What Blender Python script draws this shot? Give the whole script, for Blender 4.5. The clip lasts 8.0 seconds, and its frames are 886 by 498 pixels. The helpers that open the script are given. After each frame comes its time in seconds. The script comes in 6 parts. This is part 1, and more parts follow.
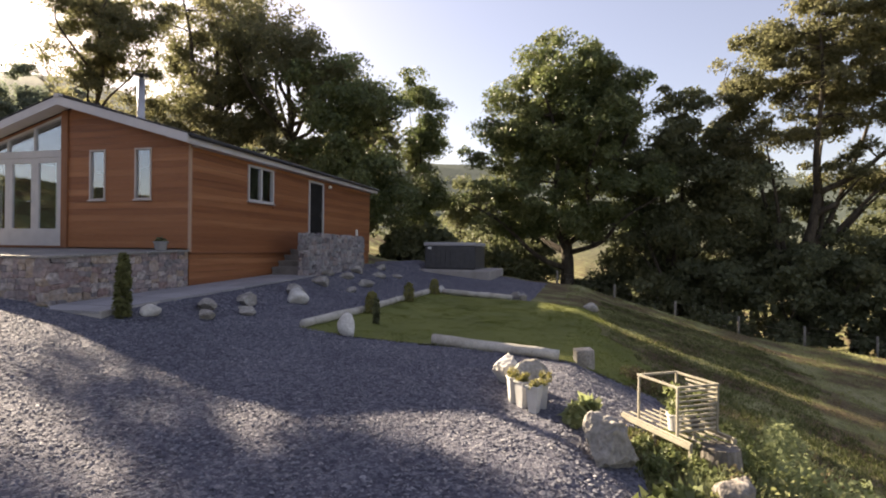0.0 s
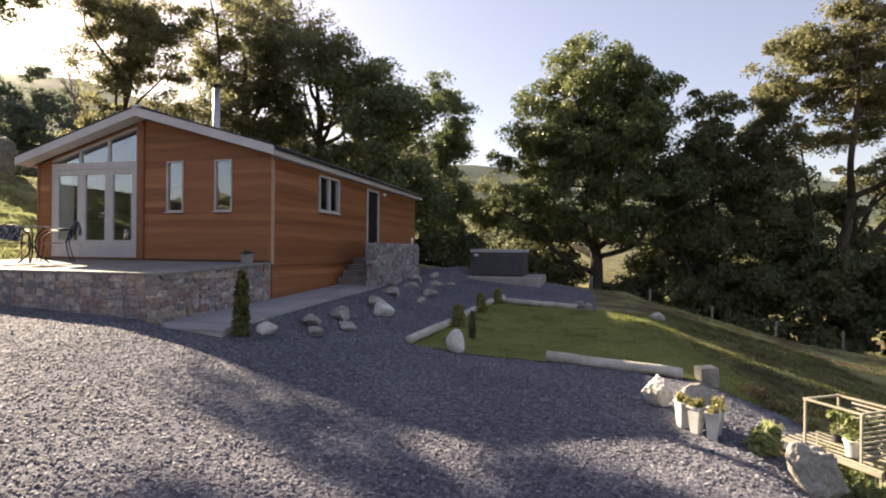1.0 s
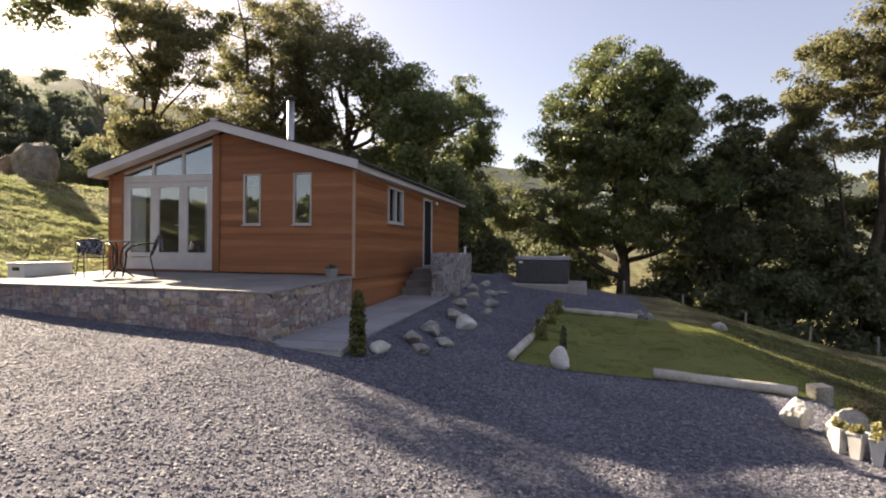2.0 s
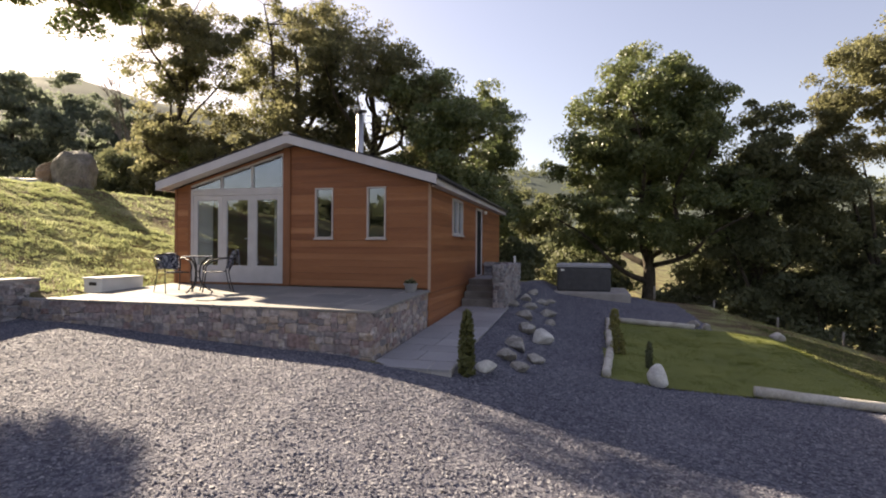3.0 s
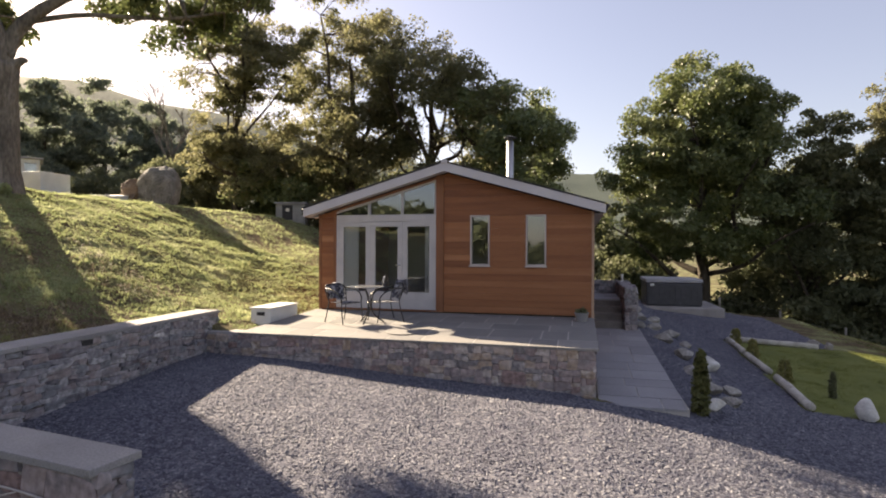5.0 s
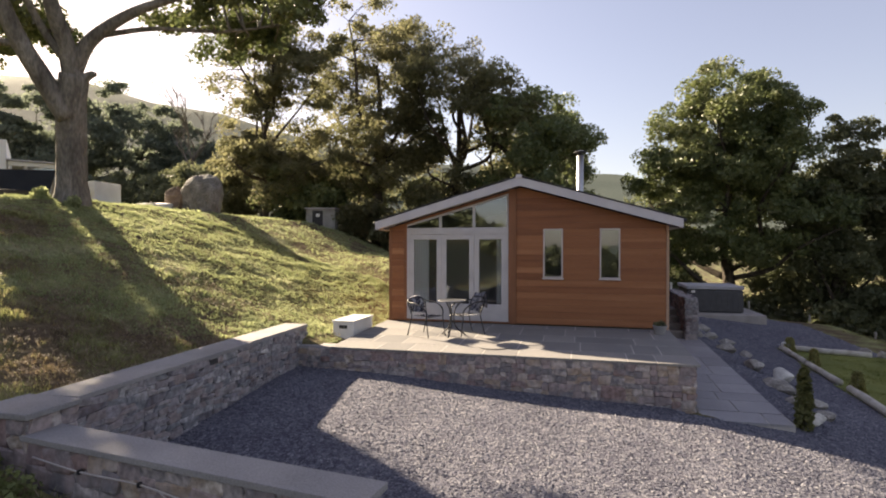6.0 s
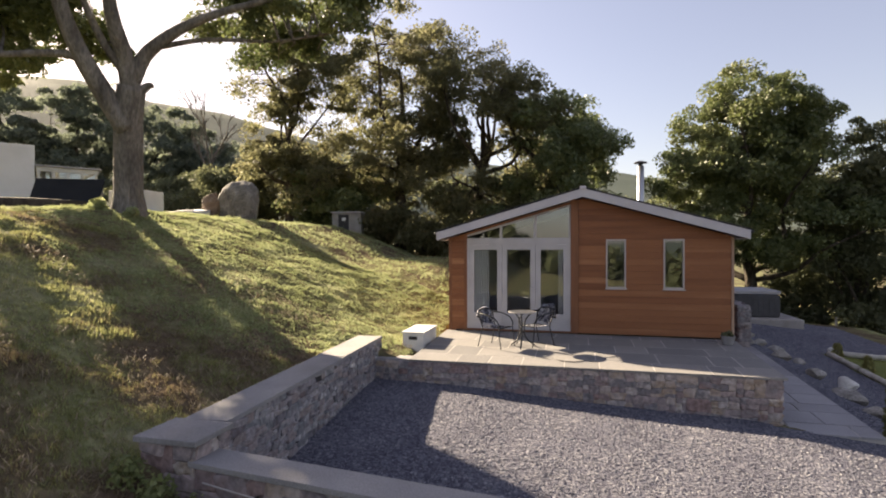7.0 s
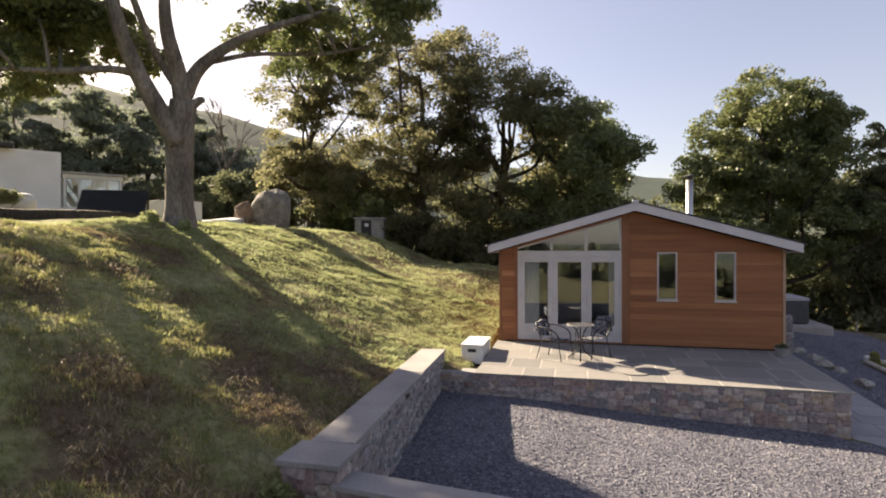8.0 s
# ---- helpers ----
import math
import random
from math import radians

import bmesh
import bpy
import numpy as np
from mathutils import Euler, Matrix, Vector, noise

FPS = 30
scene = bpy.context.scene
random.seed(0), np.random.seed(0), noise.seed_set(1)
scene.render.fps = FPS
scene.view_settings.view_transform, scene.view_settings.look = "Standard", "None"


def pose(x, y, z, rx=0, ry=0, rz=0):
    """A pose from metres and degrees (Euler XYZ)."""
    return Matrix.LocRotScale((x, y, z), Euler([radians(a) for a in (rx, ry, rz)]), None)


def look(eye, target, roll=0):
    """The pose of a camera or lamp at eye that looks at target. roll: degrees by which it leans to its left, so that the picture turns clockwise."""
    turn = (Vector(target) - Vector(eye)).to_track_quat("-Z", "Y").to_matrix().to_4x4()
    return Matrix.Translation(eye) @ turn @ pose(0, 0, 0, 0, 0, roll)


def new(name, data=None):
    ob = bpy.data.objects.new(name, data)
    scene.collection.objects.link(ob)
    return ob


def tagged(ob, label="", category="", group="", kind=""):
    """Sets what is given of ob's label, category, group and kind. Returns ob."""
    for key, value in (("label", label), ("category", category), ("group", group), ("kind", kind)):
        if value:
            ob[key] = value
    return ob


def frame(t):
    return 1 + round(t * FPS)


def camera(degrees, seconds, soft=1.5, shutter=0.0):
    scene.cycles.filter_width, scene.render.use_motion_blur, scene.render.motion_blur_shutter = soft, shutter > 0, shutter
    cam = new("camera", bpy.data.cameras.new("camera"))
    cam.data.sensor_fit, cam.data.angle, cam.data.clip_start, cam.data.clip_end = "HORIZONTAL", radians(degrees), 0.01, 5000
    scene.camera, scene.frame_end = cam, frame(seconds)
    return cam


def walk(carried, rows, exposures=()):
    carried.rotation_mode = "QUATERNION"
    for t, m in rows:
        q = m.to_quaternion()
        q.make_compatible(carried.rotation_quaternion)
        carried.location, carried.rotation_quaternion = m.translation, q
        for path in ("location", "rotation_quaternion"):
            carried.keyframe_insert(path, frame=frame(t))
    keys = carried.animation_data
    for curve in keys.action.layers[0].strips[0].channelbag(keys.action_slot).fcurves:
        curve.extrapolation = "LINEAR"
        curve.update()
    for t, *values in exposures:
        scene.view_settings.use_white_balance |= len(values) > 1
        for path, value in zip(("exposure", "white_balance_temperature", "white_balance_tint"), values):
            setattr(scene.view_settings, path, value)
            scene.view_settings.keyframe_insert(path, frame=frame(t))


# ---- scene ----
cam = camera(78.7, 8.0, soft=1.96)
PATH = [
    (0, (7.994, -9.537, 0.059), (7.482, -7.604, 0.06), 0.6),
    (0.5, (7.119, -9.731, 0.169), (6.609, -7.797, 0.168), 0.5),
    (1, (6.25, -9.919, 0.288), (5.743, -7.985, 0.29), 0.5),
    (1.5, (5.412, -10.154, 0.423), (4.906, -8.219, 0.423), 0.5),
    (3, (3.081, -10.794, 0.844), (2.581, -8.857, 0.844), 0.4),
    (3.5, (2.25, -10.996, 0.979), (1.748, -9.06, 0.978), 0.3),
    (4, (1.377, -11.23, 1.138), (0.883, -9.292, 1.133), 0.3),
    (4.5, (0.549, -11.434, 1.281), (0.057, -9.495, 1.279), 0.2),
    (6, (-1.837, -12.297, 1.728), (-2.323, -10.357, 1.724), 0.1),
    (6.5, (-2.558, -12.521, 1.862), (-3.041, -10.58, 1.854), -0.0),
    (7, (-3.224, -12.748, 2.008), (-3.707, -10.807, 1.998), -0.1),
    (7.5, (-3.85, -12.997, 2.159), (-4.33, -11.056, 2.149), -0.1),
    (8, (-4.397, -13.258, 2.313), (-4.877, -11.316, 2.303), -0.2),
]
walk(cam, [(t, look(eye, target, roll)) for t, eye, target, roll in PATH], [(0.0, 2.23, 8200, 22), (3.5, 2.20, 8200, 22), (8.0, 2.12, 8200, 22)])

# ---- light ----
SUN = Vector((-1.78, 0.95, 1.0)).normalized()
ELEV = math.asin(SUN.z)
AZIM = math.atan2(SUN.x, SUN.y)
world = bpy.data.worlds.new("sky")
scene.world = world
world.use_nodes = True
wn = world.node_tree.nodes
sky = wn.new("ShaderNodeTexSky")
sky.sky_type = "NISHITA"
sky.sun_disc = False
sky.sun_elevation = ELEV
sky.sun_rotation = AZIM
sky.air_density, sky.dust_density, sky.ozone_density = 1.0, 1.1, 2.0
haze = wn.new("ShaderNodeMix")
haze.data_type = "RGBA"
haze.inputs["Factor"].default_value = 0.35
haze.inputs["B"].default_value = (1.39, 1.44, 1.97, 1)
world.node_tree.links.new(sky.outputs[0], haze.inputs["A"])
world.node_tree.links.new(haze.outputs["Result"], wn["Background"].inputs[0])
wn["Background"].inputs[1].default_value = 0.064
sun = new("sun", bpy.data.lights.new("sun", "SUN"))
sun.data.energy, sun.data.angle, sun.data.color = 4.45, radians(0.6), (1.0, 0.985, 0.82)
sun.matrix_world = look((0, 0, 40), Vector((0, 0, 40)) - SUN)


# ---- materials ----
def ramp_node(nt, cols):
    r = nt.nodes.new("ShaderNodeValToRGB")
    els = r.color_ramp.elements
    while len(els) < len(cols):
        els.new(0.5)
    for i, c in enumerate(cols):
        els[i].position = i / max(1, len(cols) - 1)
        els[i].color = (*c, 1)
    return r


def material(name, cols, scale=2.0, rough=0.8, bump=0.3, bump_scale=40.0, fine=0.25, by="", vary=0.5, metal=0.0,
             stretch=(1, 1, 1), see=0.0, spec=0.3, bump_dist=0.01, low=0.3, high=0.7):
    """cols: the colours from dark to light, laid by a coarse noise and, with by='object' or 'island', by each piece's own number."""
    m = bpy.data.materials.new(name)
    m.use_nodes = True
    nt = m.node_tree
    n, ln = nt.nodes, nt.links.new
    bsdf = n["Principled BSDF"]
    geo = n.new("ShaderNodeNewGeometry")
    mp = n.new("ShaderNodeMapping")
    mp.inputs["Scale"].default_value = stretch
    ln(geo.outputs["Position"], mp.inputs["Vector"])
    big = n.new("ShaderNodeTexNoise")
    big.inputs["Scale"].default_value = scale
    big.inputs["Detail"].default_value = 6
    ln(mp.outputs[0], big.inputs["Vector"])
    spread = n.new("ShaderNodeMapRange")
    spread.inputs["From Min"].default_value, spread.inputs["From Max"].default_value = low, high
    ln(big.outputs["Fac"], spread.inputs["Value"])
    value = spread.outputs[0]
    if by:
        if by == "object":
            src = n.new("ShaderNodeObjectInfo").outputs["Random"]
        else:
            src = geo.outputs["Random Per Island"]
        mx = n.new("ShaderNodeMix")
        mx.inputs["Factor"].default_value = vary
        ln(value, mx.inputs["A"])
        ln(src, mx.inputs["B"])
        value = mx.outputs["Result"]
    ramp = ramp_node(nt, cols)
    ln(value, ramp.inputs[0])
    small = n.new("ShaderNodeTexNoise")
    small.inputs["Scale"].default_value = bump_scale
    small.inputs["Detail"].default_value = 5
    ln(mp.outputs[0], small.inputs["Vector"])
    shade = n.new("ShaderNodeMapRange")
    shade.inputs["From Min"].default_value, shade.inputs["From Max"].default_value = 0.3, 0.7
    shade.inputs["To Min"].default_value, shade.inputs["To Max"].default_value = 1 - fine, 1 + fine
    ln(small.outputs["Fac"], shade.inputs["Value"])
    mul = n.new("ShaderNodeVectorMath")
    mul.operation = "SCALE"
    ln(ramp.outputs[0], mul.inputs[0])
    ln(shade.outputs[0], mul.inputs["Scale"])
    ln(mul.outputs[0], bsdf.inputs["Base Color"])
    bsdf.inputs["Roughness"].default_value = rough
    bsdf.inputs["Metallic"].default_value = metal
    bsdf.inputs["Specular IOR Level"].default_value = spec
    if bump:
        b = n.new("ShaderNodeBump")
        b.inputs["Strength"].default_value = bump
        b.inputs["Distance"].default_value = bump_dist
        ln(small.outputs["Fac"], b.inputs["Height"])
        ln(b.outputs[0], bsdf.inputs["Normal"])
    if see:
        tr = n.new("ShaderNodeBsdfTranslucent")
        ln(mul.outputs[0], tr.inputs[0])
        ms = n.new("ShaderNodeMixShader")
        ms.inputs[0].default_value = see
        ln(bsdf.outputs[0], ms.inputs[1])
        ln(tr.outputs[0], ms.inputs[2])
        ln(ms.outputs[0], n["Material Output"].inputs[0])
    return m


def glass(name, tint, least=0.13, most=0.6):
    """Window glass: clear, with a blue-tinted mirror gloss that grows towards grazing sight."""
    m = bpy.data.materials.new(name)
    m.use_nodes = True
    n, ln = m.node_tree.nodes, m.node_tree.links.new
    tr, gl, lw, mx = (n.new("ShaderNodeBsdf" + "Transparent"), n.new("ShaderNodeBsdfGlossy"), n.new("ShaderNodeLayerWeight"), n.new("ShaderNodeMixShader"))
    tr.inputs[0].default_value = (*tint, 1)
    gl.inputs["Roughness"].default_value = 0.02
    # blue tint put into the gloss so that the reflected sky looks bluer
    gl.inputs["Color"].default_value = (0.84, 0.92, 1.0, 1)
    lw.inputs["Blend"].default_value = 0.35
    gain = n.new("ShaderNodeMapRange")
    gain.inputs["To Min"].default_value, gain.inputs["To Max"].default_value = least, most
    ln(lw.outputs["Facing"], gain.inputs["Value"])
    ln(gain.outputs[0], mx.inputs[0])
    ln(tr.outputs[0], mx.inputs[1])
    ln(gl.outputs[0], mx.inputs[2])
    ln(mx.outputs[0], n["Material Output"].inputs[0])
    return m


M = dict(
    grass=material("grass", [(0.115, 0.082, 0.056), (0.14, 0.112, 0.066), (0.19, 0.19, 0.088), (0.26, 0.245, 0.135)], 0.8, 0.9, 0.9, 9, 0.3, bump_dist=0.09, spec=0.03, low=0.34, high=0.66),
    blade=material("grass_blade", [(0.165, 0.12, 0.078), (0.20, 0.155, 0.092), (0.255, 0.265, 0.11), (0.33, 0.34, 0.15), (0.48, 0.44, 0.28)], 0.8, 0.7, 0, 30, 0.15, by="island", vary=0.4, see=0.5, low=0.36, high=0.64),
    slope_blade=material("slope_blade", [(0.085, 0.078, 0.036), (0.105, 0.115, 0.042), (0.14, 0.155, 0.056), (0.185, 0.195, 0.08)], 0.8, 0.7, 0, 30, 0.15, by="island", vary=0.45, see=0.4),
    green_blade=material("green_blade", [(0.18, 0.165, 0.095), (0.235, 0.27, 0.125), (0.30, 0.335, 0.165), (0.37, 0.40, 0.215), (0.50, 0.49, 0.33)], 0.8, 0.7, 0, 30, 0.15, by="island", vary=0.4, see=0.55),
    lawn=material("lawn", [(0.098, 0.112, 0.024), (0.128, 0.143, 0.032), (0.16, 0.17, 0.042)], 0.8, 0.85, 0.5, 90, 0.25, bump_dist=0.015),
    lawn_blade=material("lawn_blade", [(0.11, 0.128, 0.027), (0.15, 0.168, 0.038), (0.19, 0.198, 0.05)], 0.8, 0.7, 0, 90, 0.1, by="island", vary=0.4, see=0.35),
    chip=material("slate_chip", [(0.055, 0.0567, 0.0733), (0.102, 0.104, 0.131), (0.152, 0.154, 0.183), (0.209, 0.209, 0.233), (0.311, 0.309, 0.323)], 0.9, 0.85, 0, 60, 0.12, by="island", vary=0.85, spec=0.12),
    table_top=material("grey_table_top", [(0.035, 0.036, 0.04), (0.08, 0.08, 0.088)], 14, 0.5, 0.1, 60, 0.15, spec=0.2),
    red_stone=material("red_wall_stone", [(0.175, 0.112, 0.105), (0.265, 0.185, 0.175), (0.21, 0.18, 0.185), (0.325, 0.255, 0.245), (0.16, 0.15, 0.16), (0.40, 0.345, 0.325), (0.29, 0.215, 0.165), (0.52, 0.475, 0.44)], 4.0, 0.9, 0.7, 16, 0.32, by="object", vary=0.8),
    stone=material("wall_stone", [(0.215, 0.145, 0.14), (0.12, 0.112, 0.126), (0.28, 0.25, 0.262), (0.175, 0.178, 0.19), (0.335, 0.315, 0.32), (0.255, 0.205, 0.20), (0.20, 0.19, 0.205), (0.56, 0.53, 0.52)], 4.0, 0.9, 0.7, 16, 0.32, by="object", vary=0.8),
    mortar=material("mortar", [(0.22, 0.205, 0.208), (0.32, 0.298, 0.292)], 5, 0.95, 0.6, 40, 0.25),
    cap=material("coping_slab", [(0.20, 0.193, 0.195), (0.265, 0.253, 0.252), (0.325, 0.31, 0.305)], 1.5, 0.85, 0.4, 60, 0.16, by="object", vary=0.4),
    slab=material("sandstone_slab", [(0.15, 0.147, 0.148), (0.195, 0.188, 0.184), (0.26, 0.246, 0.232)], 1.5, 0.8, 0.3, 50, 0.16, by="object", vary=0.7),
    path_slab=material("blue_grey_slab", [(0.22, 0.215, 0.225), (0.28, 0.272, 0.285), (0.34, 0.33, 0.34)], 1.5, 0.8, 0.3, 50, 0.12, by="object", vary=0.6),
    joint=material("pale_joint", [(0.34, 0.315, 0.29), (0.45, 0.42, 0.39)], 6, 0.95, 0.3, 60, 0.15),
    plinth=material("pale_concrete", [(0.26, 0.235, 0.22), (0.36, 0.33, 0.31)], 3, 0.9, 0.4, 40, 0.12),
    step=material("grey_step", [(0.155, 0.138, 0.13), (0.235, 0.212, 0.20)], 3, 0.85, 0.4, 40, 0.2),
    pale_trim=material("pale_corner_trim", [(0.34, 0.21, 0.145), (0.44, 0.29, 0.205)], 2.0, 0.55, 0.2, 30, 0.12, stretch=(4, 4, 0.3)),
    rock=material("pale_rock", [(0.19, 0.175, 0.155), (0.29, 0.27, 0.245), (0.42, 0.395, 0.36)], 3.5, 0.9, 0.9, 25, 0.28, bump_dist=0.03),
    warm_rock=material("warm_grey_rock", [(0.15, 0.13, 0.115), (0.23, 0.205, 0.185), (0.34, 0.31, 0.285)], 6, 0.9, 1.0, 18, 0.32, bump_dist=0.04),
    grey_rock=material("dark_rock", [(0.11, 0.10, 0.09), (0.18, 0.168, 0.15), (0.28, 0.262, 0.24)], 2.5, 0.9, 0.9, 15, 0.3, bump_dist=0.05),
    rust_rock=material("rust_rock", [(0.11, 0.075, 0.055), (0.18, 0.125, 0.09), (0.24, 0.19, 0.15)], 2.5, 0.9, 0.9, 15, 0.3, bump_dist=0.05),
    white_rock=material("white_quartz", [(0.42, 0.40, 0.375), (0.56, 0.54, 0.51), (0.68, 0.66, 0.63)], 4, 0.75, 0.6, 30, 0.14, bump_dist=0.02),
    cedar=material("cedar_board", [(0.165, 0.056, 0.025), (0.245, 0.090, 0.039), (0.295, 0.114, 0.050), (0.40, 0.172, 0.082)], 1.6, 0.5, 0.15, 30, 0.16, by="object", vary=0.62, stretch=(0.35, 0.35, 6)),
    cedar_trim=material("cedar_trim", [(0.17, 0.068, 0.034), (0.26, 0.105, 0.052)], 2.0, 0.55, 0.25, 30, 0.14, stretch=(4, 4, 0.3)),
    upvc=material("frame_paint", [(0.42, 0.395, 0.40), (0.49, 0.465, 0.465)], 4, 0.45, 0.05, 80, 0.03),
    slot_frame=material("beige_frame", [(0.42, 0.36, 0.335), (0.49, 0.425, 0.40)], 4, 0.5, 0.05, 80, 0.04),
    barge=material("barge_paint", [(0.46, 0.43, 0.45), (0.55, 0.52, 0.53)], 2, 0.55, 0.1, 60, 0.06),
    roof=material("dark_roof_tile", [(0.035, 0.034, 0.038), (0.07, 0.067, 0.07)], 4, 0.85, 0.5, 50, 0.25),
    steel=material("brushed_steel", [(0.40, 0.40, 0.41), (0.50, 0.50, 0.51)], 6, 0.45, 0.1, 90, 0.05, metal=0.85),
    black=material("black_metal", [(0.02, 0.02, 0.022), (0.035, 0.035, 0.04)], 8, 0.45, 0.1, 90, 0.1),
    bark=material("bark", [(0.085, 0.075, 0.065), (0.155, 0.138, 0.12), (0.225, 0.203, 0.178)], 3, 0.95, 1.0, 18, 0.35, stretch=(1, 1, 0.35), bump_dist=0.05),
    # darker copy of bark: shade under the crowns is put into its colour
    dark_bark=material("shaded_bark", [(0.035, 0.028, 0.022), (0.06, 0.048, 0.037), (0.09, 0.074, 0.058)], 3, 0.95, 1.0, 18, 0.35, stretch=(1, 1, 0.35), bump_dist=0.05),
    straw=material("dead_straw", [(0.17, 0.12, 0.075), (0.26, 0.20, 0.13), (0.36, 0.30, 0.20)], 2, 0.7, 0, 30, 0.15, by="island", vary=0.7, see=0.3),
    log=material("weathered_log", [(0.30, 0.27, 0.23), (0.42, 0.39, 0.34), (0.52, 0.49, 0.44)], 4, 0.85, 0.5, 40, 0.2),
    post=material("old_post", [(0.16, 0.14, 0.12), (0.26, 0.235, 0.20)], 4, 0.9, 0.5, 30, 0.2),
    pale_wood=material("pale_wood", [(0.21, 0.19, 0.15), (0.29, 0.265, 0.215), (0.37, 0.34, 0.28)], 5, 0.75, 0.3, 50, 0.15, by="object"),
    planter=material("planter_plastic", [(0.45, 0.441, 0.432), (0.54, 0.531, 0.522)], 6, 0.5, 0.05, 60, 0.05),
    tub=material("tub_panel", [(0.05, 0.05, 0.055), (0.075, 0.075, 0.08)], 5, 0.5, 0.15, 70, 0.08),
    cover=material("tub_cover", [(0.30, 0.295, 0.31), (0.38, 0.375, 0.39)], 3, 0.6, 0.2, 60, 0.08),
    white=material("white_paint", [(0.60, 0.59, 0.57), (0.70, 0.69, 0.67)], 3, 0.6, 0.1, 60, 0.06),
    render_white=material("white_render", [(0.72, 0.71, 0.69), (0.82, 0.81, 0.80)], 1, 0.9, 0.3, 40, 0.05),
    curtain=material("curtain_cloth", [(0.84, 0.84, 0.83), (0.90, 0.90, 0.89)], 3, 0.9, 0.2, 120, 0.05, see=0.3),
    plaster=material("inside_wall", [(0.38, 0.35, 0.31), (0.48, 0.45, 0.40)], 2, 0.9, 0.1, 50, 0.05),
    floorb=material("inside_floor", [(0.12, 0.08, 0.05), (0.2, 0.14, 0.09)], 2, 0.5, 0.1, 50, 0.1),
    door=material("dark_door", [(0.016, 0.015, 0.015), (0.026, 0.024, 0.024)], 3, 0.8, 0.1, 60, 0.05, spec=0.1),
    panel=material("dark_panel", [(0.012, 0.014, 0.02), (0.02, 0.023, 0.03)], 2, 0.7, 0.05, 40, 0.05),
    grey=material("grey_board", [(0.20, 0.19, 0.18), (0.3, 0.29, 0.27)], 3, 0.8, 0.2, 40, 0.12),
    cable=material("grey_cable", [(0.38, 0.34, 0.32), (0.48, 0.44, 0.42)], 5, 0.5, 0, 40, 0.02),
    throw=material("grey_throw", [(0.10, 0.105, 0.14), (0.26, 0.26, 0.31), (0.52, 0.52, 0.55)], 16, 0.9, 0.2, 160, 0.12, low=0.40, high=0.6),
    cloth=material("patterned_weave", [(0.03, 0.03, 0.045), (0.09, 0.09, 0.12), (0.50, 0.50, 0.53)], 22, 0.8, 0.2, 90, 0.1, low=0.42, high=0.58),
    leaf_a=material("leaf_sycamore", [(0.07, 0.0953, 0.0433), (0.111, 0.143, 0.0586), (0.163, 0.188, 0.0765), (0.216, 0.222, 0.0994)], 0.35, 0.5, 0, 10, 0.15, by="island", vary=0.4, see=0.38, spec=0.45),
    leaf_b=material("leaf_ash", [(0.102, 0.108, 0.0606), (0.154, 0.156, 0.0816), (0.206, 0.198, 0.107), (0.259, 0.236, 0.149)], 0.35, 0.6, 0, 10, 0.15, by="island", vary=0.45, see=0.66, spec=0.3),
    leaf_c=material("leaf_dark", [(0.0916, 0.108, 0.0634), (0.14, 0.155, 0.0858), (0.197, 0.203, 0.111)], 0.35, 0.65, 0, 10, 0.15, by="island", vary=0.45, see=0.45, spec=0.3),
    leaf_d=material("leaf_herb", [(0.0896, 0.112, 0.0405), (0.166, 0.194, 0.0743), (0.262, 0.281, 0.128)], 2, 0.6, 0, 10, 0.15, by="island", vary=0.6, see=0.35),
    # paler than real needles: distance haze is put into the pines' colour
    leaf_e=material("leaf_conifer", [(0.12, 0.15, 0.115), (0.17, 0.20, 0.148), (0.23, 0.255, 0.185)], 2, 0.7, 0, 10, 0.15, by="island", vary=0.6, see=0.6),
    leaf_s=material("leaf_shrub", [(0.085, 0.093, 0.035), (0.125, 0.13, 0.048), (0.175, 0.175, 0.068)], 2, 0.7, 0, 10, 0.15, by="island", vary=0.6, see=0.3),
    leaf_y=material("leaf_golden", [(0.17, 0.165, 0.06), (0.27, 0.25, 0.095), (0.38, 0.34, 0.14)], 2, 0.7, 0, 10, 0.15, by="island", vary=0.6, see=0.4),
    petal=material("petal", [(0.32, 0.28, 0.13), (0.46, 0.42, 0.28)], 4, 0.7, 0, 10, 0.1, by="island", vary=0.7, see=0.2),
    soil=material("soil", [(0.05, 0.035, 0.025), (0.09, 0.065, 0.045)], 4, 0.95, 0.8, 40, 0.3),
)


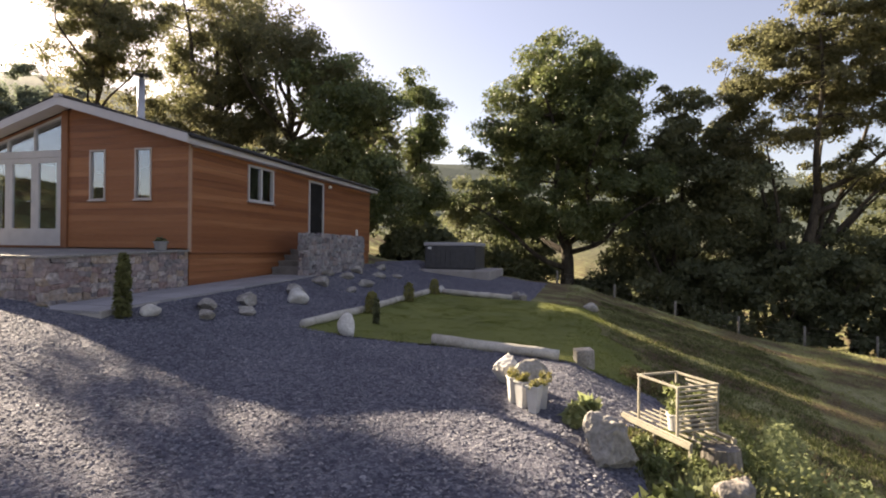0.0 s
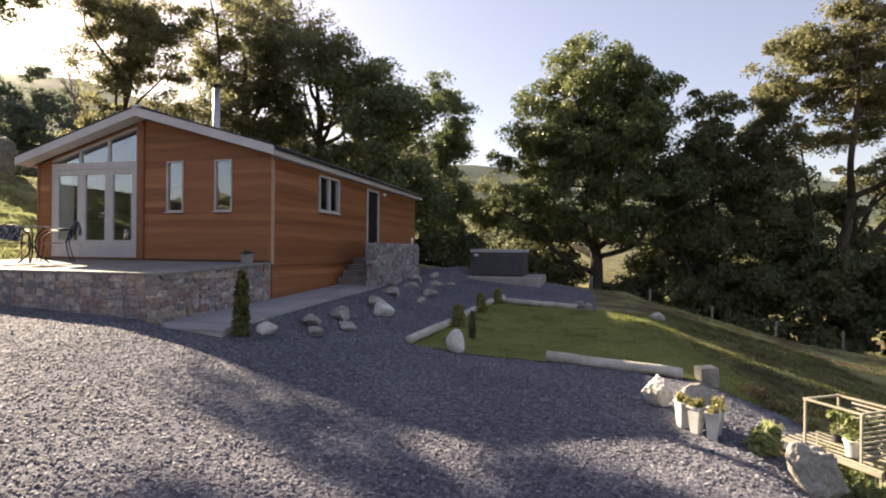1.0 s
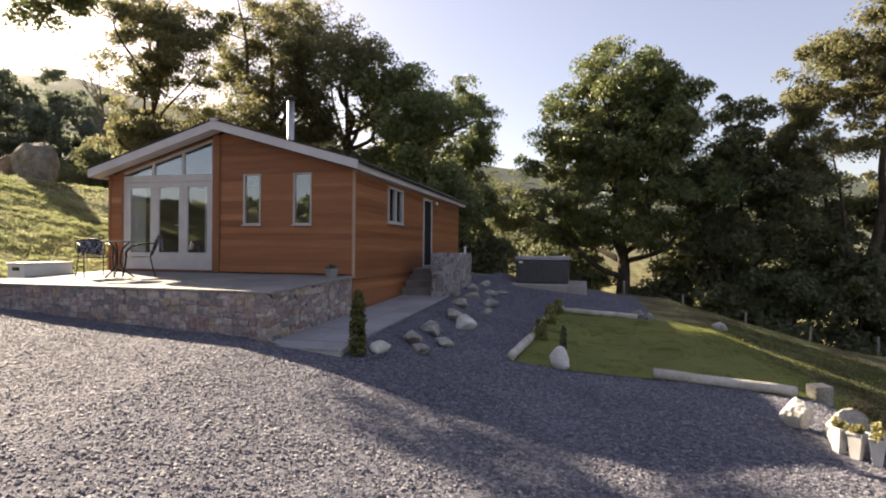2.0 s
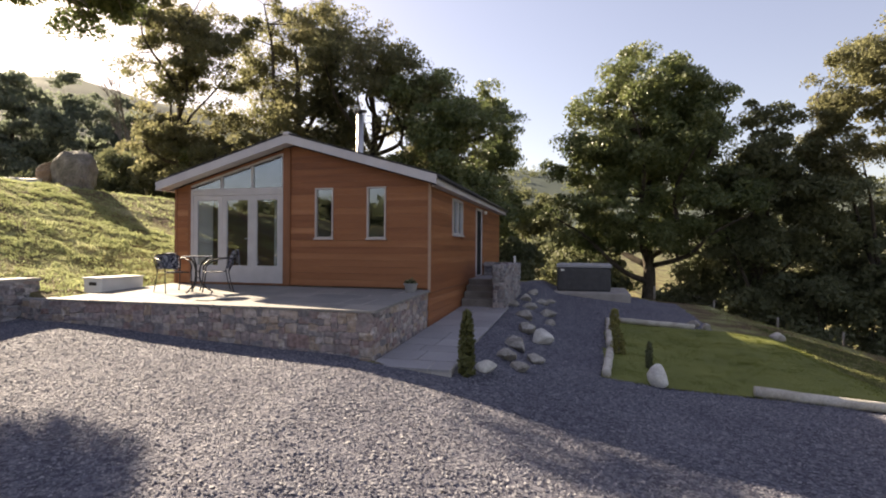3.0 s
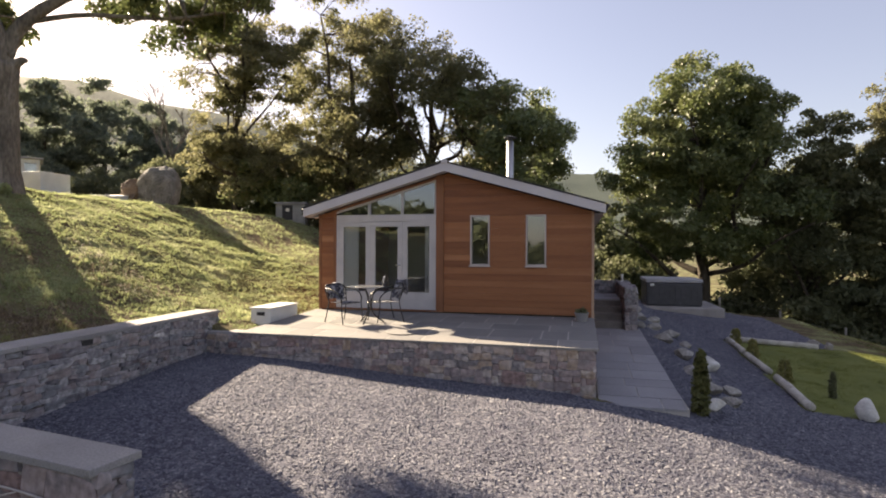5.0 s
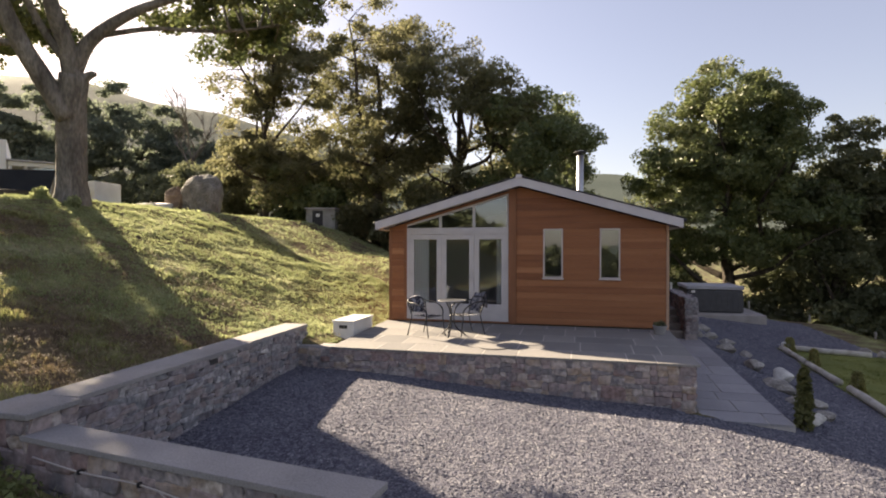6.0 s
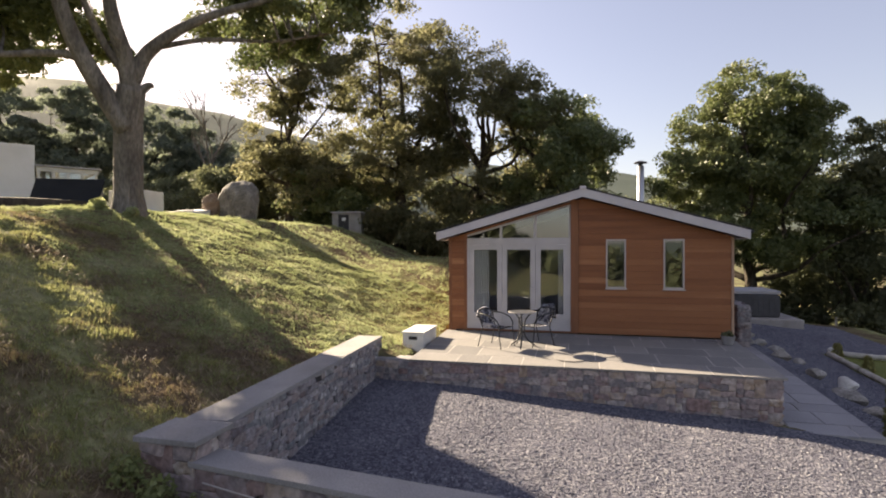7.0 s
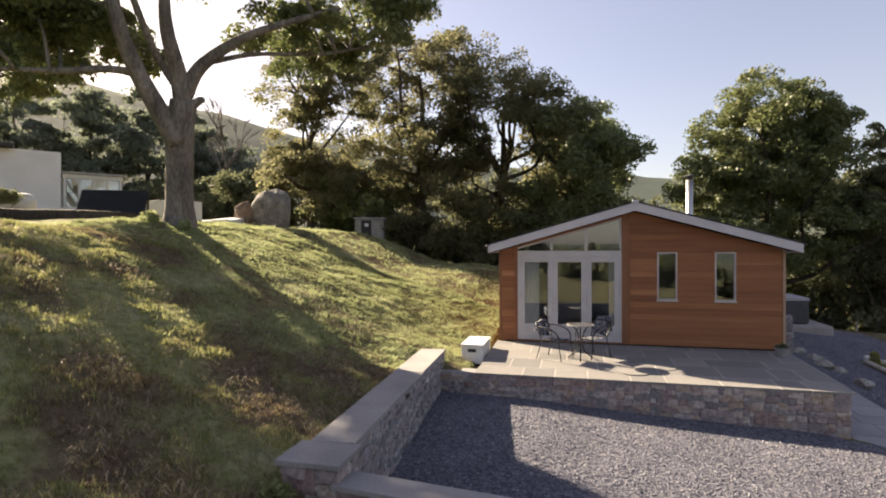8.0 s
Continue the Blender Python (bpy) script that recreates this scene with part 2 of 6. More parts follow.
def pebble_bed(name, cols, scales, weights):
    """Packed angular chippings too small to lay singly: cells at several sizes, each with its own tone and a sunken rim."""
    m = bpy.data.materials.new(name)
    m.use_nodes = True
    nt = m.node_tree
    n, ln = nt.nodes, nt.links.new
    bsdf = n["Principled BSDF"]
    geo = n.new("ShaderNodeNewGeometry")
    tone, high = None, None
    for sc, wt in zip(scales, weights):
        cell, rim = n.new("ShaderNodeTexVoronoi"), n.new("ShaderNodeTexVoronoi")
        rim.feature = "DISTANCE_TO_EDGE"
        for q in (cell, rim):
            q.inputs["Scale"].default_value = sc
            ln(geo.outputs["Position"], q.inputs["Vector"])
        sep = n.new("ShaderNodeSeparateColor")
        ln(cell.outputs["Color"], sep.inputs[0])
        edge = n.new("ShaderNodeMapRange")
        edge.inputs["From Max"].default_value = 0.14
        ln(rim.outputs["Distance"], edge.inputs["Value"])
        lift = n.new("ShaderNodeMath")
        lift.operation = "MULTIPLY"
        ln(edge.outputs[0], lift.inputs[0])
        ln(sep.outputs[1], lift.inputs[1])
        both = []
        for out, old in ((sep.outputs[0], tone), (lift.outputs[0], high)):
            k = n.new("ShaderNodeMath")
            k.operation = "MULTIPLY_ADD"
            k.inputs[1].default_value = wt
            ln(out, k.inputs[0])
            if old:
                ln(old, k.inputs[2])
            else:
                k.inputs[2].default_value = 0.0
            both.append(k.outputs[0])
        tone, high = both
    patch = n.new("ShaderNodeTexNoise")
    patch.inputs["Scale"].default_value = 0.8
    patch.inputs["Detail"].default_value = 5
    ln(geo.outputs["Position"], patch.inputs["Vector"])
    add = n.new("ShaderNodeMath")
    add.operation = "MULTIPLY_ADD"
    add.inputs[1].default_value = 0.5
    ln(patch.outputs["Fac"], add.inputs[0])
    ln(tone, add.inputs[2])
    shift = n.new("ShaderNodeMath")
    shift.operation = "SUBTRACT"
    shift.inputs[1].default_value = 0.25
    ln(add.outputs[0], shift.inputs[0])
    r = ramp_node(nt, cols)
    ln(shift.outputs[0], r.inputs[0])
    ln(r.outputs[0], bsdf.inputs["Base Color"])
    bsdf.inputs["Roughness"].default_value = 0.9
    bsdf.inputs["Specular IOR Level"].default_value = 0.12
    b = n.new("ShaderNodeBump")
    b.inputs["Strength"].default_value = 0.8
    b.inputs["Distance"].default_value = 0.018
    ln(high, b.inputs["Height"])
    ln(b.outputs[0], bsdf.inputs["Normal"])
    return m


M["gravel"] = pebble_bed("slate_bed", [(0.057, 0.0573, 0.0769), (0.0978, 0.0967, 0.124), (0.152, 0.151, 0.178), (0.251, 0.246, 0.264)], (22, 48), (0.6, 0.4))
M["pane"] = glass("window_glass", (0.90, 0.91, 0.91), 0.12, 0.6)


# ---- mesh helpers ----
def mesh_ob(name, verts, faces, mat_, parent=None, label="", smooth=False):
    me = bpy.data.meshes.new(name)
    me.from_pydata([tuple(v) for v in verts], [], [tuple(f) for f in faces])
    me.materials.append(mat_)
    if smooth:
        me.polygons.foreach_set("use_smooth", [True] * len(me.polygons))
    ob = new(name, me)
    if parent:
        ob.parent = parent
    if label:
        ob["label"] = label
    return ob


def part(name, bm, mat_, parent=None, label="", smooth=False):
    bmesh.ops.recalc_face_normals(bm, faces=bm.faces)
    me = bpy.data.meshes.new(name)
    bm.to_mesh(me)
    bm.free()
    me.materials.append(mat_)
    if smooth:
        me.polygons.foreach_set("use_smooth", [True] * len(me.polygons))
    ob = new(name, me)
    if parent:
        ob.parent = parent
    if label:
        ob["label"] = label
    return ob


def add_box(bm, lo, hi, bevel=0.0, m=None):
    """A box between two corners, its edges rounded by bevel."""
    lo, hi = Vector(lo), Vector(hi)
    c, s = (lo + hi) / 2, hi - lo
    vs = bmesh.ops.create_cube(bm, size=1)["verts"]
    bmesh.ops.scale(bm, vec=s, verts=vs)
    bmesh.ops.translate(bm, vec=c, verts=vs)
    if bevel:
        es = {e for v in vs for e in v.link_edges}
        vs = list({v for f in bmesh.ops.bevel(bm, geom=list(es), offset=bevel, segments=2, affect="EDGES", profile=0.6)["faces"] for v in f.verts} | {v for v in vs if v.is_valid})
    if m is not None:
        bmesh.ops.transform(bm, matrix=m, verts=vs)
    return vs


def box(name, lo, hi, mat_, parent=None, bevel=0.006, label="", m=None):
    bm = bmesh.new()
    add_box(bm, lo, hi, bevel, m)
    return part(name, bm, mat_, parent, label)


def add_tube(bm, pts, radii, sides=8, closed=False):
    """A tube along points, with one radius or one for each point."""
    pts = [Vector(p) for p in pts]
    if not hasattr(radii, "__len__"):
        radii = [radii] * len(pts)
    rings, ref = [], None
    for i, p in enumerate(pts):
        a, b = pts[max(i - 1, 0)], pts[min(i + 1, len(pts) - 1)]
        d = (b - a).normalized()
        if ref is None:
            ref = d.orthogonal().normalized()
        ref = (ref - d * ref.dot(d)).normalized()
        side = d.cross(ref)
        rings.append([bm.verts.new(p + radii[i] * (math.cos(2 * math.pi * k / sides) * ref + math.sin(2 * math.pi * k / sides) * side)) for k in range(sides)])
    for r, s in zip(rings, rings[1:]):
        for k in range(sides):
            bm.faces.new((r[k], r[(k + 1) % sides], s[(k + 1) % sides], s[k]))
    bm.faces.new(rings[0][::-1])
    bm.faces.new(rings[-1])


def tube(name, pts, radii, mat_, parent=None, sides=8, label=""):
    bm = bmesh.new()
    add_tube(bm, pts, radii, sides)
    return part(name, bm, mat_, parent, label, smooth=True)


def arc(points, n=6):
    """A smooth line through a few points."""
    P = [Vector(p) for p in points]
    P = [2 * P[0] - P[1]] + P + [2 * P[-1] - P[-2]]
    out = []
    for i in range(1, len(P) - 2):
        for k in range(n):
            t = k / n
            a, b, c, d = P[i - 1:i + 3]
            out.append(0.5 * (2 * b + (c - a) * t + (2 * a - 5 * b + 4 * c - d) * t * t + (3 * b - a - 3 * c + d) * t ** 3))
    return out + [P[-2]]


def empty(name, x, y, z, label="", category="", group="", kind=""):
    ob = new(name)
    ob.location = (x, y, z)
    ob.empty_display_size = 0.1
    return tagged(ob, label, category, group, kind)


def adopt(parent, *obs):
    """Makes parts, built in the world, children of a thing that stands at its own base."""
    bpy.context.view_layer.update()
    for o in obs:
        o.parent = parent
        o.matrix_parent_inverse = Matrix.Translation(parent.location).inverted()


def lathe(bm, prof, sides=24, at=(0, 0, 0)):
    """Turns a profile of (radius, height) round the upright axis."""
    rings = [[bm.verts.new((at[0] + r * math.cos(2 * math.pi * k / sides), at[1] + r * math.sin(2 * math.pi * k / sides), at[2] + z)) for k in range(sides)] for r, z in prof]
    for r, s in zip(rings, rings[1:]):
        for k in range(sides):
            bm.faces.new((r[k], r[(k + 1) % sides], s[(k + 1) % sides], s[k]))
    bm.faces.new(rings[0][::-1])
    bm.faces.new(rings[-1])


# ---- the lie of the land ----
def smooth(a, b, x):
    t = np.clip((x - a) / (b - a), 0, 1)
    return t * t * (3 - 2 * t)


LATTICE = np.random.default_rng(3).uniform(-1, 1, (256, 256))


def value_noise(x, y):
    """Smooth noise of about one unit's grain, from a fixed lattice."""
    xi, yi = np.floor(x).astype(int), np.floor(y).astype(int)
    fx, fy = x - xi, y - yi
    fx, fy = fx * fx * (3 - 2 * fx), fy * fy * (3 - 2 * fy)
    a, b = LATTICE[xi % 256, yi % 256], LATTICE[(xi + 1) % 256, yi % 256]
    c, d = LATTICE[xi % 256, (yi + 1) % 256], LATTICE[(xi + 1) % 256, (yi + 1) % 256]
    return (a * (1 - fx) + b * fx) * (1 - fy) + (c * (1 - fx) + d * fx) * fy


def wobble(x, y, s, seed=0.0):
    """Uneven ground in two octaves, of grain s."""
    x, y = np.asarray(x, float) / s + 17.3 * seed, np.asarray(y, float) / s - 9.1 * seed
    return 0.9 * value_noise(0.8 * x + 0.6 * y, 0.8 * y - 0.6 * x) + 0.5 * value_noise(2.1 * x + 40, 2.1 * y + 11)


def wall_line(y):
    """The middle of the long retaining wall beside the yard."""
    return -7.22 - (y + 2.6) * 0.055


def yard(x, y):
    f = np.interp(x, [-7, -5, -3.4, -1.9, 0, 1.5, 3, 4.5, 6.3, 9], [-0.52, -0.58, -0.70, -0.78, -0.85, -1.05, -1.26, -1.42, -1.49, -1.69])
    yc = np.clip(y, -14, 12)
    z = f + np.where(yc < -4, 0.06, 0.02) * (yc + 4)
    path_z = -0.91 + 0.036 * (np.clip(y, -4, 8) + 3.2)
    w = smooth(2.3, 1.25, x) * smooth(-0.6, 0.0, x) * smooth(-3.5, -2.7, y)
    z = z * (1 - w) + path_z * w
    z = z + 0.14 * smooth(7.2, 9.0, y) * smooth(6.2, 4.8, x) * smooth(0.6, 1.6, x)
    drop = np.interp(x, [7.8, 8.6, 9.5, 12, 14, 20, 40], [0, 0.24, 0.46, 1.15, 1.65, 2.4, 3.6])
    return z - drop


def hill(x, y):
    z = np.interp(x, [-60, -40, -20, -16.5, -14.7, -12.7, -10.8, -9.4, -8.5, -7.6, -6.6], [5.5, 3.7, 3.2, 3.12, 2.95, 2.2, 1.4, 0.78, 0.40, 0.12, -0.13])
    z = z + 0.11 * np.clip(y, 0, 10) * smooth(-11.5, -8, x)
    z = z - 0.10 * np.clip(y - 12, 0, 14) * smooth(-60, -20, x)
    z = z - 0.12 * np.clip(-8 - y, 0, 6) * smooth(-14, -9, x)
    z = z - 0.26 * smooth(-0.8, -3.4, y) * smooth(-13.6, -15.4, x)
    return z + 0.03 * wobble(x, y, 1.0, 0.4) + (0.03 * wobble(x, y, 0.5, 2.1) * (0.3 + 0.7 * smooth(-1.0, -6.0, y)) + (0.036 * wobble(x, y, 0.32, 5.2) + 0.019 * wobble(x, y, 0.17, 7.7)) * (0.3 + 0.7 * smooth(-1.0, -6.0, y))) * smooth(-6.6, -7.6, x)


def land(x, y):
    """The height of the ground."""
    x, y = np.asarray(x, float), np.asarray(y, float)
    a, b = hill(np.minimum(x, -6.3), y), yard(np.maximum(x, -7.2), y)
    edge = wall_line(y)
    step = smooth(edge - 0.12, edge + 0.12, x)
    front = smooth(-7.2, -4.0, x)
    back = smooth(-7.5, 1.5, x)
    patio = smooth(-6.55, -6.35, x)
    w = np.where(y < -8.7, front, np.where(y < -2.9, step, np.where(y < 9.6, patio, back)))
    z = a * (1 - w) + b * w
    z = z - 0.14 * np.clip(y - 12, 0, 12) * w
    r = np.hypot(x, y + 8)
    az = np.degrees(np.arctan2(-x, y + 8))
    h = np.interp(az, [-180, -120, -60, -20, 0, 13, 41, 55, 90, 130, 180], [3, 20, 40, 58, 68, 80, 130, 130, 110, 8, 3])
    far = smooth(70, 560, r)
    z = z * (1 - smooth(60, 160, r)) + (-4) * smooth(60, 160, r) * (1 - far) + far * (h * (1 + 0.10 * wobble(x, y, 90, 1.0)))
    return z


def spaced(lo, hi, fine, step, far):
    inner = list(np.arange(lo, hi + 1e-6, step))
    out, d, p = [], step, hi
    while p < far:
        d *= 1.16
        p += d
        out.append(p)
    left, d, p = [], step, lo
    while p > -far:
        d *= 1.16
        p -= d
        left.append(p)
    return np.array(sorted(set(left[::-1] + inner + out + list(fine))))


def sheet(name, xs, ys, height, mat_, keep=None, parent=None):
    X, Y = np.meshgrid(xs, ys)
    Z = height(X, Y)
    verts = np.stack([X, Y, Z], -1).reshape(-1, 3)
    nx = len(xs)
    i, j = np.meshgrid(np.arange(len(xs) - 1), np.arange(len(ys) - 1))
    q = (j * nx + i).ravel()
    faces = np.stack([q, q + 1, q + nx + 1, q + nx], -1)
    if keep is not None:
        cx, cy = (X[:-1, :-1] + X[1:, 1:]).ravel() / 2, (Y[:-1, :-1] + Y[1:, 1:]).ravel() / 2
        faces = faces[keep(cx, cy)]
    used = np.unique(faces)
    remap = np.zeros(len(verts), int)
    remap[used] = np.arange(len(used))
    return mesh_ob(name, verts[used].tolist(), remap[faces].tolist(), mat_, parent, smooth=True)


def in_yard(x, y):
    right = 8.35 + 0.18 * np.sin(y * 2.1) + 0.12 * np.sin(y * 5.3) + 0.45 * smooth(-4.6, -5.4, y) + 0.6 * smooth(-3.7, -2.7, y)
    near = -17.2 + 0.5 * np.sin(x * 1.1) + 0.25 * np.sin(x * 3.7)
    left = -2.9 + np.where(y < -9.2, 0.45 * np.sin(y * 0.9) + 0.2 * np.sin(y * 3.1), 0.0)
    main = (y < -1.5) & (y > np.where(x < left, -8.45, near)) & (x < right) & (x > wall_line(y)) & ~((x < 0.0) & (y > -3.05)) & ~((x < 1.3) & (y > -3.25) & (x > -0.2))
    strip = (x > 1.2) & (x < 3.58 + 0.04 * y) & (y > -3.3) & (y < 11.5)
    back = (x > 0.2) & (x < 6.6) & (y > 5.25) & (y < 11.5)
    return main | strip | back


def in_lawn(x, y):
    return (x > 3.50 + 0.045 * y) & (x < 8.9 - 0.16 * np.clip(y, 0, 6) + 0.25 * np.sin(1.7 * y) + 0.12 * np.sin(5.1 * y)) & (y > -1.5) & (y < 5.25)


def dug_land(x, y):
    return land(x, y) - 0.05 * (in_yard(x, y) | in_lawn(x, y))


xs = spaced(-18, 12, [*np.arange(-7.7, -6.2, 0.06), *np.arange(-17.9, -14.0, 0.15), *np.arange(-14.0, -7.7, 0.07)], 0.3, 900)
ys = spaced(-16, 16, [*np.arange(-9.1, -8.3, 0.1), *np.arange(-12, -2, 0.07), *np.arange(-2, 4, 0.15)], 0.3, 900)
def far_haze_tint(m):
    """Blends the near grass into grey-green by its distance from the yard: haze painted over the hill pasture."""
    nt = m.node_tree
    n, ln = nt.nodes, nt.links.new
    bsdf = n["Principled BSDF"]
    near = bsdf.inputs["Base Color"].links[0].from_socket
    g = n.new("ShaderNodeNewGeometry")
    length = n.new("ShaderNodeVectorMath")
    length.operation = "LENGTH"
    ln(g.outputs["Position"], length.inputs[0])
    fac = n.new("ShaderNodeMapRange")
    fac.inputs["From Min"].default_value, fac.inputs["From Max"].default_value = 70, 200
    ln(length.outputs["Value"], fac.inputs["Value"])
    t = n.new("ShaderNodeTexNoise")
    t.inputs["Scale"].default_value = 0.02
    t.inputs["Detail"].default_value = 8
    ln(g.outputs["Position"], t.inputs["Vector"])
    # muted grey-greens carry the aerial haze in the hills' colour
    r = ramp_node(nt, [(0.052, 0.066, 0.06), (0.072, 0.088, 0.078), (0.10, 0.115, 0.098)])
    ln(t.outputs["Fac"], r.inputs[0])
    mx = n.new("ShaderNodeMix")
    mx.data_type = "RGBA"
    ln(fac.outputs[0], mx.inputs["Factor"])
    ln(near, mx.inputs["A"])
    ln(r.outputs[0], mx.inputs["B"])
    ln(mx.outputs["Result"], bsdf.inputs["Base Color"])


far_haze_tint(M["grass"])
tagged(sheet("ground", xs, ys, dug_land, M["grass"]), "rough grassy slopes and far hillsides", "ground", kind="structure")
tagged(sheet("gravel_yard", np.arange(-7.4, 9.45, 0.15), np.arange(-18.2, 11.6, 0.15), lambda x, y: land(x, y) - 0.004 + 0.006 * wobble(x, y, 0.25), M["gravel"], in_yard), "grey-purple slate chippings bed of the yard", "gravel", kind="structure")
tagged(sheet("lawn", np.arange(3.2, 9.5, 0.1), np.arange(-1.5, 5.4, 0.1), lambda x, y: land(x, y) + 0.004, M["lawn"], in_lawn), "short green lawn framed by pale logs", "lawn", kind="structure")


# ---- stone walls and paving ----
def stone_mesh(seed, jag=0.3, mat_="stone"):
    """A rough block one metre each way, with worn corners."""
    rng = random.Random(seed)
    bm = bmesh.new()
    bmesh.ops.create_cube(bm, size=1)
    for v in bm.verts:
        v.co += Vector([rng.uniform(-jag, jag) * 0.6 for _ in range(3)])
    bmesh.ops.bevel(bm, geom=list(bm.edges), offset=0.13, segments=1, affect="EDGES")
    for v in bm.verts:
        v.co += Vector([rng.uniform(-jag, jag) * 0.22 for _ in range(3)])
    bmesh.ops.recalc_face_normals(bm, faces=bm.faces)
    me = bpy.data.meshes.new("stone")
    bm.to_mesh(me)
    bm.free()
    me.materials.append(M[mat_])
    return me


STONES = [stone_mesh(s, 0.30) for s in range(24)]
RED_STONES = [stone_mesh(s, 0.26, "red_stone") for s in range(40, 60)]


def rubble_face(parent, a, b, foot, top, seed, rows=0.108, wide=(0.2, 0.52), kinds=STONES):
    """Lays single stones on the upright face from a to b (plan), between the heights foot(s) and top(s) at s from 0 to 1."""
    rng = random.Random(seed)
    a, b = Vector((*a, 0)), Vector((*b, 0))
    run = (b - a).length
    u = (b - a).normalized()
    ang = math.atan2(u.y, u.x)
    low, high = min(foot(0), foot(1)) - 0.08, max(top(0), top(1))

    def lay(s0, e, zb, zt):
        mid = (s0 + e) / 2 / run
        zt, zb = min(zt, top(mid)), max(zb, foot(mid) - 0.1)
        if zt - zb < 0.035 or e - s0 < 0.04:
            return
        ob = new("stone", rng.choice(kinds))
        ob.parent = parent
        p = a + u * ((s0 + e) / 2)
        ob.matrix_basis = Matrix.LocRotScale((p.x, p.y, (zt + zb) / 2), Euler((rng.uniform(-0.07, 0.07), rng.choice((0, math.pi)) + rng.uniform(-0.17, 0.17), ang)),
                                             (e - s0 + 0.008, 0.064 + rng.uniform(0, 0.028), zt - zb + 0.008))

    def split(s0, e, zb, zt):
        w, hgt = e - s0, zt - zb
        big_w, big_h = rng.uniform(wide[0] * 1.2, wide[1] * 1.05), rows * rng.uniform(0.85, 1.75)
        if w <= big_w and hgt <= big_h:
            lay(s0, e, zb, zt)
        elif w / big_w > hgt / big_h:
            c = s0 + w * rng.uniform(0.32, 0.68)
            split(s0, c, zb, zt)
            split(c, e, zb, zt)
        else:
            c = zb + hgt * rng.uniform(0.35, 0.65)
            split(s0, e, zb, c)
            split(s0, e, c, zt)

    s = 0.0
    while s < run - 0.02:
        e = min(run, s + rng.uniform(0.5, 1.0))
        if run - e < 0.2:
            e = run
        split(s, e, low, high)
        s = e


def core_prism(name, plan, foot, top, mat_, parent):
    """An upright prism on a plan outline, its foot and top given as functions of x and y."""
    bm = bmesh.new()
    lo = [bm.verts.new((x, y, foot(x, y))) for x, y in plan]
    hi = [bm.verts.new((x, y, top(x, y))) for x, y in plan]
    bm.faces.new(lo[::-1])
    bm.faces.new(hi)
    for i in range(len(plan)):
        j = (i + 1) % len(plan)
        bm.faces.new((lo[i], lo[j], hi[j], hi[i]))
    return part(name, bm, mat_, parent)


def copings(parent, a, b, width, z, seed, length=1.5, thick=0.055, z_end=None, name="coping_slab"):
    """A row of flat capping slabs along a wall's top."""
    rng = random.Random(seed)
    a, b = Vector((*a, z)), Vector((*b, z if z_end is None else z_end))
    run, u, s = (b - a).length, (b - a).normalized(), 0.0
    ang = math.atan2(u.y, u.x)
    while s < run - 0.05:
        e = min(run, s + length * rng.uniform(0.8, 1.2))
        if run - e < 0.3:
            e = run
        mid = a + u * (s + e) / 2
        bm = bmesh.new()
        add_box(bm, (-(e - s) / 2 + 0.004, -width / 2, -thick), ((e - s) / 2 - 0.004, width / 2, 0), 0.008)
        ob = part(name, bm, M["cap"], parent)
        ob.matrix_basis = Matrix.LocRotScale(mid + Vector((0, 0, rng.uniform(-0.004, 0.004))), Euler((rng.uniform(-0.006, 0.006), -math.asin(u.z), ang + rng.uniform(-0.006, 0.006))), None)
        s = e


PATIO_FALL = 0.033


def patio_z(y):
    return -0.004 + PATIO_FALL * y


# patio: retaining wall along the yard and return beside the path
patio = tagged(new("patio"), "raised stone patio with sandstone slabs and rubble retaining wall", "patio", kind="structure")
core_prism("wall_core", [(-7.05, -3.04), (-0.06, -3.04), (-0.06, -0.06), (-6.28, -0.06), (-6.28, -2.72), (-7.05, -2.72)], lambda x, y: -1.25, lambda x, y: patio_z(y) - 0.003 - (0.07 if x < -6.2 else 0), M["mortar"], patio)
rubble_face(patio, (-7.05, -3.03), (-0.03, -3.03), lambda s: -0.56 - 0.33 * s, lambda s: patio_z(-3.0) - 0.045, 11, rows=0.125, wide=(0.16, 0.40), kinds=RED_STONES)
rubble_face(patio, (-0.05, -3.03), (-0.05, -0.02), lambda s: -0.92 + 0.1 * s, lambda s: patio_z(-3 + 3 * s) - 0.045, 12, rows=0.125, wide=(0.16, 0.40), kinds=RED_STONES)
copings(patio, (-7.02, -2.88), (-6.3, -2.88), 0.36, patio_z(-2.9) - 0.02, 5, 0.5)


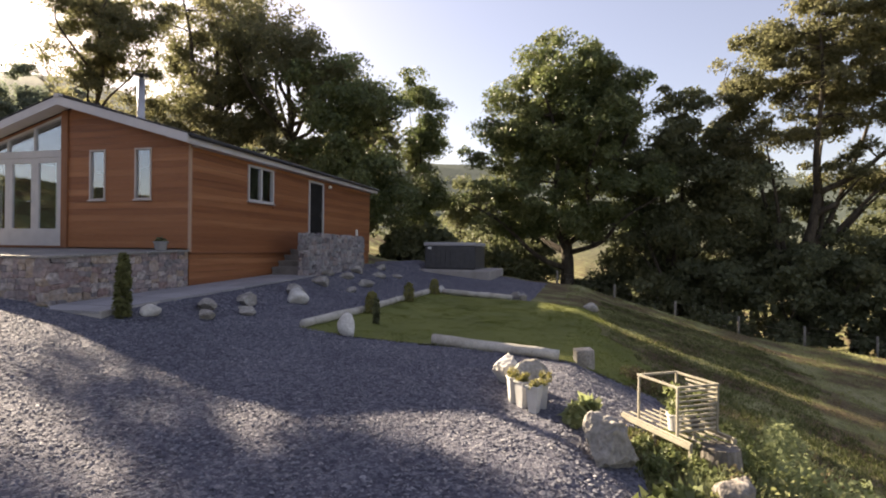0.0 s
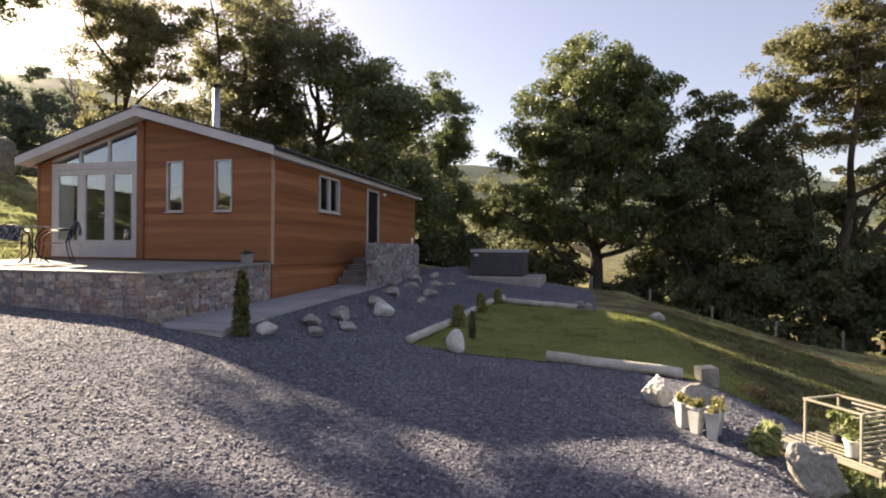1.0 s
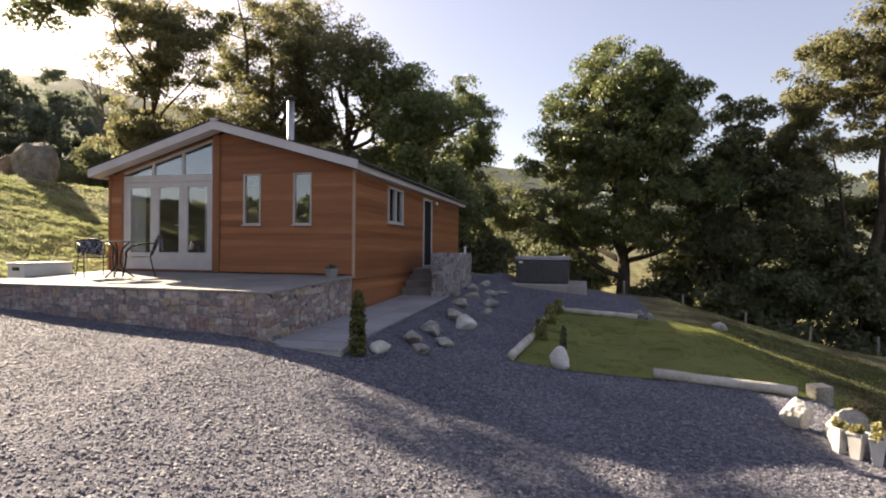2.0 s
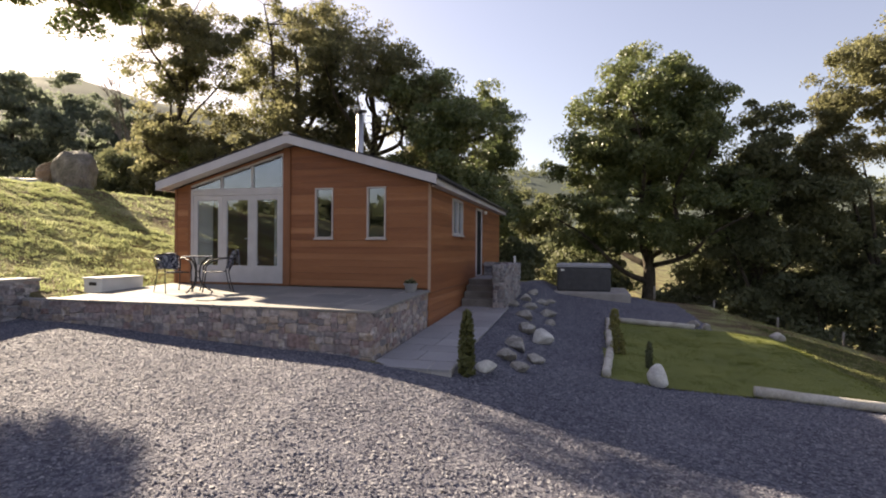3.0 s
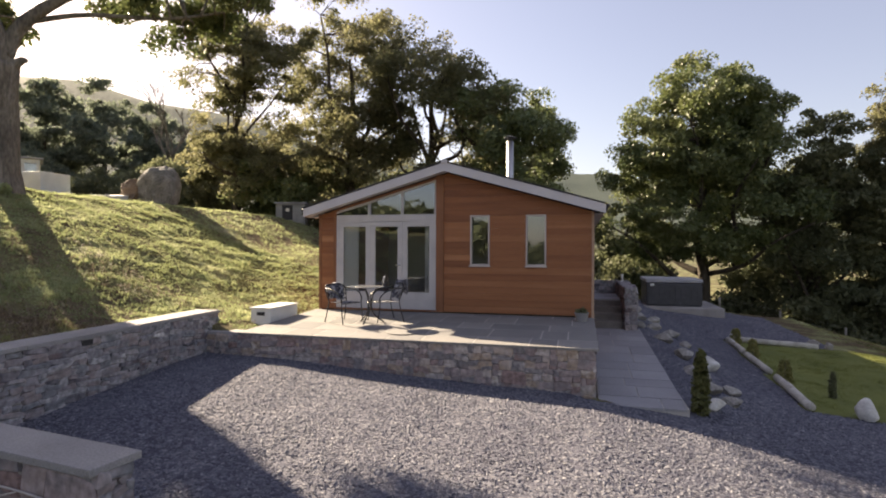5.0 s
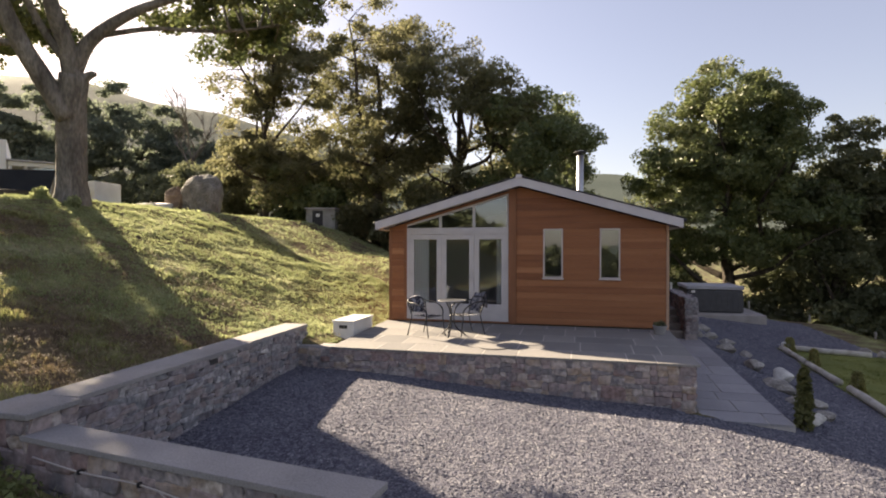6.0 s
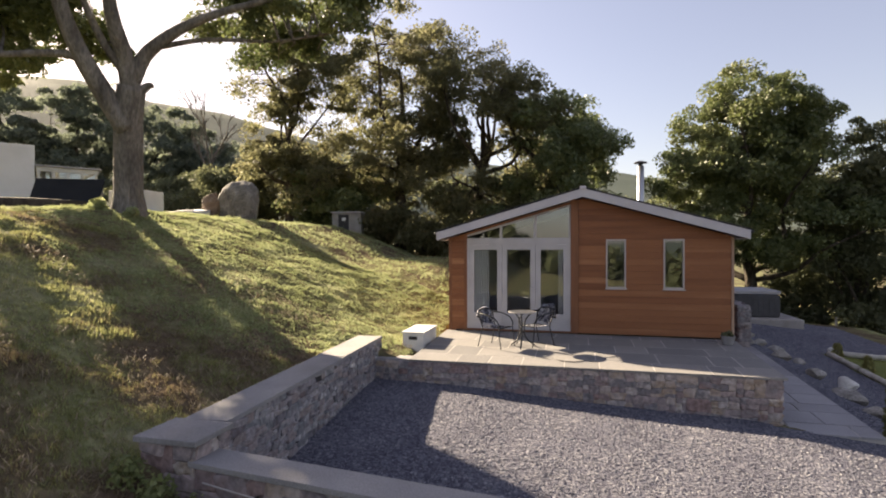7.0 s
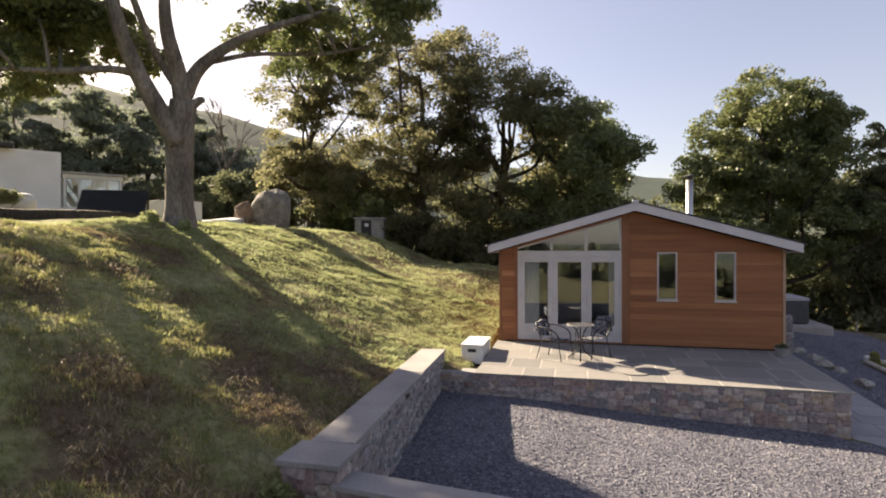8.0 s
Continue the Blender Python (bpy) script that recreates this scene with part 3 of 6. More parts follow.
def lay_slabs(parent, x0, x1, y0, y1, level, seed, sizes=((0.9, 0.6), (0.6, 0.6), (0.6, 0.3), (0.9, 0.9), (0.45, 0.6)), thick=0.04, mat_="slab"):
    """Random-coursed rectangular paving, slab by slab."""
    rng = random.Random(seed)
    y = y0
    while y < y1 - 0.02:
        d = min(rng.choice((0.45, 0.6, 0.6, 0.75)), y1 - y)
        if y1 - y - d < 0.2:
            d = y1 - y
        x = x0
        while x < x1 - 0.02:
            w = min(rng.choice((0.45, 0.6, 0.75, 0.9, 1.1)), x1 - x)
            if x1 - x - w < 0.25:
                w = x1 - x
            bm = bmesh.new()
            add_box(bm, (-w / 2 + 0.009, -d / 2 + 0.009, -thick), (w / 2 - 0.009, d / 2 - 0.009, 0), 0.003)
            ob = part("slab", bm, M[mat_], parent)
            cx, cy = x + w / 2, y + d / 2
            slope = math.atan(float(level(cx, cy + 0.2) - level(cx, cy - 0.2)) / 0.4)
            ob.matrix_basis = Matrix.LocRotScale((cx, cy, float(level(cx, cy)) + rng.uniform(-0.0008, 0.0008)), Euler((slope + rng.uniform(-0.0008, 0.0008), rng.uniform(-0.0008, 0.0008), 0)), None)
            x += w
        y += d


core_prism("joint_bed", [(-6.29, -3.06), (0.03, -3.06), (0.03, -0.04), (-6.29, -0.04)], lambda x, y: patio_z(y) - 0.03, lambda x, y: patio_z(y) - 0.002, M["joint"], patio)
lay_slabs(patio, -6.3, 0.04, -3.1, -0.03, lambda x, y: patio_z(y), 21)
bm = bmesh.new()
lathe(bm, [(0.30, 0.0), (0.31, 0.006), (0.29, 0.010), (0.27, 0.008), (0.02, 0.008)], 32, (-3.35, -2.42, patio_z(-2.42) + 0.001))
tagged(part("manhole_cover", bm, M["slab"], None, smooth=False), "round flush metal cover set in the patio", "manhole cover")


def path_z(x, y):
    return float(land(x, y)) + 0.045


path = tagged(new("path"), "sandstone slab path beside the timber cabin", "pavement", kind="structure")
core_prism("path_bed", [(0.02, -3.3), (1.28, -3.3), (1.12, 3.0), (0.02, 3.0)], lambda x, y: -1.3, lambda x, y: path_z(0.7, y) - 0.003, M["joint"], path)
lay_slabs(path, 0.03, 1.26, -3.32, 3.1, lambda x, y: land(np.float64(0.7), y) + 0.045, 31, mat_="path_slab")

# long retaining wall on the grass side of the yard, with a pier at each end
bank_wall = tagged(new("retaining_wall"), "rubble stone retaining wall with pale coping slabs", "wall", kind="structure")
WT = 0.24
wa, wb = (float(wall_line(-2.75)), -2.75), (float(wall_line(-8.0)), -8.0)
core_prism("wall_core", [(wa[0] - 0.2, wa[1]), (wa[0] + 0.2, wa[1]), (wb[0] + 0.2, wb[1]), (wb[0] - 0.2, wb[1])], lambda x, y: -1.2, lambda x, y: WT - 0.05, M["mortar"], bank_wall)
rubble_face(bank_wall, (wa[0] + 0.2, wa[1]), (wb[0] + 0.2, wb[1]), lambda s: -0.55 - 0.25 * s, lambda s: WT - 0.055, 41, rows=0.08, wide=(0.18, 0.5))
rubble_face(bank_wall, (wa[0] - 0.2, wa[1] + 0.02), (wa[0] + 0.22, wa[1] + 0.02), lambda s: -0.5, lambda s: WT - 0.055, 42, wide=(0.14, 0.3))
rubble_face(bank_wall, (wb[0] - 0.2, wb[1]), (wa[0] - 0.2, wa[1]), lambda s: 0.0, lambda s: WT - 0.055, 43)
copings(bank_wall, (wa[0], wa[1] + 0.04), (wb[0], wb[1] + 0.02), 0.50, WT, 44, 2.1)
pier_box = [(-7.2, -8.5), (-6.64, -8.5), (-6.64, -8.0), (-7.2, -8.0)]
core_prism("pier_core", pier_box, lambda x, y: -1.2, lambda x, y: WT - 0.05, M["mortar"], bank_wall)
rubble_face(bank_wall, (-7.2, -8.49), (-6.64, -8.49), lambda s: -0.5, lambda s: WT - 0.055, 45, rows=0.2, wide=(0.18, 0.34), kinds=RED_STONES)
rubble_face(bank_wall, (-6.65, -8.5), (-6.65, -8.0), lambda s: -0.75, lambda s: WT - 0.055, 46, rows=0.2, wide=(0.18, 0.34), kinds=RED_STONES)
rubble_face(bank_wall, (-7.19, -8.0), (-7.19, -8.5), lambda s: -0.3, lambda s: WT - 0.055, 47, rows=0.2, wide=(0.18, 0.34), kinds=RED_STONES)
# small hooded bulkhead light let into the face under the coping
fx = wa[0] + (wb[0] - wa[0]) * (-5.72 - wa[1]) / (wb[1] - wa[1]) + 0.2
box("wall_light", (fx - 0.02, -5.81, 0.085), (fx + 0.052, -5.63, 0.165), M["black"], bank_wall, 0.006, "small dark recessed light")
box("hood", (fx - 0.02, -5.825, 0.166), (fx + 0.062, -5.615, 0.18), M["grey"], bank_wall, 0.004, "thin grey hood over the light")
box("pier_cap", (-7.26, -8.56, WT - 0.055), (-6.58, -7.99, WT + 0.002), M["cap"], bank_wall, 0.01)

# low wall across the end of the yard
low_wall = tagged(new("low_wall"), "low rubble wall with wide pale coping and a grey cable clipped along it", "wall", kind="structure")
LT = 0.05
core_prism("wall_core", [(-6.6, -8.50), (-3.24, -8.95), (-3.21, -8.67), (-6.6, -8.22)], lambda x, y: -1.4, lambda x, y: LT - 0.05, M["mortar"], low_wall)
rubble_face(low_wall, (-6.62, -8.49), (-3.22, -8.94), lambda s: -0.55 - 0.35 * s, lambda s: LT - 0.055, 51, rows=0.2, wide=(0.28, 0.55), kinds=RED_STONES)
rubble_face(low_wall, (-3.22, -8.68), (-6.62, -8.23), lambda s: -0.95 + 0.1 * s, lambda s: LT - 0.055, 52)
rubble_face(low_wall, (-3.23, -8.95), (-3.23, -8.67), lambda s: -0.95, lambda s: LT - 0.055, 53, wide=(0.14, 0.3))
copings(low_wall, (-6.66, -8.355), (-3.18, -8.81), 0.37, LT, 54, 3.1)
cb = [(-6.5, -8.56, -0.12), (-5.9, -8.64, -0.16), (-5.2, -8.74, -0.15), (-4.6, -8.82, -0.2), (-3.9, -8.91, -0.19), (-3.25, -9.0, -0.22)]
tube("cable", arc(cb, 5), 0.008, M["cable"], low_wall, 6, "thin pale cable")
tube("cable", arc([(-5.0, -8.765, -0.165), (-4.8, -8.80, -0.26), (-4.5, -8.84, -0.31), (-4.15, -8.885, -0.27), (-3.9, -8.915, -0.2)], 5), 0.007, M["cable"], low_wall, 6, "thin pale cable hanging in a loop")
for x, y, z in ((-5.9, -8.645, -0.16), (-4.6, -8.825, -0.2), (-5.2, -8.745, -0.15)):
    box("clip", (x - 0.012, y - 0.012, z - 0.02), (x + 0.012, y + 0.02, z + 0.02), M["black"], low_wall, 0.003, "small dark cable clip")
# lower block beyond the end of the low wall
step_block = tagged(new("step_wall"), "short lower wall end with a pale coping slab", "wall", kind="structure")
core_prism("wall_core", [(-2.78, -9.38), (-1.6, -9.62), (-1.55, -9.2), (-2.66, -8.97)], lambda x, y: -1.5, lambda x, y: -0.14, M["mortar"], step_block)
rubble_face(step_block, (-2.78, -9.37), (-1.6, -9.61), lambda s: -1.1, lambda s: -0.145, 55)
rubble_face(step_block, (-1.56, -9.2), (-2.67, -8.98), lambda s: -1.1, lambda s: -0.145, 56)
rubble_face(step_block, (-2.77, -9.36), (-2.67, -8.98), lambda s: -1.1, lambda s: -0.145, 58)
copings(step_block, (-2.77, -9.16), (-1.5, -9.42), 0.48, -0.09, 57, 1.2)

# ---- timber cabin ----
CW, CL, RX, RZ, PITCH = 6.21, 9.62, -3.105, 3.29, 0.285


def roof_top(x):
    return RZ - PITCH * abs(x - RX)


def soffit(x):
    return roof_top(x) - 0.19


cabin = empty("timber_cabin", -3.1, 4.8, -0.6, "single-storey red cedar clad cabin with low gable roof", "cabin")


def under(ob, parent):
    ob.parent = parent
    ob.matrix_parent_inverse = parent.matrix_world.inverted() if parent.type != "EMPTY" else Matrix.Translation(parent.location).inverted()
    return ob


def cpart(name, bm, mat_, label="", parent=None, smooth_=False):
    return under(part(name, bm, mat_, None, label, smooth_), parent or cabin)


def cbox(name, lo, hi, mat_, label="", parent=None, bevel=0.006):
    return under(box(name, lo, hi, mat_, None, bevel, label), parent or cabin)


BOARD = 0.142


def clad_wall(name, to_world, u0, u1, z0, top, holes, peaks=(), core=0.14):
    """A wall with single lap boards over a core. to_world(u, d, z): d is the distance out from the core's face.
    top(u): the height at which it ends; holes: (u0, u1, z0, z1)."""
    cuts = sorted({u0, u1, *peaks, *[h for o in holes for h in o[:2]]})
    bm = bmesh.new()
    for a, b in zip(cuts, cuts[1:]):
        zs = [(z0, None)]
        for o in sorted(holes, key=lambda o: o[2]):
            if o[0] <= a + 1e-6 and o[1] >= b - 1e-6:
                zs = zs[:-1] + [(zs[-1][0], o[2]), (o[3], None)]
        for lo, hi in zs:
            ta, tb = (top(a), top(b)) if hi is None else (hi, hi)
            if max(ta, tb) - lo < 0.01:
                continue
            c = [bm.verts.new(to_world(u, d, z)) for d in (-core, 0) for u, z in ((a, lo), (b, lo), (b, tb), (a, ta))]
            for f in ((0, 1, 2, 3), (7, 6, 5, 4), (0, 4, 5, 1), (1, 5, 6, 2), (2, 6, 7, 3), (3, 7, 4, 0)):
                bm.faces.new([c[k] for k in f])
    wall = cpart(name, bm, M["cedar"], "cedar weatherboarded wall")
    z = z0
    rng = random.Random(name)
    while z < max(top(u) for u in cuts):
        zt = z + BOARD
        spans = [(u0, u1)]
        for o in holes:
            if o[2] < zt - 0.02 and o[3] > z + 0.02:
                spans = [q for s in spans for q in ((s[0], min(s[1], o[0])), (max(s[0], o[1]), s[1])) if q[1] - q[0] > 0.03]
        for a, b in spans:
            # ends follow the roof's slope
            def clip(zz):
                us = np.linspace(a, b, 200)
                ok = [u for u in us if top(u) >= zz - 1e-6]
                return (ok[0], ok[-1]) if ok else None
            lo_, hi_ = clip(z), clip(zt)
            if lo_ is None:
                continue
            if hi_ is None:
                m_ = max(np.linspace(*lo_, 200), key=top)
                hi_, zz = (m_ - 0.005, m_ + 0.005), min(zt, top(m_))
            else:
                zz = zt
            if zz - z < 0.02:
                continue
            bmb = bmesh.new()
            c = [bmb.verts.new(to_world(u, d, h)) for u, d, h in ((lo_[0], 0.002, z + 0.002), (lo_[1], 0.002, z + 0.002), (hi_[1], 0.002, zz), (hi_[0], 0.002, zz),
                                                                 (lo_[0], 0.0175, z + 0.002), (lo_[1], 0.0175, z + 0.002), (hi_[1], 0.016, zz - 0.0015), (hi_[0], 0.016, zz - 0.0015))]
            for f in ((0, 1, 2, 3), (7, 6, 5, 4), (0, 4, 5, 1), (1, 5, 6, 2), (2, 6, 7, 3), (3, 7, 4, 0)):
                bmb.faces.new([c[k] for k in f])
            ob = part("board", bmb, M["cedar"])
            ob.parent = wall
            ob.matrix_parent_inverse = Matrix.Translation(cabin.location).inverted() @ Matrix.Identity(4)
            ob.matrix_parent_inverse = Matrix.Identity(4)
        z = zt
    return wall


SLOTS = ((-2.60, -2.17, 1.06, 2.16), (-1.385, -0.955, 1.06, 2.16))
SKIRT = -0.62
clad_wall("front_wall", lambda u, d, z: (u, -d, z), -3.36, -0.02, 0.02, soffit, SLOTS, (RX,))
clad_wall("front_wall", lambda u, d, z: (u, -d, z), -CW + 0.02, -5.80, 0.02, soffit, ())
SIDE = ((1.95, 3.06, 1.19, 2.08), (4.93, 5.86, 0.04, 2.07))
clad_wall("side_wall", lambda u, d, z: (d, u, z), 0.02, CL, -0.06, lambda u: soffit(0) + 0.0, SIDE)
clad_wall("side_wall", lambda u, d, z: (-CW - d, u, z), 0.02, CL, -0.1, lambda u: soffit(0), ())
clad_wall("back_wall", lambda u, d, z: (u, CL + d, z), -CW, 0.0, -0.1, soffit, (), (RX,))
# skirt below the floor on the path side
for k in range(-3, 4):
    cbox("skirt_board", (-0.03, 0.0, SKIRT + k * 0.142), (-0.006, CL - 0.02, SKIRT + k * 0.142 + 0.138), M["cedar"], "cedar skirt board", bevel=0.003)
cbox("drip_rail", (-0.02, -0.01, -0.085), (0.045, CL, -0.058), M["cedar_trim"], bevel=0.004)
# corner and bay trim
cbox("corner_trim", (-0.022, -0.034, -0.06), (0.034, 0.022, soffit(0) + 0.0), M["pale_trim"], "slim pale upright corner trim")
cbox("corner_trim", (-CW - 0.034, -0.034, 0.0), (-CW + 0.035, 0.035, soffit(-CW)), M["cedar_trim"], "upright cedar corner trim")
cbox("bay_post", (-3.375, -0.055, 0.01), (-3.20, 0.10, soffit(-3.2) - 0.01), M["cedar_trim"], "broad upright cedar post beside the glazing")
cbox("bay_post", (-5.86, -0.045, 0.01), (-5.79, 0.10, soffit(-5.86) - 0.01), M["cedar_trim"], "narrow upright cedar post beside the glazing")
cbox("threshold", (-5.80, -0.03, 0.005), (-3.36, 0.12, 0.05), M["cedar_trim"])

# roof
EX, YF, YB = 0.23, -0.36, CL + 0.25
for sx in (-1, 1):
    xe = RX + sx * (CW / 2 + EX)
    n_rows = 12
    for k in range(n_rows):
        a, b = k / n_rows, (k + 1) / n_rows
        xa, xb = RX + (xe - RX) * a, RX + (xe - RX) * b
        roof_bm = bmesh.new()
        c = [roof_bm.verts.new(p) for p in ((xa, YF, roof_top(xa)), (xb, YF, roof_top(xb) + 0.012), (xb, YB, roof_top(xb) + 0.012), (xa, YB, roof_top(xa)),
                                            (xa, YF, roof_top(xa) - 0.05), (xb, YF, roof_top(xb) - 0.05), (xb, YB, roof_top(xb) - 0.05), (xa, YB, roof_top(xa) - 0.05))]
        for f in ((0, 1, 2, 3), (7, 6, 5, 4), (0, 4, 5, 1), (1, 5, 6, 2), (2, 6, 7, 3), (3, 7, 4, 0)):
            roof_bm.faces.new([c[q] for q in f])
        cpart("roof_course", roof_bm, M["roof"])
tube_pts = [(RX, YF - 0.02, RZ + 0.015), (RX, YB, RZ + 0.015)]
rc = tube("ridge_cap", tube_pts, 0.06, M["roof"], None, 10)
under(rc, cabin)


def slope_board(name, y0, y1, top_off, bottom_off, sx, mat_, x_in=0.0):
    bmq = bmesh.new()
    xe = RX + sx * (CW / 2 + EX + 0.02)
    xi = RX + sx * x_in
    c = [bmq.verts.new((x, y, roof_top(x) + o)) for y in (y0, y1) for x, o in ((xi, top_off), (xe, top_off), (xe, bottom_off), (xi, bottom_off))]
    for f in ((0, 1, 2, 3), (7, 6, 5, 4), (0, 4, 5, 1), (1, 5, 6, 2), (2, 6, 7, 3), (3, 7, 4, 0)):
        bmq.faces.new([c[q] for q in f])
    return cpart(name, bmq, mat_)


for sx in (-1, 1):
    slope_board("barge_board", YF - 0.035, YF - 0.008, 0.0, -0.185, sx, M["barge"])
    slope_board("verge_strip", YF - 0.05, YF + 0.1, 0.035, 0.013, sx, M["roof"])
    slope_board("soffit_board", YF - 0.006, -0.03, -0.14, -0.16, sx, M["barge"], 0.0)
    xe = RX + sx * (CW / 2 + EX)
    ze = roof_top(xe)
    cbox("fascia", (min(xe, xe - sx * 0.022), YF - 0.008, ze - 0.19), (max(xe, xe - sx * 0.022), YB, ze - 0.0), M["barge"], "pale painted fascia board")
    gut = bmesh.new()
    add_tube(gut, [(xe + sx * 0.05, YF + 0.03, ze - 0.03), (xe + sx * 0.05, YB - 0.02, ze - 0.05)], 0.045, 10)
    cpart("gutter", gut, M["black"], "dark rain gutter", smooth_=True)
    cbox("eaves_soffit", (min(xe - sx * 0.03, RX + sx * CW / 2), 0.0, ze - 0.19), (max(xe - sx * 0.03, RX + sx * CW / 2), CL, ze - 0.17), M["barge"])
cbox("ridge_finial", (RX - 0.07, YF - 0.06, RZ - 0.03), (RX + 0.07, YF + 0.06, RZ + 0.05), M["barge"], "small pale ridge end cap", bevel=0.02)

# flue
flue = bmesh.new()
fz = roof_top(-1.8) - 0.05
lathe(flue, [(0.13, fz), (0.12, fz + 0.06), (0.085, fz + 0.10), (0.078, fz + 0.12), (0.078, 3.86)], 20, (-1.8, 0.55, 0))
cpart("flue", flue, M["steel"], "bright steel stove flue", smooth_=True)
cowl = bmesh.new()
lathe(cowl, [(0.05, 3.86), (0.05, 3.92), (0.15, 3.93), (0.15, 3.945), (0.02, 3.99)], 20, (-1.8, 0.55, 0))
cpart("cowl", cowl, M["black"], "dark flue cowl")


def leaf_frame(name, to_world, u0, u1, z0, z1, rail=0.06, deep=(-0.03, 0.03), bottom=None, parent=None, mat_=None):
    """Four rails round an opening, as one frame."""
    bmf = bmesh.new()
    bt = bottom or rail
    for a, b, c, d in ((u0, u0 + rail, z0, z1), (u1 - rail, u1, z0, z1), (u0 + rail, u1 - rail, z0, z0 + bt), (u0 + rail, u1 - rail, z1 - rail, z1)):
        vs = [bmf.verts.new(to_world(u, q, z)) for q in deep for u, z in ((a, c), (b, c), (b, d), (a, d))]
        for f in ((0, 1, 2, 3), (7, 6, 5, 4), (0, 4, 5, 1), (1, 5, 6, 2), (2, 6, 7, 3), (3, 7, 4, 0)):
            bmf.faces.new([vs[k] for k in f])
    return cpart(name, bmf, mat_ or M["upvc"], "", parent)


def pane(to_world, u0, u1, z0, z1, d, parent=None, z1b=None):
    """A sheet of glass; z1b: the height of its far upper corner, where it is cut aslant."""
    bmg = bmesh.new()
    zb = z1 if z1b is None else z1b
    vs = [bmg.verts.new(to_world(u, q, z)) for q in (d - 0.003, d + 0.003) for u, z in ((u0, z0), (u1, z0), (u1, zb), (u0, z1))]
    bmg.faces.new(vs[:4][::-1])
    bmg.faces.new(vs[4:])
    ob = cpart("pane", bmg, M["pane"], "reflective window glass", parent)
    ob.visible_shadow = False
    return ob


FRONT = lambda u, d, z: (u, -d, z)
PATHSIDE = lambda u, d, z: (d, u, z)

# french doors: an outer frame, three leaves, a rail and raked lights above
leaf_frame("door_frame", FRONT, -5.79, -3.37, 0.05, 2.10, 0.055, (-0.05, 0.035))
for i, (a, b) in enumerate(((-5.735, -4.955), (-4.950, -4.175), (-4.170, -3.425))):
    lf = leaf_frame("glazed_door", FRONT, a, b, 0.105, 2.04, 0.105, (-0.035, 0.02), 0.32)
    pane(FRONT, a + 0.1, b - 0.1, 0.42, 1.94, -0.01, lf)
    leaf_frame("glazing_bead", FRONT, a + 0.1, b - 0.1, 0.42, 1.94, 0.015, (-0.02, 0.012), None, lf)
hnd = bmesh.new()
add_tube(hnd, [(-4.23, -0.02, 1.05), (-4.23, -0.07, 1.05), (-4.33, -0.07, 1.05)], 0.011, 8)
cpart("door_handle", hnd, M["steel"], "steel lever handle", smooth_=True)
cbox("transom_rail", (-5.79, -0.035, 2.10), (-3.37, 0.05, 2.20), M["upvc"])
lights = ((-5.78, -4.98), (-4.98, -4.18), (-4.18, -3.37))
for a, b in lights:
    ta, tb = soffit(a) - 0.09, soffit(b) - 0.09
    pane(FRONT, a, b, 2.20, ta, -0.01, None, tb)
for u in (-4.98, -4.18):
    cbox("glazing_bar", (u - 0.03, -0.025, 2.2), (u + 0.03, 0.04, soffit(u) - 0.08), M["upvc"])
cbox("glazing_bar", (-3.42, -0.025, 2.2), (-3.375, 0.04, soffit(-3.4) - 0.08), M["upvc"])
head = bmesh.new()
vs = [head.verts.new((u, y, soffit(u) - o)) for y in (-0.03, 0.06) for u, o in ((-5.79, 0.10), (-3.36, 0.10), (-3.36, 0.055), (-5.79, 0.055))]
for f in ((0, 1, 2, 3), (7, 6, 5, 4), (0, 4, 5, 1), (1, 5, 6, 2), (2, 6, 7, 3), (3, 7, 4, 0)):
    head.faces.new([vs[k] for k in f])
cpart("raked_head", head, M["upvc"])
head2 = bmesh.new()
vs = [head2.verts.new((u, y, soffit(u) - o)) for y in (-0.04, 0.08) for u, o in ((-5.80, 0.055), (-3.36, 0.055), (-3.36, 0.0), (-5.80, 0.0))]
for f in ((0, 1, 2, 3), (7, 6, 5, 4), (0, 4, 5, 1), (1, 5, 6, 2), (2, 6, 7, 3), (3, 7, 4, 0)):
    head2.faces.new([vs[k] for k in f])
cpart("head_trim", head2, M["cedar_trim"])
# slot windows in the gable
for a, b, c, d in SLOTS:
    w = leaf_frame("window", FRONT, a, b, c, d, 0.032, (-0.05, 0.04), mat_=M["slot_frame"])
    pane(FRONT, a + 0.03, b - 0.03, c + 0.03, d - 0.03, -0.005, w)
    cbox("window_sill", (a - 0.02, -0.075, c - 0.03), (b + 0.02, 0.02, c), M["slot_frame"], parent=None)
# path-side window and door
a, b, c, d = SIDE[0]
w = leaf_frame("window", PATHSIDE, a, b, c, d, 0.05, (-0.05, 0.05))
cbox("window_mullion", (-0.04, (a + b) / 2 - 0.03, c + 0.05), (0.048, (a + b) / 2 + 0.03, d - 0.05), M["upvc"])
for q in ((a + 0.05, (a + b) / 2 - 0.03), ((a + b) / 2 + 0.03, b - 0.05)):
    pane(PATHSIDE, q[0], q[1], c + 0.05, d - 0.05, 0.0, w)
cbox("window_sill", (-0.02, a - 0.02, c - 0.03), (0.085, b + 0.02, c), M["upvc"])
a, b, c, d = SIDE[1]
leaf_frame("door_frame", PATHSIDE, a, b, c, d, 0.06, (-0.06, 0.05), 0.03)
cbox("door", (-0.03, a + 0.06, c + 0.03), (0.012, b - 0.06, d - 0.06), M["door"], "dark grey entrance door")
dh = bmesh.new()
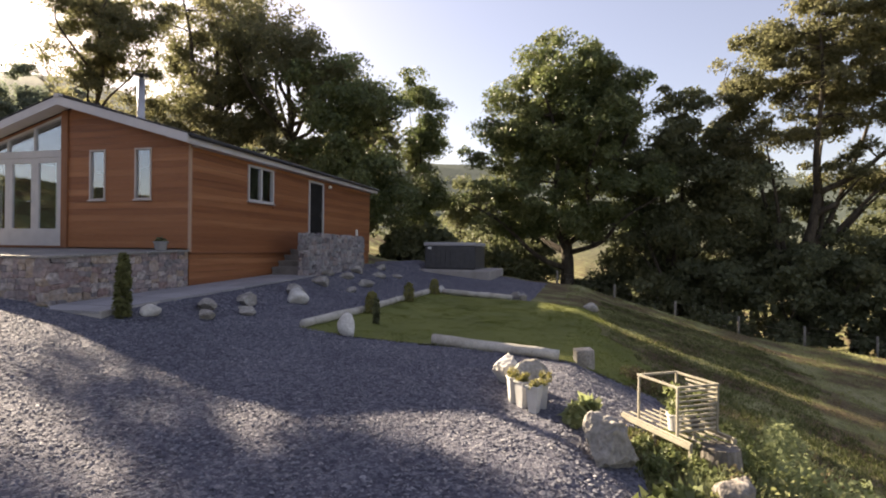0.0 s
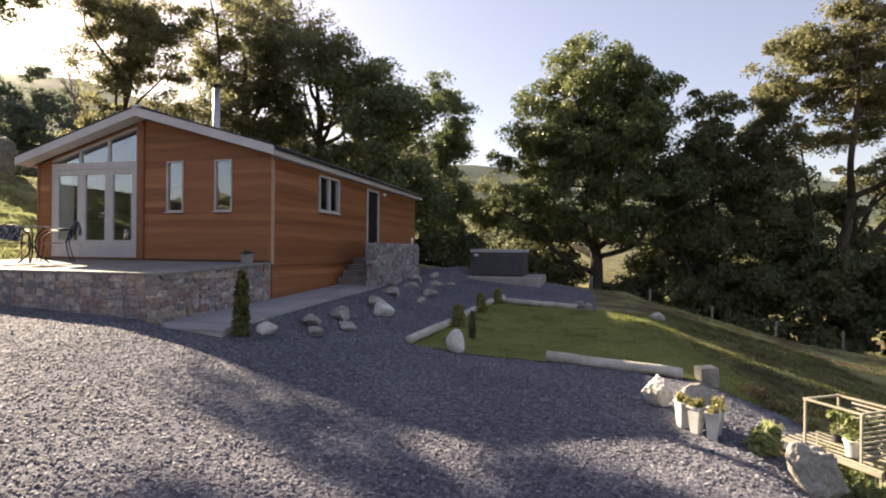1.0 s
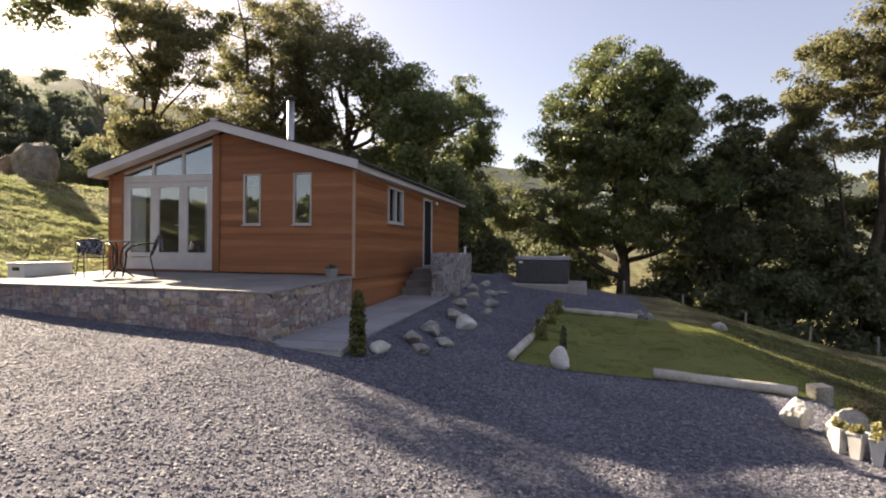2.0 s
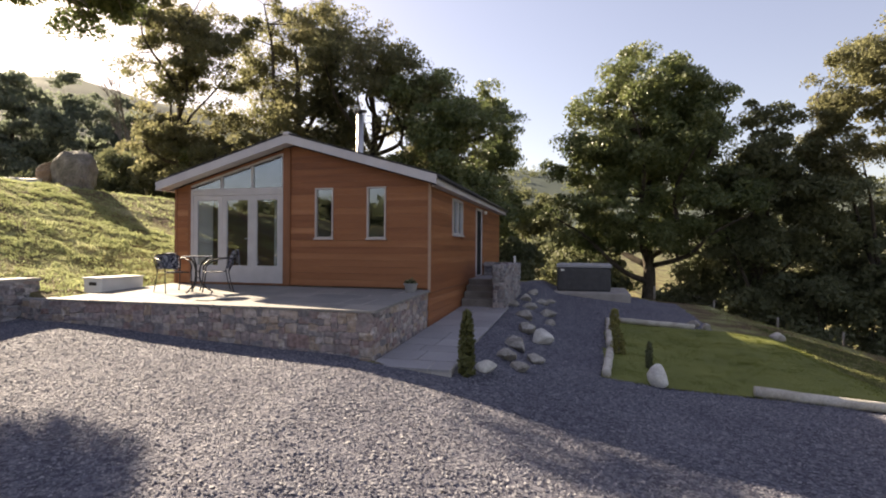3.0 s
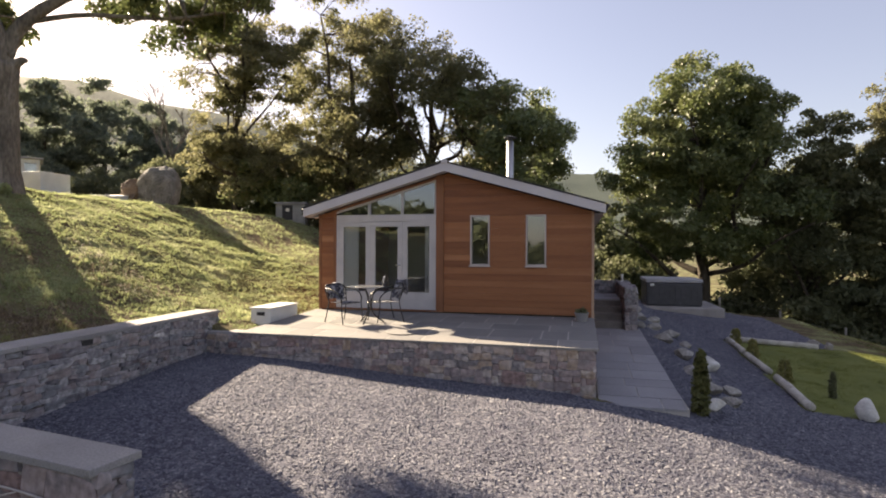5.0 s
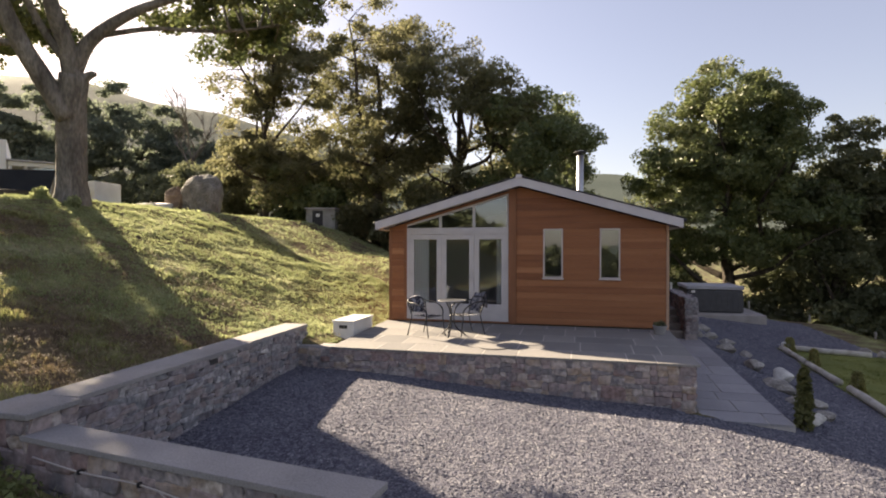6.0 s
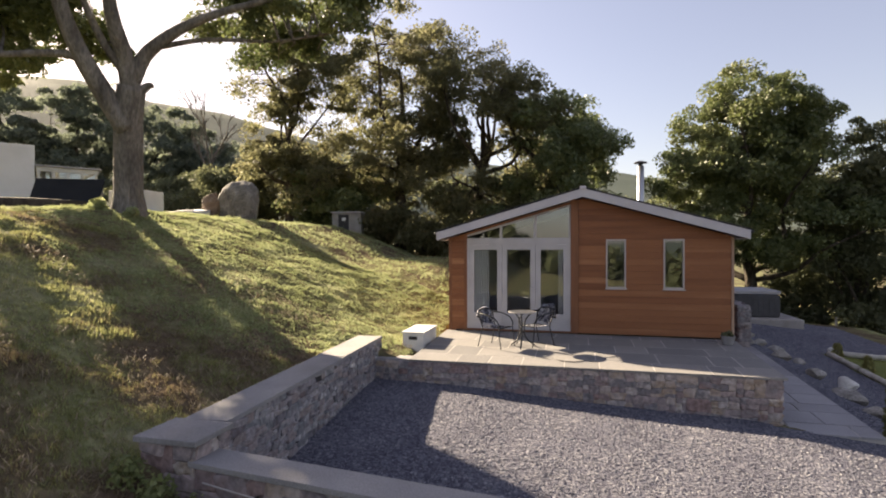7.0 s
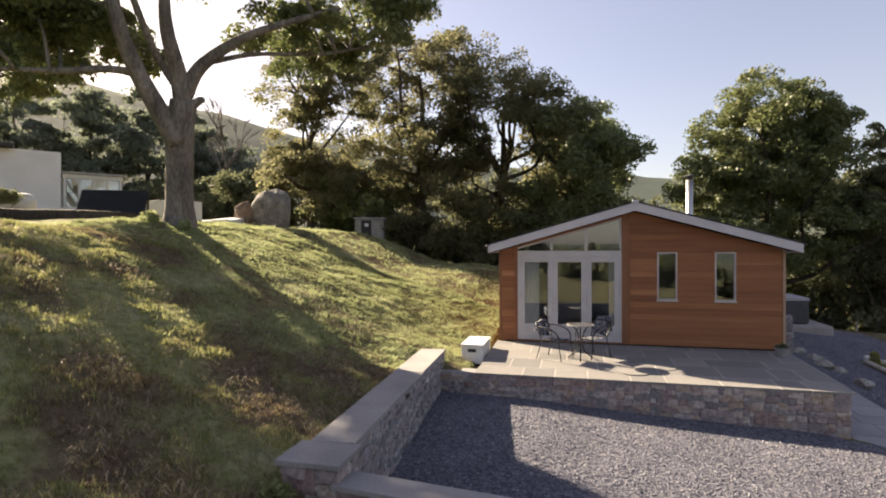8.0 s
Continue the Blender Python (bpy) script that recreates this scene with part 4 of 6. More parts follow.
add_tube(dh, [(0.01, b - 0.13, 1.05), (0.06, b - 0.13, 1.05), (0.06, b - 0.24, 1.05)], 0.011, 8)
cpart("door_handle", dh, M["steel"], "steel lever handle", smooth_=True)
wl = bmesh.new()
lathe(wl, [(0.03, -0.05), (0.06, -0.04), (0.06, 0.04), (0.03, 0.05)], 14, (0.08, 6.2, 2.0))
cpart("wall_light", wl, M["white"], "small white wall light", smooth_=True)
# rooms behind the glass
cbox("inner_floor", (-CW + 0.15, 0.15, -0.02), (-0.15, CL - 0.15, 0.045), M["floorb"])
inw = bmesh.new()
vs = [inw.verts.new((x, y, z)) for y in (4.3, 4.4) for x, z in ((-CW + 0.15, 0.05), (-0.15, 0.05), (-0.15, soffit(-0.15)), (RX, soffit(RX)), (-CW + 0.15, soffit(-CW + 0.15)))]
for f in ((0, 1, 2, 3, 4), (9, 8, 7, 6, 5), (0, 5, 6, 1), (1, 6, 7, 2), (2, 7, 8, 3), (3, 8, 9, 4), (4, 9, 5, 0)):
    inw.faces.new([vs[k] for k in f])
cpart("inner_wall", inw, M["plaster"])
cbox("inner_wall", (-0.17, 0.145, 0.05), (-0.145, 1.9, 2.2), M["plaster"])
cur = bmesh.new()
N = 60
rows_ = []
for z in (0.12, 2.05):
    rows_.append([cur.verts.new((-5.68 + 0.40 * k / N, 0.06 + 0.03 * math.sin(k * 0.75), z)) for k in range(N + 1)])
for k in range(N):
    cur.faces.new((rows_[0][k], rows_[0][k + 1], rows_[1][k + 1], rows_[1][k]))
tagged(part("curtain", cur, M["curtain"], None, smooth=True), "pale pleated curtain drawn to one side", "curtain")
cur = bmesh.new()
rows_ = []
for z in (0.12, 2.05):
    rows_.append([cur.verts.new((-3.66 + 0.19 * k / N, 0.07 + 0.028 * math.sin(k * 0.6), z)) for k in range(N + 1)])
for k in range(N):
    cur.faces.new((rows_[0][k], rows_[0][k + 1], rows_[1][k + 1], rows_[1][k]))
tagged(part("curtain", cur, M["curtain"], None, smooth=True), "narrow pale curtain gathered beside the door post", "curtain")

# steps and stone landing at the path-side door
landing = tagged(new("door_steps"), "stone steps and landing with rubble side wall", "steps", kind="structure")
for k in range(4):
    z = -0.60 + 0.155 * (k + 1)
    box("tread", (0.03, 3.0 + 0.30 * k, z - 0.05), (0.84, 3.0 + 0.30 * (k + 1) + 0.03, z), M["step"], landing, 0.008)
    box("riser", (0.03, 3.03 + 0.30 * k, z - 0.20), (0.84, 3.0 + 0.30 * (k + 1), z - 0.052), M["step"], landing, 0.004)
box("landing_core", (0.03, 4.2, -0.9), (0.86, 6.25, -0.03), M["mortar"], landing, 0.01)
lay_slabs(landing, 0.03, 0.86, 4.2, 6.3, lambda x, y: 0.022, 61, mat_="path_slab")
core_prism("wall_core", [(0.88, 2.9), (1.16, 2.9), (1.16, 6.4), (0.88, 6.4)], lambda x, y: -1.1, lambda x, y: 0.42, M["mortar"], landing)
rubble_face(landing, (1.15, 2.9), (1.15, 6.42), lambda s: -0.62, lambda s: 0.43, 71, rows=0.12, wide=(0.2, 0.44))
rubble_face(landing, (0.88, 2.91), (1.16, 2.91), lambda s: -0.62, lambda s: 0.43, 72, rows=0.17, wide=(0.14, 0.3))
rubble_face(landing, (0.89, 6.4), (0.89, 2.9), lambda s: -0.62, lambda s: 0.43, 73, rows=0.12, wide=(0.2, 0.44))
core_prism("wall_core", [(0.03, 6.28), (0.88, 6.28), (0.88, 6.4), (0.03, 6.4)], lambda x, y: -1.1, lambda x, y: 0.42, M["mortar"], landing)
rubble_face(landing, (0.05, 6.28), (0.9, 6.28), lambda s: -0.0, lambda s: 0.43, 74, rows=0.12, wide=(0.2, 0.44))
lamp_b = bmesh.new()
lathe(lamp_b, [(0.035, 0.42), (0.035, 0.60), (0.045, 0.605), (0.045, 0.63), (0.01, 0.65)], 12, (1.03, 6.15, 0))
tagged(part("post_lamp", lamp_b, M["white"], None, smooth=False), "small pale post lamp on the landing wall", "lamp")


# ---- trees ----
def leaf_cloud(centres, radii, count, size, rng, flat=0.5, up=0.6, dome=0.0):
    """Vertices and faces of many small leaves in soft clumps round the centres."""
    k = rng.integers(0, len(centres), count)
    off = rng.normal(0, 1, (count, 3))
    off /= np.maximum(np.linalg.norm(off, axis=1, keepdims=True), 1e-6)
    off *= (rng.random((count, 1)) ** (0.45 - 0.2 * dome)) * radii[k][:, None]
    off[:, 2] = np.where(rng.random(count) < dome, np.abs(off[:, 2]), off[:, 2]) * flat
    # clumps arch over: their rims hang lower than their middles
    off[:, 2] -= 0.28 * (off[:, 0] ** 2 + off[:, 1] ** 2) / np.maximum(radii[k], 0.05)
    c = centres[k] + off
    nrm = rng.normal(0, 1, (count, 3)) * (1 - up) + np.array([0, 0, up]) + (0.5 + 0.5 * dome) * off / np.maximum(radii[k][:, None], 0.05)
    nrm /= np.linalg.norm(nrm, axis=1, keepdims=True)
    t = np.cross(nrm, rng.normal(0, 1, (count, 3)))
    t /= np.maximum(np.linalg.norm(t, axis=1, keepdims=True), 1e-6)
    b = np.cross(nrm, t)
    s = (size * (0.6 + 0.8 * rng.random(count)))[:, None]
    v = np.stack([c + t * s * 0.65, c - t * s * 0.45 + b * s * 0.45 - nrm * s * 0.1, c - t * s * 0.45 - b * s * 0.45], 1).reshape(-1, 3)
    q = np.arange(count)[:, None] * 3
    return v, q + np.array([0, 1, 2])


def leaf_mesh(name, v, f, mat_, parent=None, label=""):
    me = bpy.data.meshes.new(name)
    me.vertices.add(len(v))
    me.vertices.foreach_set("co", v.astype(np.float32).ravel())
    n = f.shape[1]
    me.loops.add(f.size)
    me.loops.foreach_set("vertex_index", f.astype(np.int32).ravel())
    me.polygons.add(len(f))
    me.polygons.foreach_set("loop_start", (np.arange(len(f)) * n).astype(np.int32))
    me.update(calc_edges=True)
    me.materials.append(mat_)
    ob = new(name, me)
    if parent:
        ob.parent = parent
    if label:
        ob["label"] = label
    return ob


def crown_points(blobs, n, rng, shell=0.62, bough=1.0):
    """Clump centres in a crown made of a few rounded masses (x, y, z, rx, ry, rz): each mass carries boughs near its skin, and each bough a dome of clumps."""
    vol = np.array([b[3] * b[4] * b[5] for b in blobs]) ** 0.7
    m = max(10, n // 3)
    k = rng.choice(len(blobs), m, p=vol / vol.sum())
    B = np.array(blobs)[k]
    d = rng.normal(0, 1, (m, 3))
    d /= np.linalg.norm(d, axis=1, keepdims=True)
    r = np.where(rng.random(m) < 0.75, shell + (1 - shell) * rng.random(m), 0.15 + 0.5 * rng.random(m))
    r = r * (0.96 + 0.08 * np.sin(5 * d[:, 0] + k) * np.cos(4 * d[:, 1] + 2 * d[:, 2]))
    hubs = B[:, :3] + d * r[:, None] * np.maximum(B[:, 3:] - 0.15 * bough, 0.5 * B[:, 3:])
    g = rng.integers(0, m, n)
    size = bough * rng.uniform(0.5, 1.2, m)[g]
    e = rng.normal(0, 1, (n, 3))
    e /= np.linalg.norm(e, axis=1, keepdims=True)
    e *= (rng.random((n, 1)) ** 0.75) * size[:, None]
    e[:, 2] *= 0.55
    return hubs[g] + e


def tree(name, label, at, trunk, blobs, clumps, clump_r, leaves, leaf, mat_, seed, limbs=16, forks=5, flat=0.62, shell=0.62, category="tree", group="", up=0.3, bough=1.15):
    """trunk: (radius, height where the main limbs begin, height where the stem ends); forks: the number of main limbs."""
    rng = np.random.default_rng(seed)
    x, y = at
    z0 = float(land(x, y)) - 0.15
    thing = empty(name, x, y, z0, label, category, group)
    r0, zl, zt = trunk
    pts = crown_points(blobs, int(clumps * 1.3), rng, shell, bough)
    local = np.array([x, y, z0])
    bm = bmesh.new()
    centre = pts.mean(0) - local
    stem = []
    for i in range(8):
        u = i / 7
        stem.append(Vector((centre[0] * u * u * 0.8 + 0.16 * math.sin(1.3 * i + seed) * (i > 0), centre[1] * u * u * 0.8 + 0.16 * math.cos(1.7 * i + seed) * (i > 0), zt * u)))
    line = arc(stem, 3)
    add_tube(bm, line, [r0 * (1.45 if i == 0 else 1.15 if i == 1 else 1 - 0.85 * i / len(line)) for i in range(len(line))], 10)
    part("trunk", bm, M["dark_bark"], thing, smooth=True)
    one = category == "bush"
    # main limbs reach towards well-spread clumps; the branches leave the nearest of them
    high = pts[pts[:, 2] - z0 > min(zt * 0.55, np.percentile(pts[:, 2], 60) - z0)]
    ends = [high[int(rng.integers(len(high)))]]
    while len(ends) < forks:
        gap = np.min([np.linalg.norm(high - e, axis=1) for e in ends], axis=0)
        ends.append(high[int(np.argmax(gap * rng.uniform(0.7, 1, len(high))))])
    mains = []
    for e in ends:
        e = Vector((e - local).tolist()) * 0.94
        s = line[min(len(line) - 2, max(2, int(len(line) * (zl + (zt * 0.8 - zl) * float(rng.random()) ** 1.5) / zt)))]
        if e.z < s.z + 0.5:
            s = line[max(2, int(len(line) * max(0.2, min(zl, e.z) * 0.8) / zt))]
        flat_e = Vector((e.x, e.y, s.z))
        a = s.lerp(flat_e, 0.34) + Vector((float(rng.normal(0, 0.3)), float(rng.normal(0, 0.3)), 0.22 * (e.z - s.z)))
        c = s.lerp(e, 0.68) + Vector((float(rng.normal(0, 0.35)), float(rng.normal(0, 0.35)), float(rng.normal(0, 0.2)) - 0.04 * (e.z - s.z)))
        mains.append((arc([s, a, c, e], 4), r0 * float(rng.uniform(0.32, 0.5)), bmesh.new()))
    for ln, w, m in mains:
        add_tube(m, ln, [w * (1 - 0.86 * i / len(ln)) for i in range(len(ln))], 7)
    for p in pts[rng.choice(len(pts), min(limbs * 2, len(pts)), replace=False)]:
        e = Vector((p - local).tolist())
        best = min(((q - e).length + 0.25 * abs(q.z - e.z) + (1.5 if q.z > e.z + 0.3 else 0), i, j) for i, (ln, w, m) in enumerate(mains) for j, q in enumerate(ln) if j > 2)
        ln, w, m = mains[best[1]]
        s = ln[best[2]]
        w = w * (1 - 0.86 * best[2] / len(ln)) * 0.6
        mid = s.lerp(e, 0.5) + Vector((float(rng.normal(0, 0.2)), float(rng.normal(0, 0.2)), 0.10 * (e - s).length))
        add_tube(m, [s, mid, e], [w, w * 0.6, w * 0.2], 5)
        for _ in range(2):
            q = e + Vector(rng.uniform(-0.9 * clump_r, 0.9 * clump_r, 3).tolist())
            add_tube(m, [mid, mid.lerp(q, 0.6) + Vector((0, 0, 0.08)), q], [w * 0.4, w * 0.25, w * 0.1], 4)
    for ln, w, m in mains:
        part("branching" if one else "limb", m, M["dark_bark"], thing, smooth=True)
    v, f = leaf_cloud(pts - local, clump_r * 0.9 * (0.5 + 0.9 * rng.random(len(pts))), int(leaves * 1.9), leaf * 0.8, rng, flat, up, 0.4)
    leaf_mesh("crown", v, f, mat_, thing)
    return thing


# behind the cabin
tree("sycamore_tree", "tall backlit sycamore behind the timber cabin", (-13.6, 18.6), (0.40, 4.0, 11.0), [(-13.8, 18, 14.2, 3.8, 3.6, 3.4), (-11.2, 18, 13.4, 2.2, 2.4, 2.1), (-16.0, 18.5, 11.4, 3.2, 3.2, 3.0), (-11.8, 17.5, 9.8, 3.0, 3.0, 2.4), (-13.5, 18, 6.8, 4.2, 3.4, 2.8), (-11.9, 18, 7.4, 2.3, 2.4, 2.0), (-15.8, 18, 8.4, 2.6, 2.4, 1.9), (-17.8, 17, 7.2, 2.2, 2.2, 1.8)], 350, 0.85, 30000, 0.165, M["leaf_b"], 1, 40, forks=7, shell=0.5)
tree("sycamore_tree", "tall sycamore rising over the cabin roof", (-9.1, 19.4), (0.40, 5.4, 9.8), [(-8.2, 16.4, 11.0, 3.0, 3.4, 2.3), (-6.0, 15.8, 9.2, 2.6, 3.2, 2.1), (-10.4, 17.5, 10.0, 1.5, 2.0, 1.3), (-9.6, 17.8, 7.4, 1.4, 1.4, 0.8), (-7.4, 17, 4.4, 2.6, 2.6, 2.2), (-10.2, 17.6, 4.2, 2.0, 2.2, 1.6)], 225, 0.85, 18000, 0.17, M["leaf_b"], 2, 34, forks=8, shell=0.58)
tree("sycamore_tree", "dense dark sycamore behind the cabin roof", (-4.4, 17.6), (0.36, 2.6, 8.0), [(-4.5, 15.6, 8.2, 2.6, 3.3, 2.3), (-3.0, 15.4, 6.5, 2.1, 3.0, 2.4), (-4.6, 16.2, 4.2, 3.6, 3.2, 2.8), (-2.4, 16.0, 3.0, 1.9, 2.4, 2.6)], 190, 0.85, 22000, 0.17, M["leaf_a"], 3, 24, forks=6)
tree("sycamore_tree", "slender sycamore beyond the corner of the cabin", (-2.9, 24.0), (0.24, 3.0, 9.6), [(-2.9, 24.5, 10.4, 2.0, 2.1, 2.2), (-1.9, 24.5, 8.8, 1.5, 1.6, 1.5), (-2.4, 24.2, 6.6, 1.8, 1.9, 2.0), (-2.0, 23, 3.0, 2.0, 2.2, 2.8)], 150, 0.75, 17000, 0.17, M["leaf_a"], 4, 24, forks=6, shell=0.5)
# added tree, mostly hidden by the row in front, blocks sun from the slope
tree("sycamore_tree", "added round-crowned sycamore, mostly hidden behind the cabin row, shading the slope", (-6.6, 21.5), (0.32, 2.4, 7.5), [(-5.9, 21.2, 7.8, 2.5, 2.6, 2.6), (-5.0, 21.0, 5.0, 2.8, 2.8, 2.6)], 130, 0.9, 10000, 0.21, M["leaf_b"], 14, 14, forks=5)
tree("ash_tree", "airy tall tree lit from behind", (-19.5, 15.5), (0.28, 3.6, 7.5), [(-19.8, 15.5, 13.8, 3.2, 3.0, 3.0), (-19.6, 16, 10.2, 3.2, 3.0, 2.4), (-17.2, 15.4, 12.0, 2.6, 2.6, 2.6), (-18.2, 16, 6.6, 3.6, 3.0, 2.6), (-21.6, 16.2, 7.6, 2.4, 2.2, 2.2)], 360, 0.68, 28000, 0.16, M["leaf_b"], 5, 64, forks=9, shell=0.3)
# beyond the lawn
tree("sycamore_tree", "large full-crowned sycamore beyond the lawn", (6.8, 23.5), (0.44, 2.5, 10.0), [(7.1, 22.6, 10.0, 3.2, 3.2, 2.9), (9.2, 22.5, 8.9, 1.9, 2.2, 1.9), (4.6, 22.3, 8.6, 2.4, 2.6, 2.1), (8.8, 22, 7.0, 2.6, 2.8, 2.4), (3.7, 22, 6.0, 2.8, 2.6, 1.9), (6.4, 21.6, 6.6, 3.0, 2.6, 2.2), (9.8, 22, 3.8, 2.6, 2.6, 2.4), (3.2, 21.6, 3.0, 2.8, 2.4, 2.0), (6.6, 21.6, 3.2, 2.8, 2.4, 2.0), (5.2, 22.4, 10.5, 1.8, 1.7, 1.4), (4.4, 22.3, 9.2, 2.0, 2.0, 1.5), (7.6, 22.6, 1.6, 2.2, 1.6, 1.0), (4.6, 22.2, 1.4, 2.0, 1.6, 0.9), (8.4, 26.2, 6.4, 3.0, 2.4, 3.0), (5.2, 26.4, 6.8, 3.0, 2.2, 3.0)], 760, 0.82, 84000, 0.175, M["leaf_a"], 6, 46, forks=9, shell=0.78, flat=0.62)
tree("sycamore_tree", "dark tree beside the large sycamore", (12.6, 23.5), (0.32, 2.0, 8.5), [(12.8, 22.6, 7.3, 1.4, 1.8, 1.5), (11.9, 22.5, 5.2, 2.2, 2.4, 2.2), (14.0, 22.5, 5.0, 2.2, 2.2, 2.0), (12.4, 22.5, 2.4, 3.4, 2.8, 2.8), (15.4, 22.4, 2.8, 3.0, 2.6, 2.6), (13.2, 26.8, 4.6, 3.0, 2.2, 3.0)], 240, 0.85, 35000, 0.18, M["leaf_c"], 7, 20, forks=6)
tree("ash_tree", "tall open-crowned tree with visible limbs", (18.7, 21.8), (0.44, 3.4, 11.5), [(19.9, 21.8, 11.0, 3.5, 3.2, 2.7), (17.2, 21.6, 9.7, 2.6, 2.6, 2.0), (15.7, 21.6, 8.3, 1.6, 2.0, 1.1), (22.8, 21.6, 10.4, 3.2, 3.0, 2.8), (18.6, 21.6, 8.3, 3.0, 2.6, 1.0), (22.0, 22.0, 8.0, 3.0, 2.6, 1.3), (16.0, 21.8, 4.9, 2.0, 2.0, 1.4), (21.8, 22.2, 4.4, 2.6, 2.2, 1.6), (16.6, 21.6, 6.7, 2.4, 2.2, 1.2), (20.6, 22.0, 6.7, 2.4, 2.2, 0.9), (18.6, 22.4, 5.9, 1.6, 1.6, 0.7)], 500, 0.68, 56000, 0.15, M["leaf_b"], 8, 50, forks=10, shell=0.6, flat=0.6)
# undergrowth and hedge trees along the fence
for i, (x, y, w, h_) in enumerate(((3.2, 24.4, 2.6, 3.9), (10.9, 24.6, 1.9, 5.6), (8.3, 25.4, 1.3, 1.4), (2.0, 27.5, 2.8, 7.2), (4.6, 29.0, 2.6, 6.6), (-1.0, 29.5, 3.0, 7.4), (13.0, 24.5, 3.0, 7.0), (16.2, 23.6, 3.0, 9.0), (19.4, 23.4, 3.2, 9.0), (22.8, 22.6, 3.4, 9.2), (26.5, 21.5, 3.8, 8.4), (30.5, 21, 4.0, 8.8), (12, 27.5, 3.4, 6.5), (16, 27, 3.6, 8.5), (20.5, 26.5, 3.8, 9.0), (25, 26, 4.0, 9.4), (30, 25.5, 4.2, 9.5), (35, 23, 4.2, 9.5), (-7.5, 22.5, 3.0, 5.6), (-11.5, 22.5, 3.0, 6.2), (-1.2, 20.4, 2.2, 2.6))):
    zb = float(land(x, y))
    tree("hedge_bush", "dark overgrown hedge bush under the trees", (x, y), (0.12, 0.6, h_ * 0.7), [(x, y, zb + h_ * 0.5, w, w * 0.8, h_ * 0.52)], 60, 0.85, 5600, 0.25, M["leaf_c"], 20 + i, 5, forks=3, category="bush", group="hedge along the fence", shell=0.7)
for i, (x, y, w, h_) in enumerate(((12.4, 21.4, 2.1, 3.6), (15.0, 20.9, 2.2, 4.6), (17.6, 20.4, 2.4, 6.4), (20.4, 20.2, 2.5, 6.6), (23.4, 19.8, 2.6, 6.0), (26.6, 19.4, 2.8, 5.6), (30, 19, 3.0, 5.6))):
    zb = float(land(x, y))
    tree("hedge_bush", "low dark hedge bush behind the wire fence", (x, y), (0.1, 0.4, h_ * 0.6), [(x, y, zb + h_ * 0.55, w * 0.9, w * 0.7, h_ * 0.45), (x, y, zb + 0.8, w, w * 0.8, 0.9)], 50, 0.75, 3600, 0.24, M["leaf_c"], 70 + i, 4, forks=3, category="bush", group="hedge along the fence", shell=0.7)
# on the bank and beyond it
for i, (x, y, w, h_) in enumerate(((-49.4, 28.6, 4.6, 13.6), (-46.2, 32.3, 4.8, 14.2), (-54, 25.5, 4.6, 12.5), (-43.5, 36, 4.2, 13.0), (-38.5, 34.5, 4.0, 10.5), (-58, 22, 4.6, 12.5))):
    zb = float(land(x, y))
    tree("pine_tree", "hazy blue-green evergreen tree on the rise behind the bank", (x, y), (0.3, 2.0, h_ * 0.85), [(x, y, zb + h_ * 0.82, w * 0.55, w * 0.55, h_ * 0.18), (x, y, zb + h_ * 0.58, w * 0.95, w * 0.95, h_ * 0.22), (x, y, zb + h_ * 0.30, w * 1.2, w * 1.2, h_ * 0.25)], 170, 1.2, 13000, 0.34, M["leaf_e"], 40 + i, 10, forks=4, flat=0.5, shell=0.75, bough=1.4)
for i, (x, y, w, h_, lm) in enumerate(((-27.5, 20, 2.6, 5.4, "leaf_c"), (-23.5, 19, 2.6, 5.0, "leaf_b"), (-31.5, 22, 2.8, 5.0, "leaf_c"), (-36, 23, 3.0, 5.0, "leaf_c"), (-19.8, 20.5, 3.0, 6.4, "leaf_b"), (-16.4, 21.5, 3.0, 6.2, "leaf_a"), (-14.0, 16.6, 1.7, 2.4, "leaf_b"), (-17.6, 17.2, 2.2, 4.2, "leaf_a"), (-10.8, 16.0, 1.7, 2.4, "leaf_b"))):
    zb = float(land(x, y))
    tree("hedge_bush", "rounded dark bush at the back of the bank", (x, y), (0.14, 0.8, h_ * 0.8), [(x, y, zb + h_ * 0.5, w, w, h_ * 0.5)], 60, 0.8, 5500, 0.22, M[lm], 50 + i, 5, forks=3, category="bush")
# bare tree
dead = empty("bare_tree", -31.2, 24.0, float(land(-31.2, 24.0)), "leafless dead tree against the hillside", "tree")
rng = random.Random(5)
bm = bmesh.new()


def twig(bm, a, d, length, r, depth):
    b = a + d * length
    add_tube(bm, [a, a.lerp(b, 0.5) + Vector((rng.uniform(-.1, .1), rng.uniform(-.1, .1), 0)) * length * 0.4, b], [r, r * 0.8, r * 0.6], 5)
    if depth:
        for _ in range(4):
            nd = (d + Vector((rng.uniform(-.7, .7), rng.uniform(-.7, .7), rng.uniform(-.05, .35)))).normalized()
            twig(bm, a.lerp(b, rng.uniform(0.6, 1)), nd, length * rng.uniform(0.42, 0.62), r * 0.5, depth - 1)


twig(bm, Vector((0, 0, 0)), Vector((0, 0, 1)), 6.4, 0.2, 4)
part("trunk", bm, M["bark"], dead, "bare grey branches")

# the great tree on the bank, with its forked trunk
bx, by = -14.75, -0.95
bz = float(land(bx, by)) - 0.15
oak = empty("great_tree", bx, by, bz, "old spreading tree with thick forked trunk on the grassy bank", "tree")
bm = bmesh.new()


boughs = []


